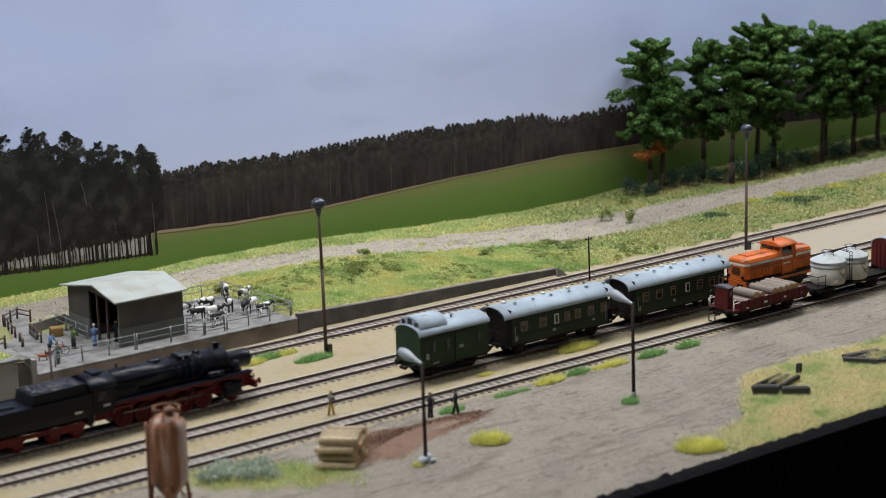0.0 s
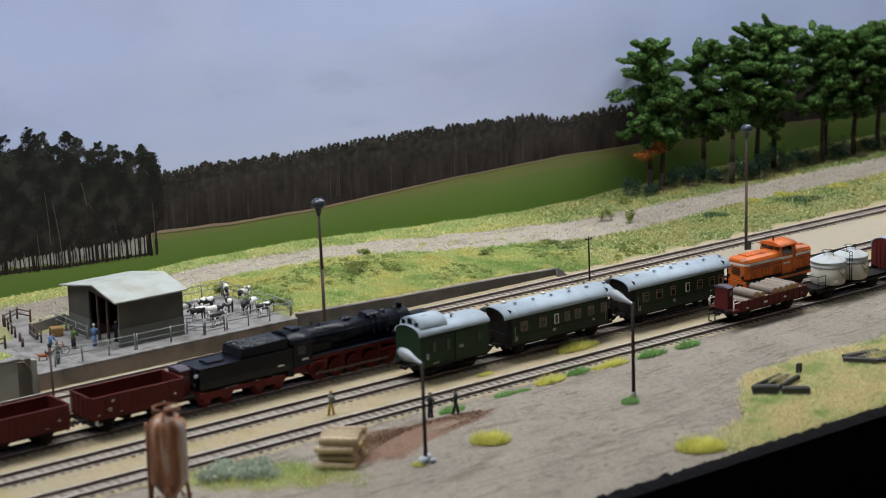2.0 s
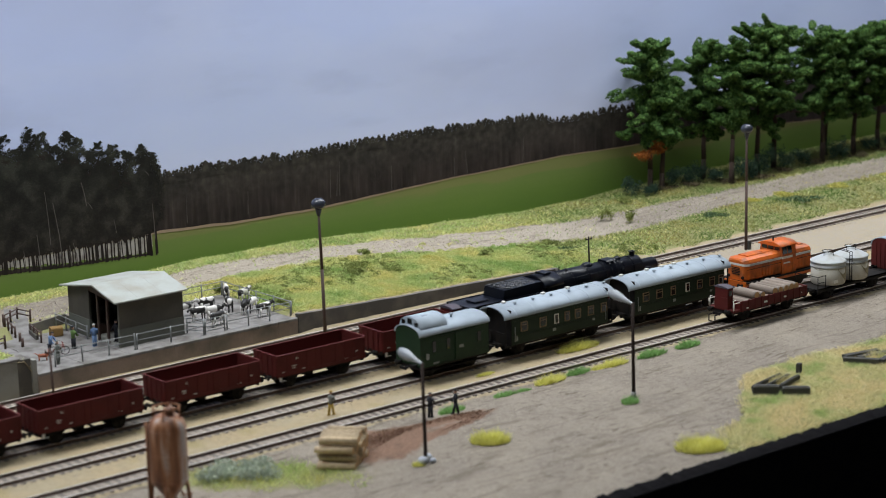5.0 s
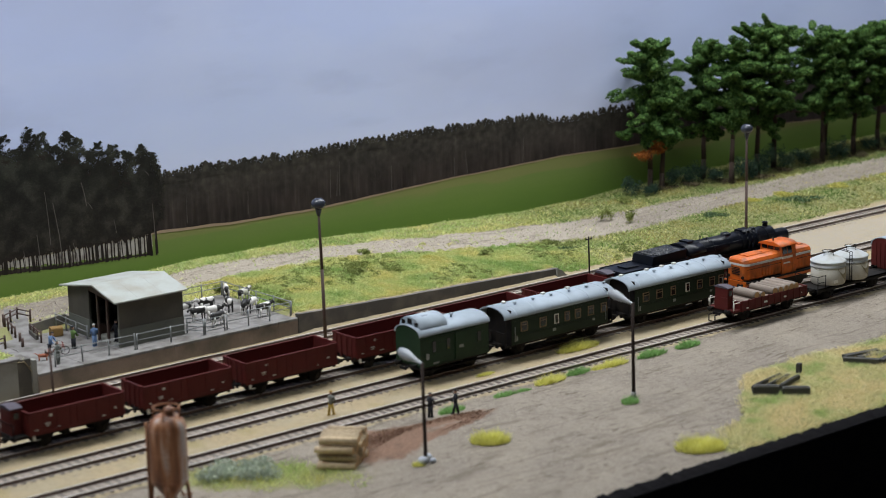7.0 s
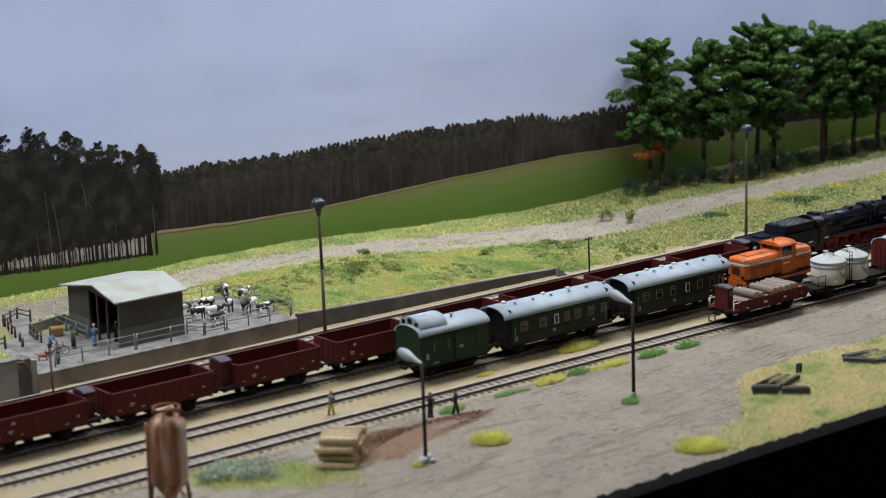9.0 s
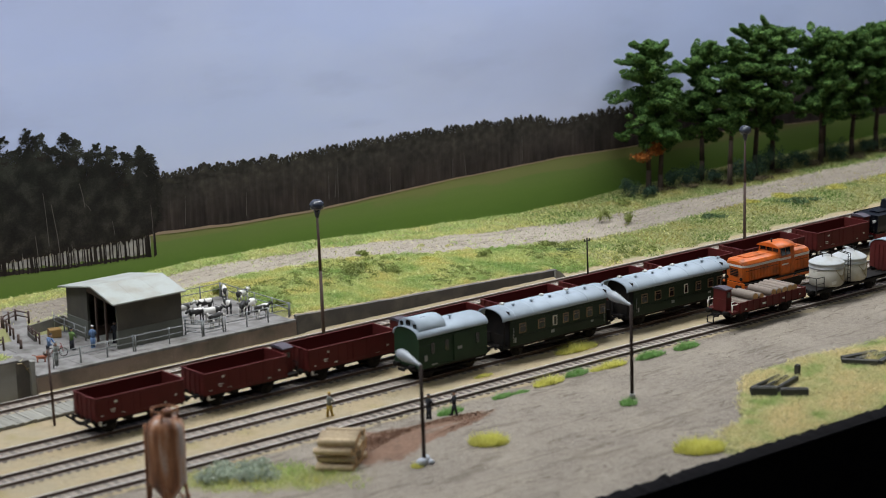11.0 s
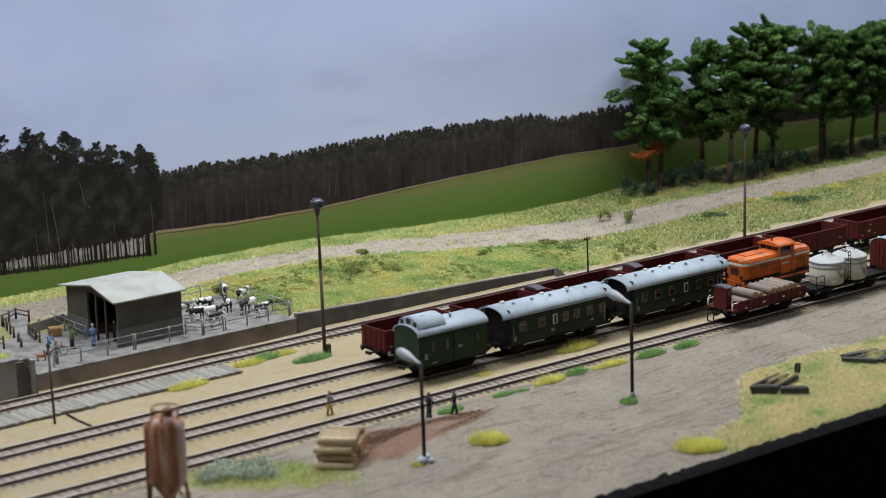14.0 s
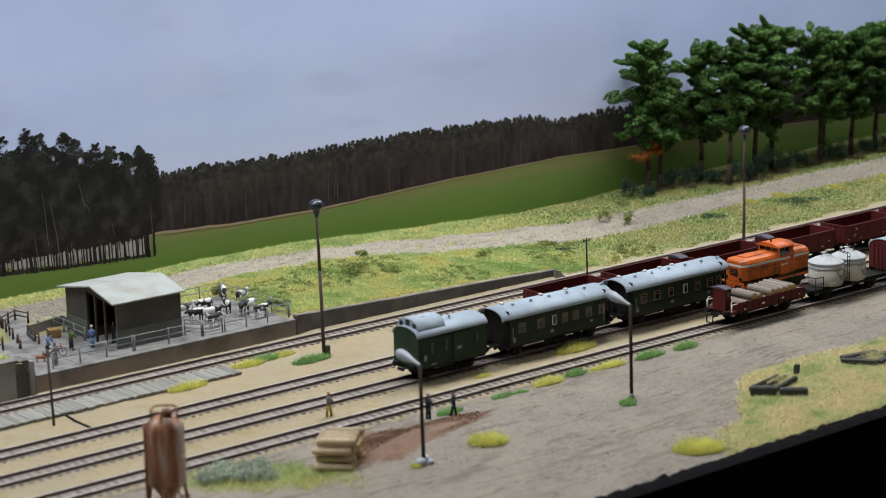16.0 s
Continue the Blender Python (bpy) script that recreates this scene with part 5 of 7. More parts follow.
def guards_van():
    t = thing("guards_van", -44.5, TRACKS[2], RAIL, "green guard's van with grey roof and a lookout cupola", "railway van", "green coaches on the third track")
    h, hw, eave = 36.5, 16.2, 37.4
    outer = arch(16.8, eave - 0.5, 7.6, 13)
    body = part("body", Shape().prism([(hw, 10.6)] + [(y * 0.955, z - 0.5) for y, z in outer] + [(-hw, 10.6)], -h, h), MAT["green"], t, "green planked body")
    part("roof", Shape().prism(outer + [(y * 0.95, z - 0.6) for y, z in outer[::-1]], -h - 1.0, h + 1.2, True), MAT["roof"], t, "pale grey curved roof")
    cup_o = [(13.8, 39.0), (13.4, 43.8), (11.6, 47.2), (7, 49.8), (0, 50.8), (-7, 49.8), (-11.6, 47.2), (-13.4, 43.8), (-13.8, 39.0)]
    cupola = part("cupola", Shape().prism(cup_o, -h + 2.5, -h + 31, True), MAT["roof"], t, "raised lookout cupola with three end windows")
    for y, z, w, hh in ((-8.4, 43.6, 4.2, 3.8), (0, 45.0, 5.4, 4.4), (8.4, 43.6, 4.2, 3.8)):
        part("lookout_window", Shape().box(-h + 2.1, -h + 2.7, y - w / 2, y + w / 2, z, z + hh), MAT["glass"], cupola)
    part("vent", Shape().box(-h + 12, -h + 18, -4, 0, 49.2, 50.4, 0.4), MAT["cabroof"], cupola)
    part("ventilator", Shape().rod((h - 30, -4, 44), (h - 30, -4, 47), 0.8).turn([(0.01, 0), (1.8, 0), (1.8, 0.7), (0.01, 1.3)], "z", (h - 30, -4, 46.6), 10), MAT["roof"], t)
    for k in (-1, 1):
        for z in (16, 20.5, 25, 29.5, 34):
            part("board_joint", Shape().box(-h, h, k * hw - 0.12, k * hw + 0.12, z, z + 0.3), MAT["green_dark"], body)
        door = part("sliding_door", Shape().box(0, 21, k * (hw + 0.5) - 0.5, k * (hw + 0.5) + 0.5, 12, 34), MAT["green"], body)
        part("door_rail", Shape().box(-16, 23, k * (hw + 0.7) - 0.3, k * (hw + 0.7) + 0.3, 34, 34.8).box(-16, 23, k * (hw + 0.7) - 0.3, k * (hw + 0.7) + 0.3, 11.4, 12), MAT["green_dark"], door)
        for x in (-22, -7, 26):
            part("pane", Shape().box(x - 1.8, x + 1.8, k * hw - 0.3, k * hw + 0.35, 22, 31), MAT["glass"], body)
        part("footboard", Shape().box(-h + 6, h - 6, k * 14 - 1, k * 14 + 1, 6.0, 6.6), MAT["underframe"], t)
    marks(t, [(-30, 17, 3.0, 5.0), (6, 21, 4.6, 2.4), (-21, 12.4, 6.0, 1.2)], hw + 1.1, "fence")
    part("underframe", Shape().box(-h, h, -13.5, -12, 8.2, 10.6).box(-h, h, 12, 13.5, 8.2, 10.6).box(-h, -h + 1.5, -14.5, 14.5, 8.4, 12).box(h - 1.5, h, -14.5, 14.5, 8.4, 12), MAT["underframe"], t)
    wheels(t, WAGON_WHEEL, (-22, 22), 5.6)
    axle_guards(t, (-22, 22), 12.2)
    for e in (-1, 1):
        buffers(t, e * h, e)
        coupling(t, e * h, e)


guards_van()


def diesel_locomotive():
    t = thing("diesel_locomotive", 357.0, TRACKS[2], RAIL, "orange diesel shunting locomotive with a cream stripe", "locomotive")

    def hood(rings, hw, z0, z1, c):
        """A bonnet through rings of (x, width share, drop of the top)."""
        sh = Shape()
        v = []
        for x, share, drop in rings:
            w, top = hw * share, z1 - drop
            v += [(x, y, z) for y, z in ((w - 1, z0), (w, z0 + 1), (w, top - c), (w - c * 0.35, top - c * 0.38), (w - c * 1.4, top), (-w + c * 1.4, top), (-w + c * 0.35, top - c * 0.38), (-w, top - c), (-w, z0 + 1), (-w + 1, z0))]
        m = 10
        sh.add(v, [(r * m + q, r * m + (q + 1) % m, (r + 1) * m + (q + 1) % m, (r + 1) * m + q) for r in range(len(rings) - 1) for q in range(m)])
        sh.f += [tuple(reversed(range(m))), tuple((len(rings) - 1) * m + q for q in range(m))]
        sh.s += [False, False]
        sh.m += [0, 0]
        return sh
    L, E = 45.5, 49.0
    long = part("long_hood", hood([(-L, 0.72, 2.2), (-L + 1.2, 0.84, 0.9), (-L + 4.5, 1, 0), (3, 1, 0)], 13.0, 15.6, 37.0, 4.2), MAT["orange"], t)
    short = part("short_hood", hood([(23, 1, 0), (E - 4.5, 1, 0), (E - 1.2, 0.84, 0.9), (E, 0.72, 2.2)], 13.0, 15.6, 37.0, 4.2), MAT["orange"], t)
    cab = part("cab", Shape().prism([(14.2, 14.6), (14.2, 33.0), (12.4, 42.4), (-12.4, 42.4), (-14.2, 33.0), (-14.2, 14.6)], 3, 23), MAT["orange"], t)
    part("cab_roof", Shape().prism([(13.8, 41.4), (13.6, 42.3), (9, 44.3), (4, 45.1), (-4, 45.1), (-9, 44.3), (-13.6, 42.3), (-13.8, 41.4)], 0.6, 25.2, True), MAT["orange"], cab)
    for y in (-13.7, 13.7):
        part("roof_edge", Shape().box(0.4, 25.4, y - 0.4, y + 0.4, 41.2, 41.9), MAT["orange"], cab)
    for x0, x1, hw, owner in ((-L + 4.5, 3, 13.0, long), (23, E - 4.5, 13.0, short), (2.8, 23.2, 14.2, cab)):
        part("stripe", Shape().box(x0, x1, -hw - 0.25, hw + 0.25, 29.6, 31.8), MAT["cream"], owner, "cream stripe")
    for e, end, owner in ((-1, L, long), (1, E, short)):
        nose = Shape().add([(e * q, y, z) for q, y in ((end - 4.5, -13.2), (end - 1.1, -11.1), (end + 0.2, -9.5), (end + 0.2, 9.5), (end - 1.1, 11.1), (end - 4.5, 13.2)) for z in (29.6, 31.8)],
                           [(2 * q, 2 * q + 2, 2 * q + 3, 2 * q + 1) for q in range(5)])
        part("stripe", nose, MAT["cream"], owner, "cream stripe round the nose")
        part("end_beam", Shape().box(e * (end + 1.4) - 0.8, e * (end + 1.4) + 0.8, -14.2, 14.2, 9.8, 15.2, 0.3), MAT["orange"], t, "orange buffer beam")
    for k in (-1, 1):
        for x in (4.6, 11.4):
            pane = Shape().add([(q, k * (14.35 - (z - 33) * 0.1915 + d), z) for d in (-0.4, 0.1) for z in (34.0, 40.6) for q in (x, x + 5.8)], [(0, 1, 3, 2), (4, 5, 7, 6), (0, 1, 5, 4), (2, 3, 7, 6), (0, 2, 6, 4), (1, 3, 7, 5)])
            part("window", pane, MAT["glass"], cab)
        part("side_sill", Shape().box(-L, L, k * 13.4 - 0.5, k * 13.4 + 0.5, 10.6, 13.4).box(L + 0.02, E, k * 13.4 - 0.5, k * 13.4 + 0.5, 10.6, 13.4), MAT["orange"], t, "orange frame sill")
        part("cab_door", Shape().box(17.6, 22.2, k * 14.2 - 0.35, k * 14.2 + 0.35, 15.4, 32.6), MAT["orange"], cab)
        part("number_bars", Shape().box(5, 14, k * 14.3 - 0.3, k * 14.3 + 0.3, 24.6, 26.0), MAT["cream"], cab)
        for i in range(10):
            x = -L + 5.0 + i * 4.3
            part("hood_door", Shape().box(x, x + 3.7, k * 13.0 - 0.35, k * 13.0 + 0.35, 17.2, 28.4), MAT["orange"], long)
        for i in range(4):
            x = 24 + i * 4.3
            part("hood_door", Shape().box(x, x + 3.7, k * 13.0 - 0.35, k * 13.0 + 0.35, 17.2, 28.4), MAT["orange"], short)
        part("handrail", Shape().path([(-L, k * 14.6, 27), (1, k * 14.6, 27)], 0.3).path([(24, k * 14.6, 27), (L, k * 14.6, 27)], 0.3), MAT["underframe"], t)
        part("running_board", Shape().box(-L - 1, E + 1, k * 14.2 - 1.4, k * 14.2 + 1.4, 13.6, 15.0), MAT["underframe"], t)
        part("bogie_frame", Shape().box(-42, -9, k * 10.5 - 0.9, k * 10.5 + 0.9, 4.5, 11.0).box(9, 42, k * 10.5 - 0.9, k * 10.5 + 0.9, 4.5, 11.0), MAT["underframe"], t)
        for e in (-L - 0.2, E + 0.2):
            part("headlamp", Shape().rod((e - 0.5, k * 8.6, 18.6), (e + 0.5, k * 8.6, 18.6), 1.6, 1.6, 12), MAT["underframe"], t)
    for x0, x1 in ((2.7, 3.1), (22.9, 23.3)):
        for y in (-11.4, -3.6, 4.2):
            part("front_window", Shape().box(x0, x1, y + 0.4, y + 6.8, 37.4, 41.2), MAT["glass"], cab)
    for i in range(5):
        part("grille_bar", Shape().box(-L - 0.5, -L, -5, 5, 21 + i * 1.5, 21.7 + i * 1.5), MAT["underframe"], long)
    part("roof_hatch", Shape().box(-36, -14, -6, 6, 36.8, 37.9, 0.5).box(-12, 0, -5, 5, 36.8, 37.6, 0.3), MAT["orange"], long)
    part("roof_hatch", Shape().box(27, 42, -6, 6, 37.2, 38.0, 0.4), MAT["orange"], short)
    part("exhaust", Shape().rod((6, 0, 44.4), (6, 0, 48.6), 0.9, 0.8, 10), MAT["underframe"], cab)
    wheels(t, wheel_mesh("wheelset", 6.3, "underframe"), (-34, -17, 17, 34), 6.3)
    part("underframe", Shape().box(-L - 0.5, E + 0.5, -12, 12, 9.6, 15.5), MAT["underframe"], t)
    for e, end in ((-1, L), (1, E)):
        buffers(t, e * (end + 2), e)
        coupling(t, e * (end + 2), e)


diesel_locomotive()


def log_wagon():
    t = thing("log_wagon", 278.5, TRACKS[3], RAIL, "red stake wagon with a brakeman's cab, loaded with logs", "goods wagon")
    part("deck", Shape().box(-48.5, 48.5, -15.5, 15.5, 11.0, 13.0), MAT["oxide"], t)
    for k in (-1, 1):
        side = part("drop_side", Shape().box(-39.5, 48, k * 15.8 - 0.5, k * 15.8 + 0.5, 12.2, 20.2), MAT["oxide"], t)
        for i in range(11):
            x = -38.5 + i * 8.55
            part("stake", Shape().box(x - 0.8, x + 0.8, k * 16.4 - 0.5, k * 16.4 + 0.5, 10.8, 20.8), MAT["oxide"], side)
        part("end_board", Shape().box(k * 48 - 0.5 if k > 0 else -40.5, k * 48 + 0.5 if k > 0 else -39.5, -15.5, 15.5, 12, 20.2), MAT["oxide"], t)
        part("handrail", Shape().path([(-48, k * 14, 12.5), (-48, k * 14, 22), (-45, k * 14, 22)], 0.35), MAT["white"], t)
    cab = part("brakeman_cab", Shape().box(-48.5, -41.5, -7.6, 7.6, 13, 32).box(-48.8, -41.2, -7.9, 7.9, 22.4, 23.2), MAT["oxide"], t)
    part("cab_roof", Shape().prism([(-8.6, 32), (8.6, 32), (8.6, 32.6), (4, 33.7), (0, 34.1), (-4, 33.7), (-8.6, 32.6)], -49.6, -40.4), MAT["cabroof"], cab, "grey felt cab roof")
    for k in (-1, 1):
        part("cab_window", Shape().box(-47, -43, k * 7.6 - 0.3, k * 7.6 + 0.3, 25, 29.6), MAT["glass"], cab)
    wheels(t, WAGON_WHEEL, (-29, 29), 5.6)
    axle_guards(t, (-29, 29), 12.2)
    part("underframe", Shape().box(-48.5, 48.5, -12.4, -11, 8.6, 11).box(-48.5, 48.5, 11, 12.4, 8.6, 11).box(-48.5, -46.9, -14.5, 14.5, 8.6, 12).box(46.9, 48.5, -14.5, 14.5, 8.6, 12), MAT["underframe"], t)
    marks(t, [(-8, 14.2, 4.2, 1.6), (18, 14.6, 3.0, 1.4), (-32, 12.8, 2.4, 1.4), (40, 14.4, 2.0, 1.0)], 16.5, "white")
    for e in (-1, 1):
        buffers(t, e * 48.5, e)
        coupling(t, e * 48.5, e)
    part("coupling_loop", Shape().path([(-55, -3.6, 9.4), (-60.5, -3.6, 9.0), (-60.5, -3.6, 3.4), (-60.5, 3.6, 3.4), (-60.5, 3.6, 9.0), (-55, 3.6, 9.4)], 0.65), MAT["underframe"], t, "black model coupling loop")
    part("platform_rail", Shape().path([(-48.2, -15, 13), (-48.2, -15, 19.5), (-41, -15, 19.5)], 0.5).path([(-48.2, 15, 13), (-48.2, 15, 19.5), (-41, 15, 19.5)], 0.5), MAT["cream"], t, "cream handrails of the end platform")
    rnd = random.Random(3)
    spots = [(-35 + 7.2 * i, 0) for i in range(12)] + [(-18 + 7.2 * i, 1) for i in range(2)] + [(6 + 7.2 * i, 1) for i in range(5)]
    for x, lift in spots:
        r = rnd.uniform(2.7, 3.55)
        n = 14
        z = 13.2 + r + lift * 5.4
        y0, y1 = -15.0 - rnd.uniform(0, 0.8), 15.0 + rnd.uniform(-3, 0)
        s = Shape()
        k = 9
        v = []
        for j in range(k):
            y = y0 + (y1 - y0) * j / (k - 1)
            for i in range(n):
                a = 2 * math.pi * i / n
                q = r * (1 + 0.05 * noise.noise(Vector((x + 3 * math.cos(a), y / 5, 3 * math.sin(a)))))
                v.append((278.5 + x + q * math.cos(a), TRACKS[3] + y, RAIL + z + q * math.sin(a)))
        s.add(v, [(j * n + i, j * n + (i + 1) % n, (j + 1) * n + (i + 1) % n, (j + 1) * n + i) for j in range(k - 1) for i in range(n)], True, 0)
        s.f += [tuple(range(n)), tuple((k - 1) * n + i for i in range(n))]
        s.s += [False, False]
        s.m += [1, 1]
        solid("log", s, [MAT["bark"], MAT["cut"]], "grey-barked log with pale cut ends, loaded on the wagon", "log", "logs on the wagon")


log_wagon()


def silo_wagon():
    t = thing("silo_wagon", 396.0, TRACKS[3], RAIL, "dusty white two-silo cement wagon on a black frame", "goods wagon")
    part("underframe", Shape().box(-52, 52, -13, -11.4, 8.8, 12).box(-52, 52, 11.4, 13, 8.8, 12).box(-52, 52, -13, 13, 11.2, 12).box(-52, -50.4, -14.5, 14.5, 8.8, 12.5).box(50.4, 52, -14.5, 14.5, 8.8, 12.5), MAT["underframe"], t)
    for x in (-21.0, 11.5):
        silo = part("silo", Shape().turn([(15.2, 12.2), (16.0, 13), (16.0, 28.2), (15.7, 28.4)], "z", (x, 0, 0), 32), MAT["silo"], t, "dusty white silo drum")
        part("silo_top", Shape().turn([(16.0, 28.3), (16.6, 28.6), (16.6, 29.4), (16.2, 29.7), (16.2, 32.6), (16.7, 32.9), (16.7, 33.6), (15.9, 34.2), (11, 36.8), (5, 39.4), (3.4, 39.7), (3.4, 40.8), (0.01, 41.0)], "z", (x, 0, 0), 32), MAT["silo_top"], silo, "pale grey conical top")
        for k in (-1, 1):
            part("outlet_cone", Shape().add([(x - 5, k * 15.6, 28.2), (x + 12.5, k * 11.6, 28.2), (x + 4.5, k * 17.6, 15.0), (x + 3, k * 10, 28.4)], [(0, 1, 2), (0, 2, 3), (1, 3, 2), (0, 3, 1)]), MAT["dirty"], silo, "cement-stained outlet cone")
        ring = [(x + 6 * math.cos(a), 6 * math.sin(a), 42.3) for a in np.linspace(0, 2 * math.pi, 13)]
        rail = Shape().path(ring, 0.3)
        for q in ring[::3]:
            rail.rod((q[0], q[1], 38), q, 0.25)
        part("top_rail", rail, MAT["underframe"], silo)
        part("hatch", Shape().turn([(2.6, 40.8), (2.6, 41.8), (0.01, 42.2)], "z", (x, 3, 0), 12), MAT["silo_top"], silo)
    part("ladder", Shape().path([(-4.5, -12, 12), (-4.5, -12, 40), (-4.5, 0, 41)], 0.4).path([(-1.0, -12, 12), (-1.0, -12, 40), (-1.0, 0, 41)], 0.4).path([(-4.5, -12, 17), (-1.0, -12, 17)], 0.3).path([(-4.5, -12, 21), (-1.0, -12, 21)], 0.3).path([(-4.5, -12, 25), (-1.0, -12, 25)], 0.3).path([(-4.5, -12, 29), (-1.0, -12, 29)], 0.3).path([(-4.5, -12, 33), (-1.0, -12, 33)], 0.3).path([(-4.5, -12, 37), (-1.0, -12, 37)], 0.3), MAT["underframe"], t)
    part("platform_rail", Shape().path([(-51, -13.5, 12), (-51, -13.5, 24), (-51, 13.5, 24), (-51, 13.5, 12)], 0.4).path([(-40, -13.5, 12), (-40, -13.5, 24), (-51, -13.5, 24)], 0.4).path([(-51, -13.5, 18), (-40, -13.5, 18)], 0.3), MAT["underframe"], t)
    marks(t, [(-28, 15, 6, 3), (14, 15, 5, 2)], 15.6, "white")
    wheels(t, WAGON_WHEEL, (-32, 32), 5.6)
    axle_guards(t, (-32, 32), 12.2)
    for e in (-1, 1):
        buffers(t, e * 52, e)
        coupling(t, e * 52, e)


silo_wagon()


def box_wagon():
    t = thing("box_wagon", 512.0, TRACKS[3], RAIL, "oxide-red covered goods wagon with a pale roof", "goods wagon")
    outer = arch(16.6, 33.4, 8.4, 13)
    body = part("body", Shape().prism([(15.8, 11)] + [(y * 0.95, z - 0.5) for y, z in outer] + [(-15.8, 11)], -54, 54), MAT["oxide"], t)
    part("roof", Shape().prism(outer + [(y * 0.95, z - 0.6) for y, z in outer[::-1]], -55, 55, True), MAT["roof"], t, "pale grey curved roof")
    for k in (-1, 1):
        for i in range(12):
            x = -53 + i * 9.6
            part("stanchion", Shape().box(x - 0.5, x + 0.5, k * 16.0 - 0.5, k * 16.0 + 0.5, 10.5, 33), MAT["oxide"], body)
    for y in (-10, -5, 0, 5, 10):
        part("end_rib", Shape().box(-54.6, -54, y - 0.4, y + 0.4, 11, 36), MAT["oxide"], body)
    part("underframe", Shape().box(-54, 54, -12.6, -11.2, 8.6, 11).box(-54, 54, 11.2, 12.6, 8.6, 11).box(-54, -52.6, -14.5, 14.5, 8.6, 12), MAT["underframe"], t)
    wheels(t, WAGON_WHEEL, (-30, 30), 5.6)
    axle_guards(t, (-30, 30), 12.2)
    for e in (-1, 1):
        buffers(t, e * 54, e)
        coupling(t, e * 54, e)


box_wagon()

# ---------------------------------------------------------------- loading ramp, shed and pens
DECK = 17.5


def build_ramp():
    w = thing("retaining_wall", 0, 0, 0, "stained brown concrete wall of the loading ramp along the track", "wall", kind="structure")
    part("wall_face", Shape().box(-321, -62, 128.5, 132.5, -2, 15.6), MAT["wall_brown"], w)
    x = -321.0
    while x < -66:
        part("coping_slab", Shape().box(x + 0.2, min(x + 21.4, -62.2), 127.9, 133.4, 15.6, 17.9, 0.3), MAT["concrete_pale"], w, "pale concrete coping slab")
        x += 21.6
    for x in np.arange(-299, -70, 36):
        part("wall_joint", Shape().box(x - 0.25, x + 0.25, 128.3, 128.8, 0, 15.6), MAT["wall_brown"], w)
    bank = Shape()
    bx = np.arange(-321.0, 252, 3.0)
    by = [(x, y, z) for x in bx for h in [float(np.interp(x, [-321, -100, -62, -45, 252], [3.4, 3.0, 3.6, 5.4, 5.0])) + 0.7 * noise.noise(Vector((x / 9, 1, 0)))]
          for y, z in ((121.5, 0.2), (124.5 + 0.8 * noise.noise(Vector((x / 6, 4, 0))), h * 0.62), (129.5, h))]
    bank.add(by, [(3 * i + j, 3 * i + 3 + j, 3 * i + 4 + j, 3 * i + 1 + j) for i in range(len(bx) - 1) for j in (0, 1)], True)
    solid("sand_bank", bank, MAT["ground"], "pale sand heaped along the foot of the wall", "sand", kind="structure")
    hill = thing("hillside_wall", 0, 0, 0, "dark grey retaining wall sloping down along the track", "wall", kind="structure")
    xs = np.linspace(-61.5, 254, 18)
    for a, b in zip(xs, xs[1:]):
        za, zb = (float(wall_top(q)) + 0.6 * noise.noise(Vector((q / 20, 2, 0))) for q in (a, b))
        s = Shape().add([(a, 128, -2), (b - 0.03, 128, -2), (b - 0.03, 128, zb), (a, 128, za), (a, 133, -2), (b - 0.03, 133, -2), (b - 0.03, 133, zb), (a, 133, za)],
                        [(0, 1, 2, 3), (5, 4, 7, 6), (3, 2, 6, 7), (4, 0, 3, 7), (1, 5, 6, 2), (4, 5, 1, 0)])
        part("wall_panel", s, MAT["wall_grey"], hill)
    rubble = Shape().prism_y([(250, 0), (266, 0), (263, 3), (256, 9), (250, 11)], 126, 137)
    solid("wall_end_block", rubble, MAT["concrete"], "weathered grey concrete block at the end of the wall", "block")
    west = thing("west_wall", 0, 0, 0, "high weathered concrete wall west of the ramp", "wall", kind="structure")
    part("wall_face", Shape().box(-1500, -338, 131, 137, -2, 32, 0.5), MAT["concrete"], west)
    part("wall_coping", Shape().box(-1500, -336, 129.5, 138, 32, 33.6, 0.3), MAT["concrete_pale"], west)
    part("wall_pillar", Shape().box(-338, -325, 133, 150, -2, 31), MAT["wall_grey"], west, "dark end pillar")
    part("gate_post", Shape().box(-325, -321.2, 130, 136, -2, 30, 0.4), MAT["concrete"], west, "grey gate post")
    deck = thing("loading_deck", 0, 0, 0, "pale grey concrete loading yard behind the ramp wall", "paving", kind="structure")
    for i in range(12):
        for j in range(6):
            a, b = -321 + i * 21.6, 133.4 + j * 22
            if j == 5 and i < 8:
                continue
            part("slab", Shape().box(a + 0.15, a + 21.45, b + 0.15, b + (21.85 if j < 5 else 9), 12, DECK - random.uniform(0, 0.15)), MAT["concrete_pale"], deck)
    part("ramp_road", Shape().add([(-322, 150, DECK + 0.25), (-289, 150, DECK + 0.25), (-262, 250, DECK + 0.3), (-226, 330, DECK + 0.6), (-240, 345, DECK + 0.6), (-262, 300, DECK + 0.4), (-285, 240, DECK + 0.3)], [(0, 1, 2, 6), (6, 2, 5), (2, 3, 4, 5)]), MAT["concrete_pale"], deck, "worn pale roadway up the ramp")
    pit = thing("dung_pit", 0, 0, 0, "low dark concrete walls of an open pit", "pit", kind="structure")

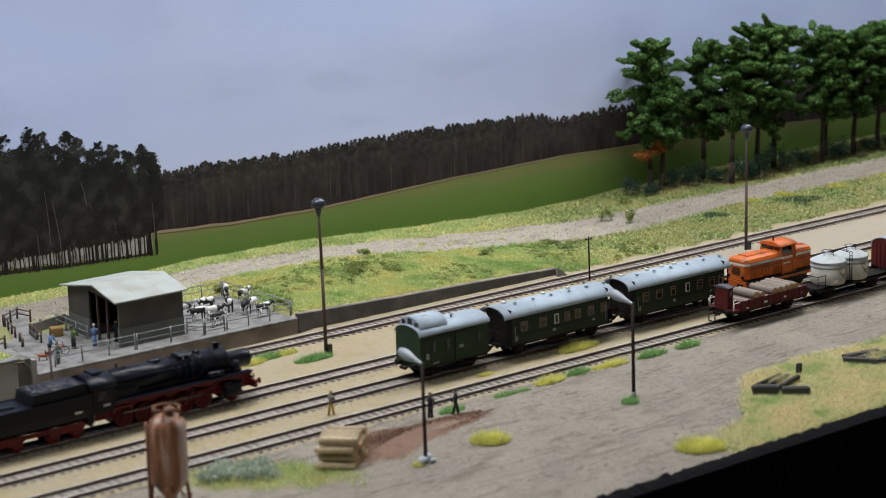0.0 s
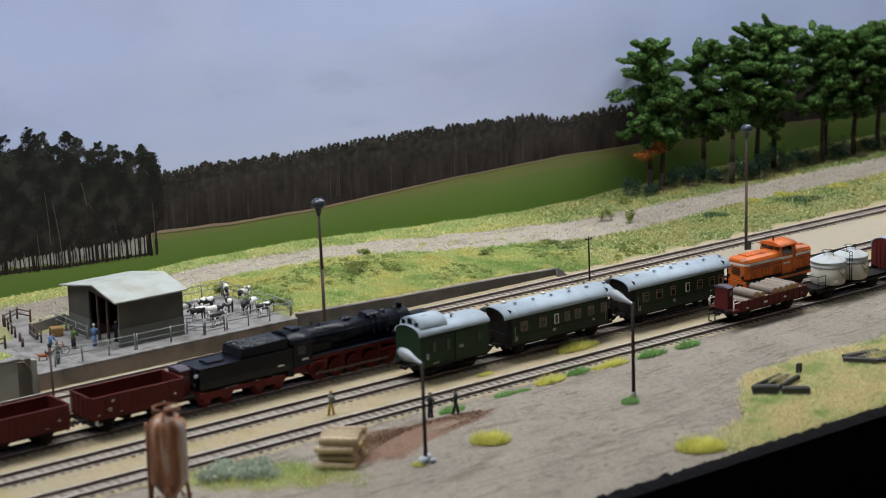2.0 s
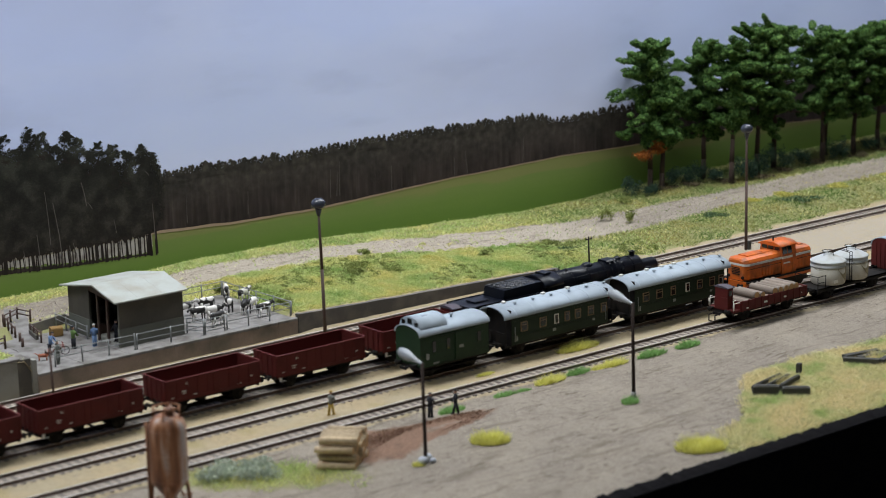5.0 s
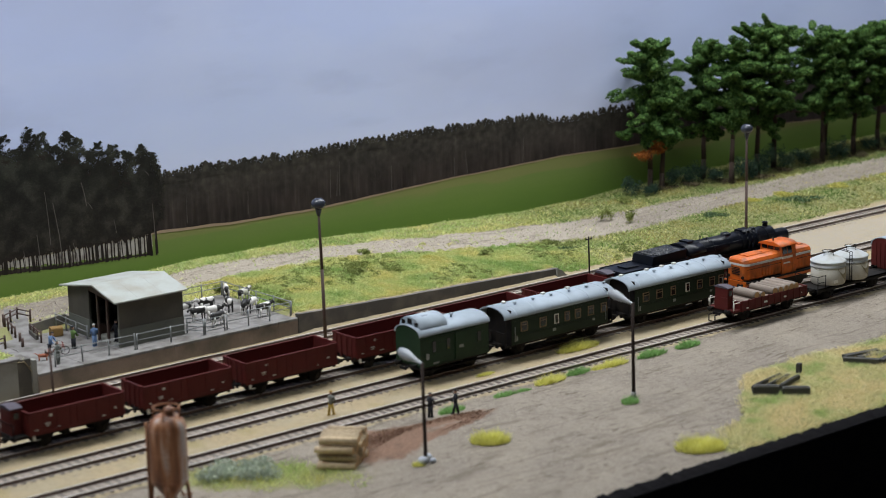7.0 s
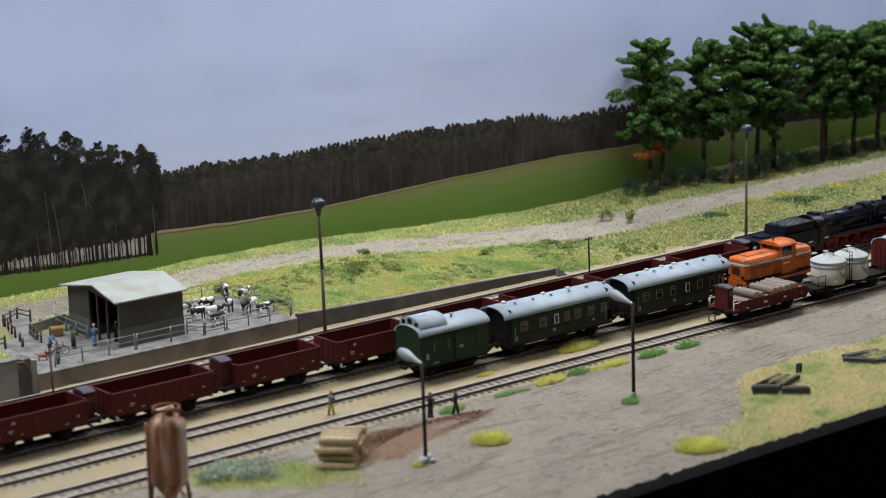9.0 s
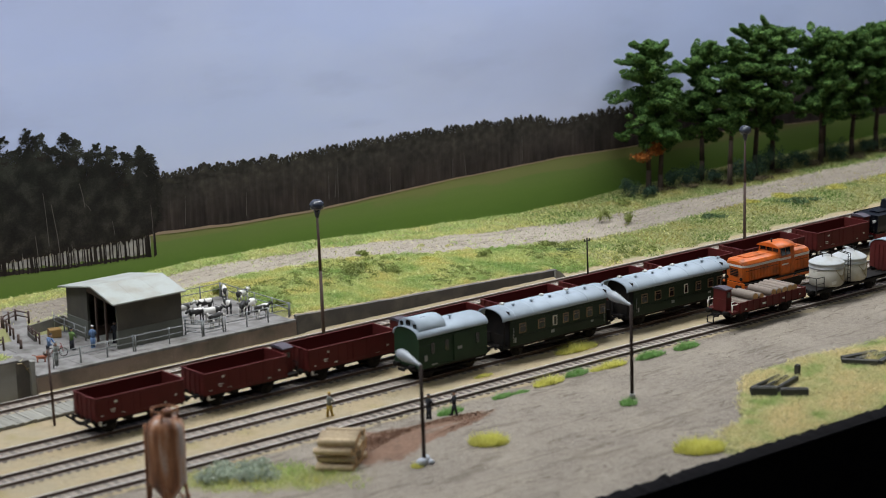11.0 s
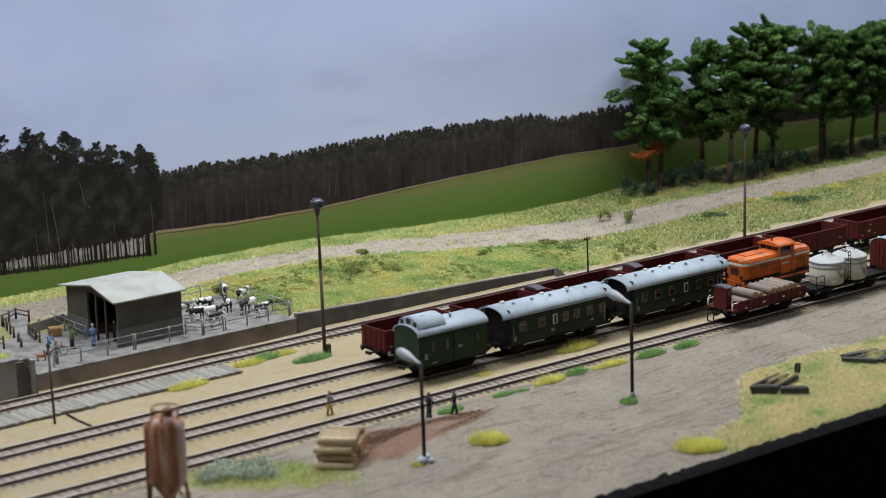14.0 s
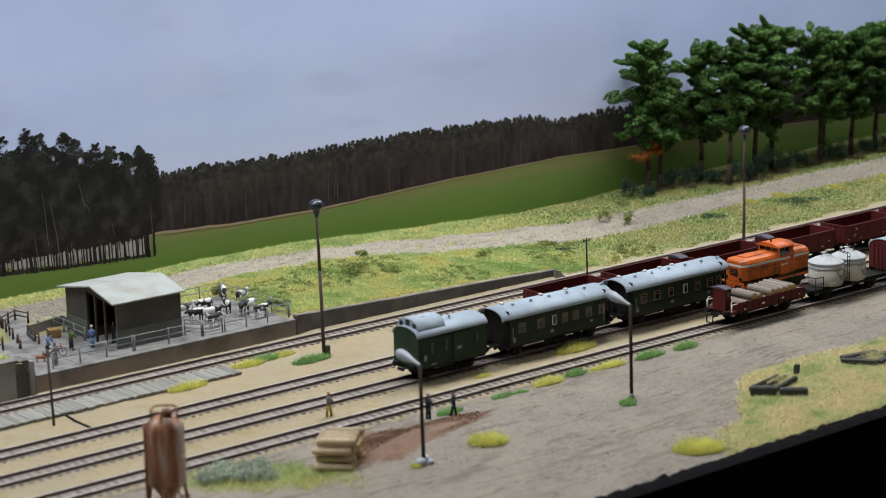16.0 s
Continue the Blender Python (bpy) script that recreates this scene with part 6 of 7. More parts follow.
    def low_wall(a, b, h=8.5, t=1.6):
        d = (Vector(b) - Vector(a)).normalized()
        n = Vector((-d.y, d.x)) * t / 2
        q = [Vector(a) + n, Vector(b) + n, Vector(b) - n, Vector(a) - n]
        part("pit_wall", Shape().add([(p.x, p.y, z) for z in (DECK, DECK + h) for p in q], [(0, 1, 2, 3), (4, 5, 6, 7), (0, 1, 5, 4), (1, 2, 6, 5), (2, 3, 7, 6), (3, 0, 4, 7)]), MAT["wall_grey"], pit)
    low_wall((-264, 250), (-222, 262))
    low_wall((-222, 262), (-226, 232))
    low_wall((-264, 250), (-270, 226), 4.0)


def fence(name, pts, posts, label, group, h=14.0, rails=(13.4, 8.0), mat="fence", r=0.55, z0=DECK):
    """A fence along pts, with a post every so many millimetres."""
    t = thing(name, 0, 0, z0, label, "fence", group)
    for a, b in zip(pts, pts[1:]):
        va, vb = Vector((*a, 0)), Vector((*b, 0))
        n = max(1, round((vb - va).length / posts))
        for i in range(n + 1):
            p = va.lerp(vb, i / n)
            tilt = Vector((random.uniform(-0.3, 0.3), random.uniform(-0.3, 0.3), 0))
            part("post", Shape().rod(p, p + tilt + Vector((0, 0, h + (0.6 if i % 2 else 0))), r * 1.25, r * 1.15, 7), MAT[mat], t)
        for z in rails:
            part("rail", Shape().rod(va + Vector((0, 0, z)), vb + Vector((0, 0, z)), r * 0.8, r * 0.8, 6), MAT[mat], t)
    return t


def build_fences():
    fence("metal_fence", [(-300, 138), (-224, 138)], 26, "grey tubular fence along the ramp edge", "pen fences")
    fence("metal_fence", [(-222, 138), (-155, 138)], 34, "grey tubular fence along the ramp edge", "pen fences")
    fence("metal_fence", [(-131, 138), (-63, 138)], 22, "grey tubular fence round the cow pen", "pen fences")
    fence("metal_fence", [(-62, 138), (-63, 248)], 25, "grey tubular fence round the cow pen", "pen fences")
    fence("metal_fence", [(-64, 249), (-108, 248), (-164, 242)], 21, "grey tubular fence round the cow pen", "pen fences")
    fence("metal_gate", [(-153, 138.5), (-133, 138.5)], 20, "grey tubular gate of the cow pen", "pen gates", rails=(13.4, 10.0, 6.5, 3.0))
    fence("metal_gate", [(-162, 154), (-153, 140)], 17, "grey tubular gate of the cow pen, standing open", "pen gates", rails=(13.4, 10.0, 6.5, 3.0))
    fence("pit_rail", [(-234, 258), (-236, 198)], 20, "grey tubular rail beside the pit", "pit rails", h=12, rails=(11.5, 6.5))
    fence("pit_rail", [(-264, 248), (-271, 216)], 12, "rusty brown rail at the pit edge", "pit rails", h=10, rails=(8.5, 5.0), mat="post", r=0.7)
    fence("road_fence", [(-268, 291), (-247, 305), (-243, 288)], 12, "weathered brown post fence by the road", "road fences", h=11, rails=(9.5, 5.5), mat="post", r=0.8)
    fence("road_fence", [(-268, 288), (-280, 246)], 15, "weathered brown post fence by the road", "road fences", h=10, rails=(8.5,), mat="post", r=0.8)
    for x, y in ((-283, 232), (-290, 214), (-247, 262)):
        solid("bollard", Shape().rod((x, y, DECK - 1), (x + 0.3, y, DECK + 8), 1.4, 1.2, 8), MAT["post"], "short dark wooden bollard beside the roadway", "bollard", "bollards")
    fence("road_fence", [(-316, 194), (-350, 178)], 18, "weathered brown post fence above the wall", "road fences", h=12, rails=(10, 6), mat="post", r=0.8, z0=25)


def build_shed():
    t = thing("cow_shed", -197.8, 196, DECK, "grey rendered cattle shed with pale sheet roof and open gable", "shed")
    X, Y, E, R = 31.8, 42.0, 41.0, 48.6
    for y, nm in ((-Y, "front"), (Y, "back")):
        part("wall", Shape().box(-X, X, y - 1, y + 1, 16, E), MAT["render_dark"], t, "dark rendered upper wall")
        part("plinth", Shape().box(-X - 0.4, X + 0.4, y - 1.5, y + 1.5, 0, 16), MAT["render_pale"], t, "paler rendered plinth")
        for x in (-12, 12):
            part("pier", Shape().box(x - 0.7, x + 0.7, y - 1.8, y + 1.8, 0, 15.4), MAT["render_pale"], t)
    part("gable_wall", Shape().prism([(-Y, 16), (Y, 16), (Y, E), (-10, R), (-Y, E)], X - 1, X + 1), MAT["render_dark"], t)
    part("plinth", Shape().box(X - 1.4, X + 1.4, -Y, Y, 0, 16), MAT["render_pale"], t)
    part("gable_wall", Shape().prism([(6, 16), (Y, 16), (Y, E), (6, E + 5.0)], -X - 1, -X + 1), MAT["render_dark"], t)
    part("plinth", Shape().box(-X - 1.5, -X + 1.5, 6, Y, 0, 16), MAT["render_pale"], t)
    part("gable_beam", Shape().prism([(-Y, E - 4), (6, E + 1.0), (6, E + 5.0), (-10, R), (-Y, E)], -X - 0.6, -X + 0.6), MAT["post"], t, "dark timber over the opening")
    for y in (-8, -24):
        part("gable_post", Shape().box(-X - 0.9, -X + 0.9, y - 1, y + 1, 0, E + 1 - abs(y + 10) * 0.1), MAT["post"], t)
    for k in (-1, 1):
        a, b = (k * (Y + 6), E - 1.2), (-10, R + 0.6)
        roof = Shape().prism([a, b, (b[0], b[1] + 1.0), (a[0], a[1] + 1.0)], -X - 6, X + 3)
        pane = part("roof_slope", roof, MAT["shed_roof"], t, "pale grey-green sheet roofing")
        n = 3
        for i in range(n):
            x = -X - 6 + (2 * X + 9) * i / n
            part("roof_sheet", Shape().prism([(a[0], a[1] + 1.0), (b[0], b[1] + 1.0), (b[0], b[1] + 1.25), (a[0], a[1] + 1.25)], x + 0.1, x + (2 * X + 9) / n), MAT["shed_roof"], pane)
    part("ridge_cap", Shape().prism([(-12, R + 1.4), (-8, R + 1.4), (-10, R + 2.2)], -X - 6, X + 3), MAT["shed_roof"], t)
    part("shed_floor", Shape().box(-X, X, -Y, Y, 0, 0.5), MAT["concrete"], t)
    part("manger", Shape().box(-X + 8, X - 6, 8, 14, 0.5, 9), MAT["post"], t)


def build_cows():
    """Toy cattle, black and white, in the pen."""
    for i, (x, y, rz) in enumerate(((-107, 209, 176), (-118, 178, -12), (-67, 236, 62), (-92, 194, 72), (-62, 214, 24), (-87, 176, 48), (-78, 178, 28), (-80, 155, 8), (-131, 206, 172), (-131, 184, 188), (-128, 157, 14))):
        t = thing("toy_cow", x, y, DECK, "black and white toy cow standing in the pen", "cow", "cows in the pen", rz=rz)
        rnd = random.Random(i)
        s = Shape().turn([(0.01, -11), (2.8, -10.8), (4.1, -8.5), (3.9, -3), (4.4, 2), (4.2, 6), (3.4, 9), (2.2, 10.4), (0.01, 10.8)], "x", (0, 0, 12.4), 14, 0, (1, 0.74, 1.0))
        s.ball((-8.0, 0, 14.2), (2.6, 2.9, 2.2), 9).ball((6.4, 0, 14.0), (3.0, 2.6, 2.4), 9)
        part("body", s, MAT["cowhide"], t, "white hide with black patches")
        nod = rnd.choice((0, 0, -4))
        part("head", Shape().rod((9, 0, 13.5), (12.5, 0, 15.5 + nod), 2.4, 1.7, 10).rod((12, 0, 16 + nod), (16.4, 0, 13.4 + nod), 1.7, 1.1, 10).rod((12.2, -1.5, 16.8 + nod), (11.8, -3.4, 17.4 + nod), 0.5, 0.3, 5).rod((12.2, 1.5, 16.8 + nod), (11.8, 3.4, 17.4 + nod), 0.5, 0.3, 5), MAT["cow_black" if i % 2 else "cow_white"], t)
        for lx in (-7.5, 6.8):
            for ly in (-2.2, 2.2):
                part("leg", Shape().rod((lx, ly, 0), (lx + 0.3, ly, 5), 0.8, 0.8, 7).rod((lx + 0.3, ly, 5), (lx, ly, 11), 0.9, 1.6, 7), MAT["cow_white" if (i + (lx > 0)) % 3 else "cow_black"], t)
        t.scale = (0.78, 0.78, 0.78)
        part("tail", Shape().path([(-10.8, 0, 13.5), (-12, 0, 11), (-11.8, 0, 6)], 0.35), MAT["cow_black"], t)


def figurine(x, y, z, rz, coat, trousers, label, stride=1.6, bend=0.0, group="painted toy figures", hat=None):
    """A painted toy figure, one plain moulded mesh."""
    s = Shape()
    s.rod((stride, -1.0, 0.4), (0, -1.0, 9.5), 0.9, 1.3, 7, 1).rod((-stride, 1.0, 0.4), (0, 1.0, 9.5), 0.9, 1.3, 7, 1)
    s.box(stride - 0.8, stride + 1.8, -1.8, -0.2, 0, 0.9, 0, 1).box(-stride - 0.8, -stride + 1.8, 0.2, 1.8, 0, 0.9, 0, 1)
    s.turn([(0.01, 0), (1.9, 0.2), (2.0, 3), (2.4, 6), (1.6, 7.4), (0.01, 7.6)], "z", (bend * 0.5, 0, 8.8), 9, 0, (0.75, 1, 1))
    for k in (-1, 1):
        s.rod((bend, k * 2.4, 15.2), (bend + 1.4, k * 2.9, 12), 0.75, 0.7, 6, 0).rod((bend + 1.4, k * 2.9, 12), (bend + 3.4, k * 2.4, 10.6), 0.7, 0.5, 6, 0)
    s.ball((bend * 1.3 + 0.2, 0, 18.2), (1.35, 1.2, 1.6), 9, 2)
    s.ball((bend * 1.3, 0, 19.3), (1.5, 1.4, 0.8), 9, 3 if hat else 1)
    solid("toy_figure", s, [MAT[coat], MAT[trousers], MAT["skin"], MAT[hat or "cloth_dark"]], label, "figurine", group, at=mm(x, y, z, 0, 0, rz))


def build_small_things():
    figurine(-243, 173, DECK, 70, "cloth_blue", "cloth_blue", "painted toy figure in blue overalls on the deck", 0.6, hat="cow_white")
    figurine(-260, 179, DECK, 20, "cloth_green", "cloth_dark", "painted toy figure in a green jacket on the deck", 0.4)
    figurine(-284, 177, DECK, -60, "cloth_blue", "cloth_dark", "painted toy figure in blue bending over a bicycle", 0.9, 2.6)
    figurine(-293, 146, DECK, -90, "cloth_grey", "cloth_grey", "painted toy figure in grey at the ramp edge", 1.0)
    figurine(-180, -82, 0.2, 15, "cloth_grey", "cloth_yellow", "painted toy figure in yellow trousers between tracks", 1.9)
    figurine(-128, -141, 0.4, 20, "cloth_dark", "cloth_dark", "painted toy figure in dark clothes beside the track", 0.5)
    figurine(-108, -148, 0.4, 150, "cloth_dark", "cloth_dark", "painted toy figure in dark clothes, striding", 2.0)
    figurine(-222, 172, DECK, 200, "cloth_dark", "cloth_dark", "painted toy figure in dark clothes at the shed", 0.5)
    b = thing("bicycle", -279, 170, DECK, "small dark bicycle standing on the deck", "bicycle", rz=-30)
    for x in (-5, 5):
        ring = [(x + 3.6 * math.cos(a), 0, 3.8 + 3.6 * math.sin(a)) for a in np.linspace(0, 2 * math.pi, 15)]
        part("wheel", Shape().path(ring, 0.3, 5), MAT["underframe"], b)
    part("bicycle_frame", Shape().path([(-5, 0, 3.8), (-1.5, 0, 8.6), (3.6, 0, 8.6), (0, 0, 3.4), (-5, 0, 3.8)], 0.32).path([(5, 0, 3.8), (3.4, 0, 10.6), (2.6, 1.8, 10.8)], 0.32), MAT["toy_red"], b)
    part("saddle", Shape().box(-3, -0.2, -0.8, 0.8, 9.2, 10), MAT["underframe"], b)
    s = Shape().box(-5.2, 5.2, -4.4, 4.4, 0, 8, 0.8)
    solid("straw_bale", s, MAT["straw"], "yellow-brown bale of straw beside the pit", "bale", at=mm(-250, 228, DECK, 0, 0, -14))
    w = thing("toy_dog", -298, 163, DECK, "small red-brown toy dog standing on the deck", "dog", rz=-25)
    part("body", Shape().turn([(0.01, -4.2), (1.4, -3.8), (1.5, 0), (1.8, 2.6), (1.2, 4.2), (0.01, 4.6)], "x", (0, 0, 4.6), 10), MAT["dog"], w)
    part("head", Shape().rod((3.6, 0, 5.2), (5.2, 0, 7.4), 1.2, 1.1, 8).rod((5.0, 0, 7.2), (7.6, 0, 6.6), 1.2, 0.6, 8).rod((4.8, -0.8, 8.0), (4.4, -1.2, 9.2), 0.4, 0.2, 5).rod((4.8, 0.8, 8.0), (4.4, 1.2, 9.2), 0.4, 0.2, 5), MAT["dog"], w)
    for x in (-3.2, 3.0):
        for y in (-0.9, 0.9):
            part("leg", Shape().rod((x, y, 0), (x, y, 4.2), 0.5, 0.75, 6), MAT["dog"], w)
    part("tail", Shape().path([(-4.0, 0, 5.4), (-6.2, 0, 6.8), (-7.4, 0, 6.6)], 0.4), MAT["dog"], w)
    # plank crossing beside the rear track
    p = thing("plank_platform", 0, 0, 0, "low walkway of weathered grey planks beside the rear track", "walkway", kind="structure")
    x = -520.0
    i = 0
    while x < -166:
        w_ = random.uniform(3.1, 3.9)
        shift = random.uniform(-1.2, 1.2)
        part("plank", Shape().box(x, x + w_ - 0.4, 64.5 + shift, 92.5 + shift, 0.8, 2.6 + random.uniform(0, 0.3)), MAT["plank"], p)
        x += w_
    part("bearer", Shape().box(-520, -166, 66.0, 68.0, -0.5, 1.0), MAT["post"], p)
    part("bearer", Shape().box(-520, -166, 89, 91, -0.5, 1.0), MAT["post"], p)
    for a, b in (((-329, 118), (-331, 99)), ((-331, 64), (-333, 46)), ((-333, 46), (-333, 16))):
        solid("point_rodding", Shape().rod((*a, 0.8), (*b, 0.8), 0.9, 0.9, 6), MAT["underframe"], "dark rodding crossing the ground between tracks", "rodding", "point rodding")
    for x, y in ((-333, 12), (-332, -43)):
        solid("point_motor", Shape().box(-5, 5, -2.5, 2.5, 0, 2.8, 0.6).rod((0, 0, 2), (0, 0, 4), 1.0), MAT["underframe"], "small dark point machine between the rails", "point machine", "point machines", at=mm(x, y, 0))
    # split log stack
    d = Vector((0.67, -0.74, 0)).normalized()
    e = Vector((0.81, 0.58, 0)).normalized()
    base = Vector((-268, -184, 0.5))
    rnd = random.Random(11)
    for row in range(4):
        n = 6 - (row == 3)
        for i in range(n):
            r = rnd.uniform(2.5, 3.05)
            a = base + e * (i * 6.6 + 3 + (3.2 if row % 2 else 0) * 0.6) + Vector((0, 0, r + row * 6.1))
            q = d * rnd.uniform(-2.4, 1.6)
            s = Shape()
            m = 10
            f = Vector((0, 0, 1))
            v = []
            for j in range(4):
                c = a + q + d * (28 * j / 3)
                for k in range(m):
                    an = 2 * math.pi * k / m
                    rr = r * 0.96 * (1 + 0.14 * noise.noise(Vector((i * 3 + math.cos(an), row * 3 + math.sin(an), j * 0.7))))
                    v.append(c + e * rr * math.cos(an) + f * rr * math.sin(an))
            s.add(v, [(j * m + k, j * m + (k + 1) % m, (j + 1) * m + (k + 1) % m, (j + 1) * m + k) for j in range(3) for k in range(m)], True, 0)
            s.f += [tuple(range(m)), tuple(3 * m + k for k in range(m))]
            s.s += [False, False]
            s.m += [1, 1]
            solid("stacked_log", s, [MAT["peeled"], MAT["cut"]], "short peeled yellow log in the stack beside the track", "log", "log stack")
    # concrete troughs in the dry grass
    for (x0, y0), (x1, y1), half, top in (((97, -270.5), (112, -284.5), 3.4, 7.6), ((113, -287.5), (129, -302), 3.2, 6.6), ((102, -266), (146, -256.5), 1.3, 5.2), ((109, -272), (150, -262), 1.2, 5.0), ((118, -280), (152, -270), 1.6, 5.4)):
        L = math.hypot(x1 - x0, y1 - y0)
        solid("concrete_trough", Shape().box(0, L, -half, half, -1, top, 0.5).box(2, L - 2, -half * 0.6, half * 0.6, top, top + 0.4), MAT["old_concrete"], "dark weathered concrete trough lying in dry grass", "trough", "concrete troughs",
              at=mm(x0, y0, 0, 0, 0, math.degrees(math.atan2(y1 - y0, x1 - x0))))
    solid("stub_post", Shape().box(-2, 2, -2, 2, -1, 9, 0.4), MAT["old_concrete"], "short dark stub post in dry grass", "post", at=mm(168, -257, 0, 0, 0, 20))
    for a, b, z in (((219, -261), (236, -285), 3.6), ((226, -256), (262, -263), 3.0), ((237, -286), (268, -278), 3.2), ((232, -266), (266, -271), 2.6)):
        L = math.hypot(b[0] - a[0], b[1] - a[1])
        solid("old_sleeper", Shape().box(0, L, -2.6, 2.6, -1, z + 1.5, 0.4), MAT["old_concrete"], "dark old sleeper lying in dry grass", "sleeper", "old sleepers", at=mm(a[0], a[1], 0, 0, 0, math.degrees(math.atan2(b[1] - a[1], b[0] - a[0]))))


def tall_lamp(x, y, h, lean):
    t = thing("yard_lamp", x, y, 0, "tall brown lamp post with a dark mushroom head", "lamp post", "tall yard lamps")
    part("post", Shape().rod((0, 0, -1), (lean * 0.5, 0, h * 0.55), 1.7, 1.4, 12).rod((lean * 0.5, 0, h * 0.55), (lean, 0, h - 14), 1.4, 1.1, 12), MAT["post"], t)
    part("collar", Shape().turn([(1.1, 0), (1.6, 1), (2.9, 6), (3.0, 7), (0.01, 7)], "z", (lean, 0, h - 16), 14), MAT["lamp_dark"], t)
    head = part("head", Shape().turn([(3.0, 0), (5.6, 1.6), (6.4, 3.6), (6.2, 5.4), (5.2, 7.4), (3.2, 8.8), (0.01, 9.4)], "z", (lean, 0, h - 9.4), 22), MAT["lamp_dark"], t, "glossy dark enamel head")
    part("lens", Shape().turn([(0.01, 0), (2.2, 0), (2.6, 1.2), (0.01, 1.2)], "z", (lean, 0, h - 11), 14), MAT["lens"], head, "pale lamp glass")
    part("switch_box", Shape().box(0.8, 4.4, -3.4, 0.2, 0, 9.5, 0.4), MAT["old_concrete"], t, "grey switch box at the foot")


def arm_lamp(x, y, h):
    t = thing("arm_lamp", x, y, 0, "dark lamp post with a pale streamlined lamp head", "lamp post", "front yard lamps")
    part("post", Shape().rod((0, 0, -1), (-1.2, 0, h), 1.45, 1.25, 12), MAT["post_dark"], t)
    a, b = Vector((-1.2, 0, h - 0.5)), Vector((-2.6, 25, h + 5.0))
    d = (b - a).normalized()
    head = Shape()
    prof = [(0.0, 1.0), (0.16, 1.3), (0.34, 2.1), (0.52, 3.2), (0.70, 3.9), (0.86, 3.6), (0.96, 2.4), (1.0, 0.05)]
    u = d.orthogonal().normalized()
    w = d.cross(u)
    n = 16
    v = [a + (b - a) * s + (u * math.cos(6.28318 * i / n) + w * math.sin(6.28318 * i / n)) * r for s, r in prof for i in range(n)]
    head.add(v, [(j * n + i, j * n + (i + 1) % n, (j + 1) * n + (i + 1) % n, (j + 1) * n + i) for j in range(len(prof) - 1) for i in range(n)], True)
    part("lamp_head", head, MAT["lamp_grey"], t, "smooth pale grey lamp head")
    part("foot", Shape().rod((0, 0, 0), (0, 0, 4.5), 2.6, 2.2, 10), MAT["concrete"], t)


def build_posts():
    tall_lamp(-79, 63, 139, -2.5)
    tall_lamp(480, 85.5, 133, -0.5)
    arm_lamp(-197.5, -221.5, 74.5)
    arm_lamp(24, -210.5, 77.5)
    for dx, dy, r in ((-4.5, -2.5, 4.2), (3.6, 2.6, 3.6), (2.8, -4.4, 2.6)):
        s = Shape().ball((0, 0, 0), (r, r * 0.85, r * 0.8), 9)
        s.v = [tuple(c * (1 + 0.12 * noise.noise(Vector(p) * 0.5 + Vector((dx, 0, 0)))) for c in p) for p in s.v]
        solid("stone", s, MAT["pale_stone"], "pale bluish-white stone at the foot of the lamp", "stone", "stones at the lamp foot", at=mm(-197.5 + dx, -221.5 + dy, r * 0.6))
    t = thing("telegraph_pole", 265, 95.2, 0, "thin dark pole with a short crossarm beside the track", "pole", "thin poles")
    part("mast", Shape().rod((0, 0, -1), (-1.2, 0, 46.5), 0.9, 0.7, 8), MAT["underframe"], t)
    part("crossarm", Shape().box(-5.0, 3.0, -0.5, 0.5, 43.2, 44.2).rod((-4.6, 0, 44), (-4.6, 0, 46), 0.5).rod((2.4, 0, 44), (2.4, 0, 46), 0.5), MAT["underframe"], t)
    t = thing("telegraph_pole", -349.6, 49, 0, "thin brown pole with a small lamp arm beside planks", "pole", "thin poles")
    part("mast", Shape().rod((0, 0, -1), (-1.6, 0, 61.5), 1.1, 0.9, 8), MAT["post"], t)
    part("crossarm", Shape().box(-5.5, 2.4, -0.5, 0.5, 57.5, 58.6).rod((-5, 0, 58), (-5, 0, 60.5), 0.6), MAT["post"], t)
    # rusty storage tank on legs, in the foreground
    t = thing("storage_tank", -394, -191.5, 0, "rusty upright storage tank on four legs", "tank")
    prof = [(1.2, 9), (2.2, 11), (9.2, 21), (12.5, 25), (12.9, 26), (12.9, 63), (12.5, 65), (11.0, 68), (8.2, 70.6), (5, 71.6), (0.01, 72)]
    body = part("tank_body", Shape().turn(prof, "z", (0, 0, 0), 36), MAT["rust"], t, "rust-streaked steel drum")
    for z in (27, 45, 62):
        part("weld_band", Shape().turn([(12.9, z - 0.5), (13.2, z - 0.3), (13.2, z + 0.3), (12.9, z + 0.5)], "z", (0, 0, 0), 36), MAT["rust"], body)
    part("lid", Shape().turn([(0.01, 75.2), (3.6, 75.2), (3.6, 76.2), (2.0, 76.9), (0.01, 77.0)], "z", (1, -2, 0), 16), MAT["rust"], body, "rusty round manhole lid")
    part("manhole", Shape().turn([(3.4, 70), (3.4, 74), (2.8, 75), (0.01, 75.2)], "z", (1, -2, 0), 16), MAT["rust"], body)
    for a in range(4):
        c, sn = math.cos(radians(45 + a * 90)), math.sin(radians(45 + a * 90))
        part("leg", Shape().rod((11.0 * c, 11.0 * sn, 30), (15.0 * c, 15.0 * sn, -1), 1.25, 1.25, 8), MAT["rust_dark"], t)
        c2, s2 = math.cos(radians(135 + a * 90)), math.sin(radians(135 + a * 90))
        part("brace", Shape().rod((12.6 * c, 12.6 * sn, 12), (12.6 * c2, 12.6 * s2, 12), 0.45, 0.45, 6), MAT["rust_dark"], t)
        part("top_post", Shape().rod((9 * c, 9 * sn, 69), (9 * c, 9 * sn, 76.5), 0.7, 0.7, 6), MAT["rust_dark"], body)
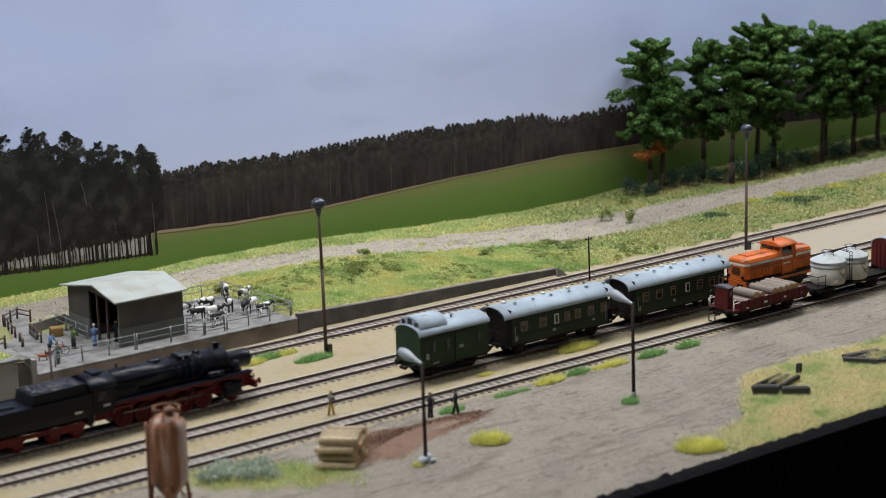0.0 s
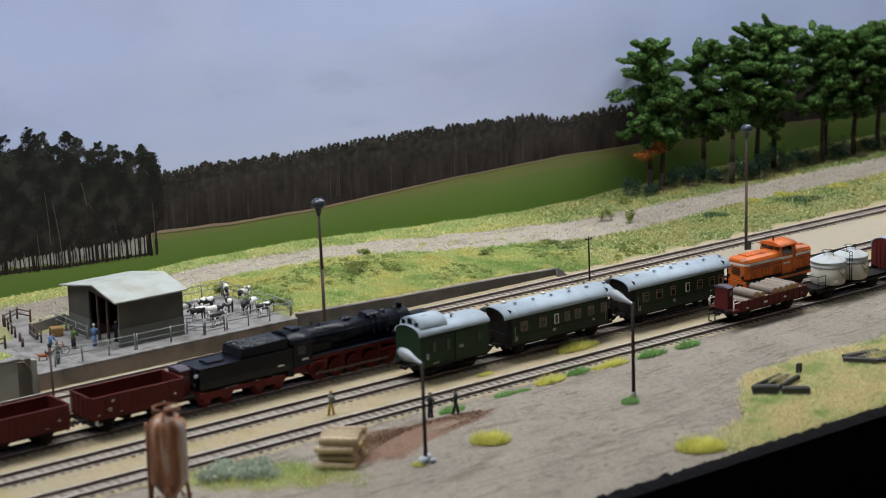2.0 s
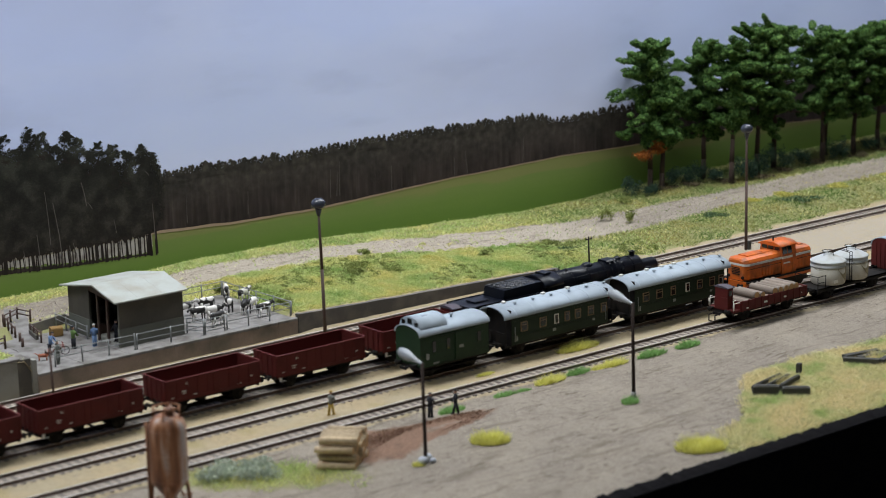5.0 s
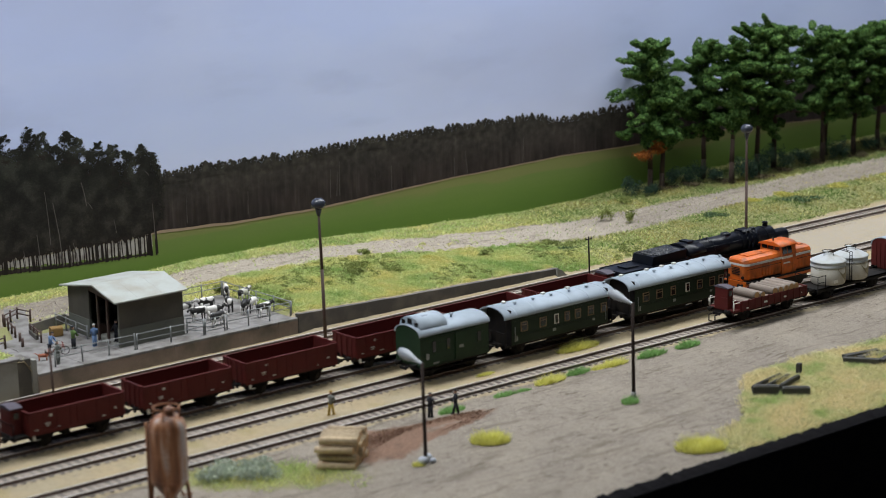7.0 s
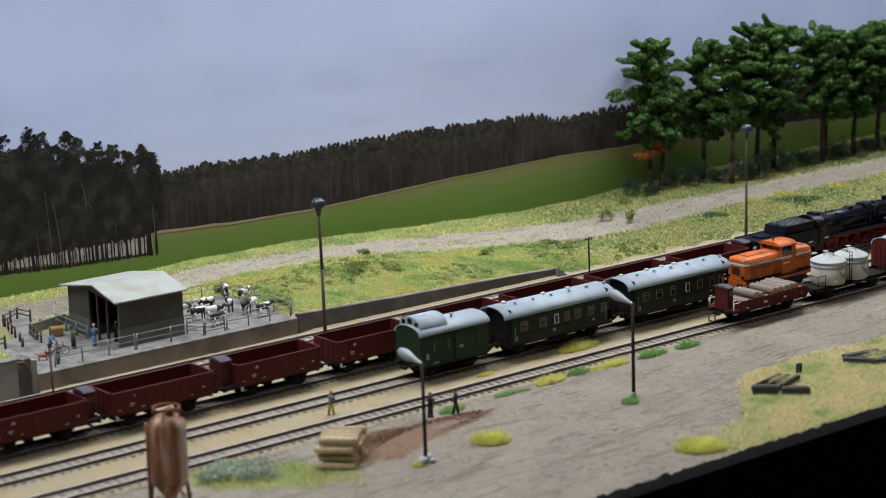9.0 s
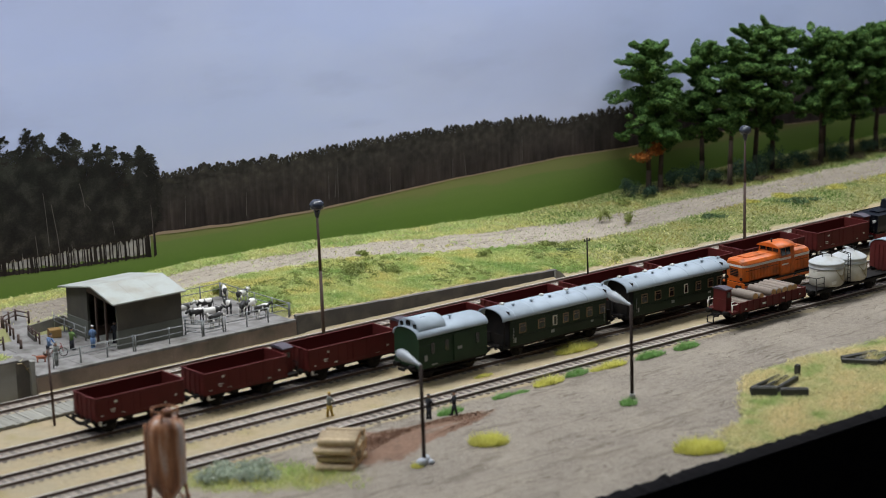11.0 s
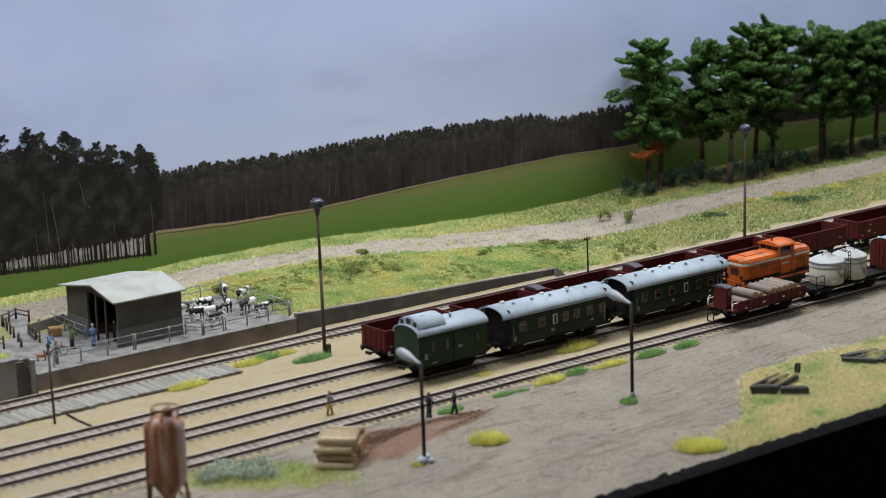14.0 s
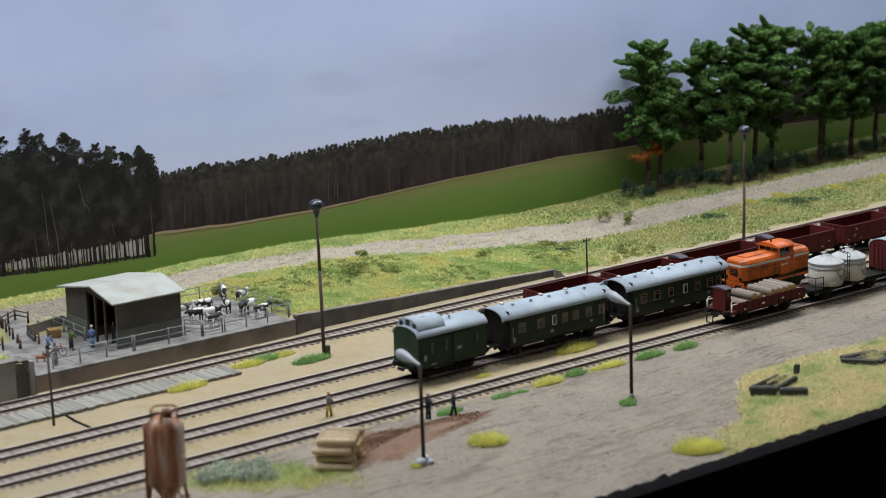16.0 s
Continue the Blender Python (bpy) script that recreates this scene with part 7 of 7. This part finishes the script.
    part("top_ring", Shape().path([(9 * math.cos(a), 9 * math.sin(a), 76.5) for a in np.linspace(0, 6.2832, 17)], 0.7), MAT["rust_dark"], body)
    part("fill_pipe", Shape().path([(-10.5, 9.5, 66), (-10.5, 9.5, -1)], 1.0, 8), MAT["rust_dark"], t)
    part("hose", Shape().path([(10, 6, 20), (18, 20, 12), (26, 26, 2), (34, 28, 0.6)], 0.7), MAT["rust_dark"], t)


build_ramp()
build_fences()
build_shed()
build_cows()
build_small_things()
build_posts()

# ---------------------------------------------------------------- vegetation
def over(x0, x1, y0, y1, n, keep):
    """Random roots on the land where keep(x, y) allows."""
    x, y = RNG.uniform(x0, x1, n), RNG.uniform(y0, y1, n)
    k = RNG.random(n) < keep(x, y)
    x, y = x[k], y[k]
    return x, y


def fast_noise(x, y, s, seed):
    r = np.random.default_rng(seed)
    out = 0
    for i in range(6):
        a, p, f = r.uniform(0, 6.28), r.uniform(0, 6.28), r.uniform(0.6, 1.8) / s
        out = out + np.sin((x * np.cos(a) + y * np.sin(a)) * f + p)
    return out / 3.0


def build_grass():
    def hill_keep(x, y):
        ok = (1 - np.interp(y - np.interp(x, [-275, -60, 84, 218, 390, 614, 855, 1500], [286, 300, 300, 256, 222, 228, 206, 190]), [-6, 8], [0, 1])
              * np.interp(np.interp(x, [-240, -49, 100, 290, 437, 683, 953, 1500], [356, 360, 352, 332, 312, 286, 280, 270]) - y, [-6, 8], [0, 1]))
        ok = np.clip(ok + 0.03, 0, 1)
        pen = (x > -325) & (x < -60) & (y < np.where(x > -165, 253, 290))
        bare = (x > 255) & (y < 139 + 7 * fast_noise(x, y, 12, 3))
        return np.where(pen | bare, 0.0, ok)
    x, y = over(-420, 1250, 134, 388, 170000, hill_keep)
    z = height_fast(x, y)
    tri = blades(np.stack([x, y, z], 1), 2.3, 1.3, 1.25)
    east = RNG.random(len(x)) < 0.9 * smooth((x - 230 - 60 * (y > 290) + 50 * fast_noise(x, y, 40, 8)) / 260)
    triangles("hill_grass", tri[~east], MAT["grass"], "thick yellow-green static grass on the hillside", "grass")
    triangles("hill_dry_grass", tri[east], MAT["straw_grass"], "dry straw-green grass on the eastern hillside", "grass")
    # foam crumbs matted into the turf
    c = RNG.uniform((-58, 136), (330, 300), (5200, 2))
    c = c[RNG.random(len(c)) < hill_keep(c[:, 0], c[:, 1])]
    cz = height_fast(c[:, 0], c[:, 1])
    reach = RNG.uniform(1.5, 4.5, len(c))
    u = RNG.normal(size=(len(c), 34, 3))
    u /= np.linalg.norm(u, axis=2)[:, :, None]
    u[:, :, 2] = np.abs(u[:, :, 2])
    lumps = np.stack([c[:, 0], c[:, 1], cz + 0.3], 1)[:, None, :] + u * np.stack([reach, reach, reach * 0.62], 1)[:, None, :]
    triangles("hill_turf", leaves(lumps.reshape(-1, 3), 0.8), MAT["grass"], "matted yellow-green turf crumbs on the hillside", "grass")
    # crumbly low growth in clumps on the hill
    c = RNG.uniform((-50, 140), (420, 300), (1100, 2))
    c = c[(fast_noise(c[:, 0], c[:, 1], 30, 5) > 0.0) & (c[:, 1] < np.interp(c[:, 0], [84, 218, 390], [292, 248, 214]))]
    pts = []
    for cx, cy in c:
        z0 = float(height_fast(np.array([cx]), np.array([cy]))[0])
        pts.append(shell(60, (cx, cy, z0 + 1.2), (RNG.uniform(3, 7), RNG.uniform(3, 7), 2.4), 0.3))
    triangles("hill_clumps", leaves(np.concatenate(pts), 0.9), MAT["bush_olive"], "olive-green crumbly growth among the grass", "grass")
    def meadow(x, y):
        lo = np.interp(x, [-30, 45, 100, 150, 200, 300, 500], [-352, -306, -256, -226, -228, -236, -240])
        return np.clip((lo - y + 6 * fast_noise(x, y, 16, 2)) / 12 + 0.5, 0, 1) * np.clip((x + 25) / 30, 0, 1)
    x, y = over(-30, 560, -361, -215, 110000, meadow)
    tri = blades(np.stack([x, y, np.zeros(len(x))], 1), 2.9, 0.8, 1.9)
    triangles("meadow_grass", tri, MAT["meadow"], "long dry straw-coloured grass at the front edge", "grass")
    def westpatch(x, y):
        a = radians(-38)
        u = ((x + 300) * math.cos(a) + (y + 168) * math.sin(a)) / 85
        v = (-(x + 300) * math.sin(a) + (y + 168) * math.cos(a)) / 34
        return np.clip((1 - np.hypot(u, v)) * 1.2 + 0.25 * fast_noise(x, y, 9, 4), 0, 0.6)
    x, y = over(-400, -200, -260, -100, 26000, westpatch)
    x, y = x[y < -130], y[y < -130]
    tri = blades(np.stack([x, y, np.zeros(len(x))], 1), 4.0, 0.9, 0.9)
    triangles("yard_grass", tri, MAT["grass"], "green grass round the tank and the log stack", "grass")


def height_fast(x, y):
    """Land height by lookup, for many points at once."""
    ix = np.clip((x + 1500) / 7.0, 0, 456).astype(int)
    iy = np.clip((y - 131.5) / 5.0, 0, 51).astype(int)
    fx, fy = np.clip((x + 1500) / 7.0 - ix, 0, 1), np.clip((y - 131.5) / 5.0 - iy, 0, 1)
    H = GRID
    ix1, iy1 = np.minimum(ix + 1, H.shape[1] - 1), np.minimum(iy + 1, H.shape[0] - 1)
    return (H[iy, ix] * (1 - fx) + H[iy, ix1] * fx) * (1 - fy) + (H[iy1, ix] * (1 - fx) + H[iy1, ix1] * fx) * fy


GX, GY = np.meshgrid(np.arange(-1500, 1701, 7.0), np.append(np.arange(131.5, 386, 5.0), BACK))
GRID = height(GX, GY)


def needles(centres, out, size):
    """Narrow needle sprigs lying roughly along the skin of a pad, whose outward way is given."""
    n = len(centres)
    out = out / np.linalg.norm(out, axis=1)[:, None] + RNG.normal(0, 0.42, (n, 3))
    u = np.cross(out, RNG.normal(size=(n, 3)))
    u /= np.linalg.norm(u, axis=1)[:, None]
    w = np.cross(out, u)
    w /= np.linalg.norm(w, axis=1)[:, None]
    s = (size * RNG.uniform(0.6, 1.4, n))[:, None]
    return np.stack([centres + u * s, centres - u * s * 0.5 + w * s * 0.5, centres - u * s * 0.5 - w * s * 0.5], 1)


def tuft(x, y, rx, ry, h, mat, label, turn=0.0, n=900):
    a = RNG.uniform(0, 6.283, n)
    r = np.sqrt(RNG.random(n))
    u, v = r * np.cos(a) * rx, r * np.sin(a) * ry
    c, s = math.cos(radians(turn)), math.sin(radians(turn))
    hh = 1.35 * h * (1.1 - 0.6 * r * r)
    tri = blades(np.stack([x + u * c - v * s, y + u * s + v * c, np.full(n, 0.0)], 1), 1.0, 0.8, 0.8)
    base = (tri[:, 0] + tri[:, 1]) / 2
    tri[:, 2] = base + (tri[:, 2] - base) * hh[:, None]
    triangles("grass_tuft", tri, MAT[mat], label, "grass tuft", kind="", group="grass tufts")


def build_tufts():
    G, Yl = "bright green grass tuft on sandy ground", "bright yellow-green grass tuft on sandy ground"
    for x, y, rx, ry, h, m in ((-96, 58, 20, 6, 5, "tuft_green"), (-122, 89, 15, 5, 4.5, "tuft_green"), (-104, 89, 13, 4.5, 4, "tuft_yellow"), (-145, 84, 18, 5, 4.5, "tuft_yellow"),
                               (-218, 62, 20, 5, 5, "tuft_yellow"), (90, -75, 24, 6, 5.5, "tuft_yellow"), (37, -131, 13, 4.5, 4.5, "tuft_green"), (5, -133, 17, 5, 5, "tuft_yellow"),
                               (78, -133, 15, 4.5, 4.5, "tuft_yellow"), (121, -134, 17, 5, 4.5, "tuft_green"), (164, -135, 15, 5, 4.5, "tuft_green"), (-48, -136, 11, 4, 3, "tuft_green"),
                               (-106, -140, 13, 4.5, 4, "tuft_green"), (12, -219, 8, 6, 4, "tuft_green"), (-206, -224, 5, 4, 3, "tuft_yellow"), (60, -132, 9, 4, 2.5, "tuft_yellow"),
                               (-30, -137, 10, 3, 2, "tuft_green"), (-20, -80, 10, 3, 2, "tuft_yellow")):
        tuft(x, y, rx, ry, h, m, G if m == "tuft_green" else Yl, 0.0, int(60 + rx * ry * 7))
    tuft(-133, -218, 15, 10, 6.5, "tuft_yellow", "large yellow-green tuft on the trodden yard", -30, 1300)
    tuft(-32, -337, 19, 12, 7.5, "tuft_yellow", "large yellow-green tuft at the front edge", -30, 1600)
    tuft(136, -264, 15, 6, 6.0, "meadow", "tuft of straw-green grass growing over the troughs", 15, 700)
    tuft(248, -271, 17, 7, 5.5, "meadow", "tuft of straw-green grass growing over old sleepers", 15, 800)
    pts = np.concatenate([shell(500, (-324 + dx, -152 + dy, 4), (11, 11, 6), 0.2) for dx, dy in ((0, 0), (10, -12), (-12, 4), (20, 2), (6, 12), (22, -20))])
    pts = np.concatenate([pts, shell(400, (-290, -150, 3), (8, 8, 5), 0.2)])
    pts = pts[pts[:, 2] > 0]
    triangles("lichen_bush", leaves(pts, 1.3), MAT["tuft_grey"], "pale grey-green lichen bush beside the track", "bush", kind="")


def bush(x, y, r, h, mat, label, n=700, z=None):
    z = float(height_fast(np.array([x]), np.array([y]))[0]) if z is None else z
    pts = [shell(n // 5, (x + RNG.uniform(-r, r) * 0.6, y + RNG.uniform(-r, r) * 0.6, z + h * RNG.uniform(0.3, 0.75)), (r * 0.5, r * 0.5, h * 0.35), 0.2) for _ in range(5)]
    pts = np.concatenate(pts)
    pts = pts[pts[:, 2] > z]
    triangles("bush", leaves(pts, 1.1), MAT[mat], label, "bush", kind="", group="bushes")


def pine(x, y, h, spread, lean, low, seed, rust=(), sprouts=()):
    """A model pine: tapered trunk, limbs, and long fluffy pads of needles along them with gaps between."""
    rnd = random.Random(seed)
    z0 = float(height_fast(np.array([float(x)]), np.array([float(y)]))[0]) - 2
    t = thing("pine_tree", x, y, z0, "tall dark green model pine with a bare trunk", "tree", "pines on the hill")
    s = Shape()
    knots = [Vector((lean * (i / 6) ** 1.4 * h + 2.5 * noise.noise(Vector((seed, i * 0.8, 0))), 2.0 * noise.noise(Vector((seed, i * 0.8, 5))), h * 0.95 * i / 6)) for i in range(7)]
    for i in range(6):
        s.rod(knots[i], knots[i + 1], 3.6 * (1 - i / 7.5), 3.6 * (1 - (i + 1) / 7.5), 9)

    def spine(f):
        f = min(max(f, 0), 0.999) * 6
        return knots[int(f)].lerp(knots[int(f) + 1], f - int(f))

    def lump(c, way, long, wide, thick, n):
        """Points over one pad, drawn out along its limb."""
        u = RNG.normal(size=(n, 3))
        u /= np.linalg.norm(u, axis=1)[:, None]
        d = Vector(way).normalized()
        e = d.cross(Vector((0, 0, 1))).normalized()
        g = e.cross(d)
        axes = np.stack([np.asarray(d), np.asarray(e), np.asarray(g)])
        size = np.array([long, wide, thick])
        depth = RNG.uniform(0.72, 1.0, n)[:, None]
        return needles(np.asarray(c) + (u * size * depth) @ axes, (u / size) @ axes, 2.0)
    for k in range(4):
        a = rnd.uniform(0, 6.28)
        s.rod((0, 0, 4), (5.5 * math.cos(a), 5.5 * math.sin(a), -0.5), 2.0, 0.8, 6)
    pts = []
    n = 21
    for i in range(n):
        f = low + (0.97 - low) * (i / (n - 1)) ** 0.8
        a = i * 2.4 + rnd.uniform(-0.6, 0.6)
        reach = spread * float(np.interp((f - low) / (1 - low), [0, 0.3, 0.65, 0.85, 1], [0.58, 0.88, 0.98, 0.76, 0.44])) * rnd.uniform(0.55, 1.15)
        p = spine(f)
        q = p + Vector((reach * math.cos(a), reach * math.sin(a), rnd.uniform(-8, 9) if f < 0.75 else rnd.uniform(-2, 10)))
        mid = p.lerp(q, 0.5) + Vector((0, 0, -2))
        s.rod(p, mid, 1.1, 0.8, 6).rod(mid, q, 0.8, 0.4, 6)
        for g in (0.22, 0.56, 0.92):
            c = p.lerp(q, g)
            for _ in range(3 if f < 0.9 else 2):
                w = rnd.uniform(0.75, 1.25) * (1.25 if g < 0.3 else 1.0)
                o = Vector((rnd.gauss(0, 3.6), rnd.gauss(0, 3.6), rnd.gauss(1.2, 3.0)))
                pts.append(lump(c + o, (q - p) + Vector((rnd.gauss(0, 9), rnd.gauss(0, 9), rnd.gauss(3, 6))), 9.6 * w, 5.0 * w, 3.6 * w, 190))
    shoots = [(rnd.uniform(0.86, 0.97), Vector((rnd.uniform(-20, 20), rnd.uniform(-10, 10), rnd.uniform(2, 9)))) for _ in range(5)]
    shoots += [(f, Vector((dx, dy, dz))) for f, dx, dy, dz in sprouts]
    for f, d in shoots:
        p = spine(f)
        s.rod(p, p + d, 0.8, 0.3, 6)
        for g in (0.35, 0.62, 0.85, 1.0):
            w = 1.0 - 0.4 * g
            pts.append(lump(p + d * g, d, 7.0 * w + 2, 5.6 * w, 5.0 * w, 190))
    for _ in range(4):
        pts.append(lump(spine(0.985) + Vector((rnd.gauss(0, 4), rnd.gauss(0, 3), rnd.uniform(-4, 3))), (1, 0.2, 0.4), 7, 5.5, 4.5, 170))
    part("trunk", s, MAT["trunk"], t, "dark brown tapered trunk with limbs")
    crown = triangles("crown", np.concatenate(pts), MAT["needles"], "dark green clumped needle pads", "", parent=t)
    tagged(crown, kind="stuff")
    for f, dx, dy, r in rust:
        p = spine(f)
        s2 = Shape().rod(p, (p.x + dx, p.y + dy, p.z + 2), 0.6, 0.3, 5)
        part("dead_limb", s2, MAT["trunk"], t)
        tri = leaves(np.concatenate([shell(160, (p.x + dx + RNG.uniform(-r, r) * 0.6, p.y + dy, p.z + 2 + RNG.uniform(-3, 3)), (r * 0.6, r * 0.5, 4.5), 0.2) for _ in range(4)]), 1.2)
        tagged(triangles("dry_foliage", tri, MAT["rust_leaf"], "rust-brown dead foliage", "", parent=t), kind="stuff")


def build_trees():
    for i, (x, y, h, spread, lean, low, rust, sprouts) in enumerate((
            (606, 352, 190, 42, 0.0, 0.38, ((0.25, -12, -4, 19), (0.28, 4, -4, 19), (0.32, 8, -4, 14)), ((0.93, -16, 4, 12), (0.90, 28, 0, 16))),
            (624, 350, 140, 26, 0.03, 0.42, (), ()), (694, 350, 171, 44, 0.02, 0.32, (), ()),
            (703, 312, 176, 34, 0.04, 0.40, ((0.50, 8, -6, 13),), ()), (752, 316, 186, 40, 0.03, 0.36, (), ((0.92, -30, 0, 24), (0.92, -40, 4, 20), (0.92, -22, -4, 18), (0.90, -46, 0, 8))),
            (796, 328, 182, 44, 0.03, 0.34, (), ((0.93, -24, 0, 28), (0.93, -16, 3, 20), (0.90, 22, 0, 12))),
            (868, 312, 176, 44, 0.0, 0.36, ((0.36, 12, -3, 9),), ()), (900, 335, 165, 42, 0.02, 0.36, (), ()), (935, 318, 166, 44, 0.03, 0.37, (), ()), (988, 322, 171, 46, 0.0, 0.38, (), ((0.9, -10, 0, 16),)),
            (1045, 326, 170, 44, 0.02, 0.38, (), ()), (1110, 322, 170, 44, 0.0, 0.40, (), ()), (1180, 330, 170, 40, 0.0, 0.40, (), ()))):
        pine(x, y, h, spread, lean, low, 20 + i, rust, sprouts)
    dark = "dark green undergrowth bush below the pines"
    for x, y, r, h in ((575, 350, 14, 18), (592, 340, 12, 14), (640, 350, 13, 20), (655, 345, 14, 16), (672, 340, 12, 22), (690, 330, 12, 14), (715, 305, 11, 26), (730, 305, 10, 18), (752, 306, 12, 24),
                       (772, 308, 14, 28), (800, 312, 14, 20), (835, 310, 12, 16), (885, 306, 13, 24), (900, 308, 12, 18), (955, 312, 12, 16), (1010, 315, 14, 20)):
        bush(x, y, r * 1.1, h * 1.35, "bush", dark, 900)
    for x, y, r, h in ((628, 352, 18, 5), (660, 338, 20, 6), (700, 322, 22, 6), (742, 304, 20, 6), (785, 300, 20, 6), (850, 304, 18, 7), (925, 304, 20, 7), (975, 308, 18, 6)):
        bush(x, y, r, h, "litter_leaf", "low brown dry undergrowth below the pines", 500)
    for x, y, r, h in ((74, 228, 16, 12), (86, 232, 12, 9), (114, 212, 13, 8), (131, 286, 9, 8), (229, 212, 11, 8), (467, 281, 9, 19), (482, 258, 11, 21), (327, 224, 12, 5), (-52, 165, 8, 8), (-45, 172, 6, 6),
                       (-60, 262, 8, 8), (545, 330, 14, 6)):
        bush(x, y, r, h, "bush_olive", "olive-green bush on the grassy hillside", 500)


def build_litter():
    """Loose grit on the yard and the road, and bark chips by the log stack."""
    n = 9000
    x, y = RNG.uniform(-420, 620, n), RNG.uniform(-360, -130, n)
    tri = leaves(np.stack([x, y, np.full(n, 0.35)], 1), 0.55)
    triangles("yard_grit", tri, MAT["grit"], "loose grey and brown grit on the yard", "gravel")
    x = RNG.uniform(-240, 1200, 9000)
    lo = np.interp(x, [-275, -60, 84, 218, 390, 614, 855, 1500], [286, 300, 300, 256, 222, 228, 206, 190])
    hi = np.interp(x, [-240, -49, 100, 290, 437, 683, 953, 1500], [356, 360, 352, 332, 312, 286, 280, 270])
    y = lo + (hi - lo) * RNG.random(9000)
    triangles("road_grit", leaves(np.stack([x, y, height_fast(x, y) + 0.3], 1), 0.6), MAT["grit"], "loose grey grit on the hill road", "gravel")
    pts = []
    for cx, cy, rx, ry, turn, n in ((-200, -172, 48, 27, 20, 6000), (-150, -158, 62, 9, 2, 2400), (-150, -180, 76, 3.5, 16, 900)):
        a, r = RNG.uniform(0, 6.283, n), np.sqrt(RNG.random(n))
        u, v = r * np.cos(a) * rx, r * np.sin(a) * ry
        c, s = math.cos(radians(turn)), math.sin(radians(turn))
        pts.append(np.stack([cx + u * c - v * s, cy + u * s + v * c, np.full(n, 1.2) + 1.6 * (1 - r)], 1))
    triangles("bark_chips", leaves(np.concatenate(pts), 0.62), MAT["chips"], "reddish-brown bark chips round the log stack", "bark chips")
    x, k = RNG.uniform(-500, 700, 9000), RNG.integers(0, 4, 9000)
    y = np.array(TRACKS)[k] + RNG.uniform(-22, 22, 9000)
    triangles("track_grit", leaves(np.stack([x, y, np.full(9000, 0.9)], 1), 0.6), MAT["grit"], "loose grit along the tracks", "gravel")


def build_hill_patches():
    for x, y, r in ((682, 186, 24), (560, 205, 16), (330, 190, 14)):
        bush(x, y, r, 3.2, "hill_dark", "low dark green growth on the hillside grass", 900)
    for x, y, r in ((690, 212, 22), (770, 205, 20), (640, 225, 14), (850, 190, 18), (180, 240, 12)):
        bush(x, y, r, 2.6, "hill_straw", "low straw-yellow growth on the hillside grass", 900)


build_grass()
build_litter()
build_hill_patches()
build_tufts()
build_trees()


# ---------------------------------------------------------------- what moves
def motions():
    for ob, s in TRAIN:
        walk(ob, [(t, mm(s + SPEED * t, 0, RAIL)) for t in (0.0, 4.0, 8.0, 12.0, 16.0)])
    for wheel, x, r in TURNING:
        turn = math.degrees(SPEED / r)
        n = int(16.0 * turn / 80) + 1
        walk(wheel, [(16.0 * i / n, mm(x, 0, r, 0, turn * 16.0 * i / n, 0)) for i in range(n + 1)])
    turn = SPEED / 8.0
    n = int(16.0 * turn / 0.5)
    for rod, x, y, z, crank, phase in RODS:
        a = [16.0 * i / n * turn + radians(phase) for i in range(n + 1)]
        walk(rod, [(16.0 * i / n, mm(x + crank * math.sin(b), y, z + crank * math.cos(b))) for i, b in enumerate(a)])


motions()
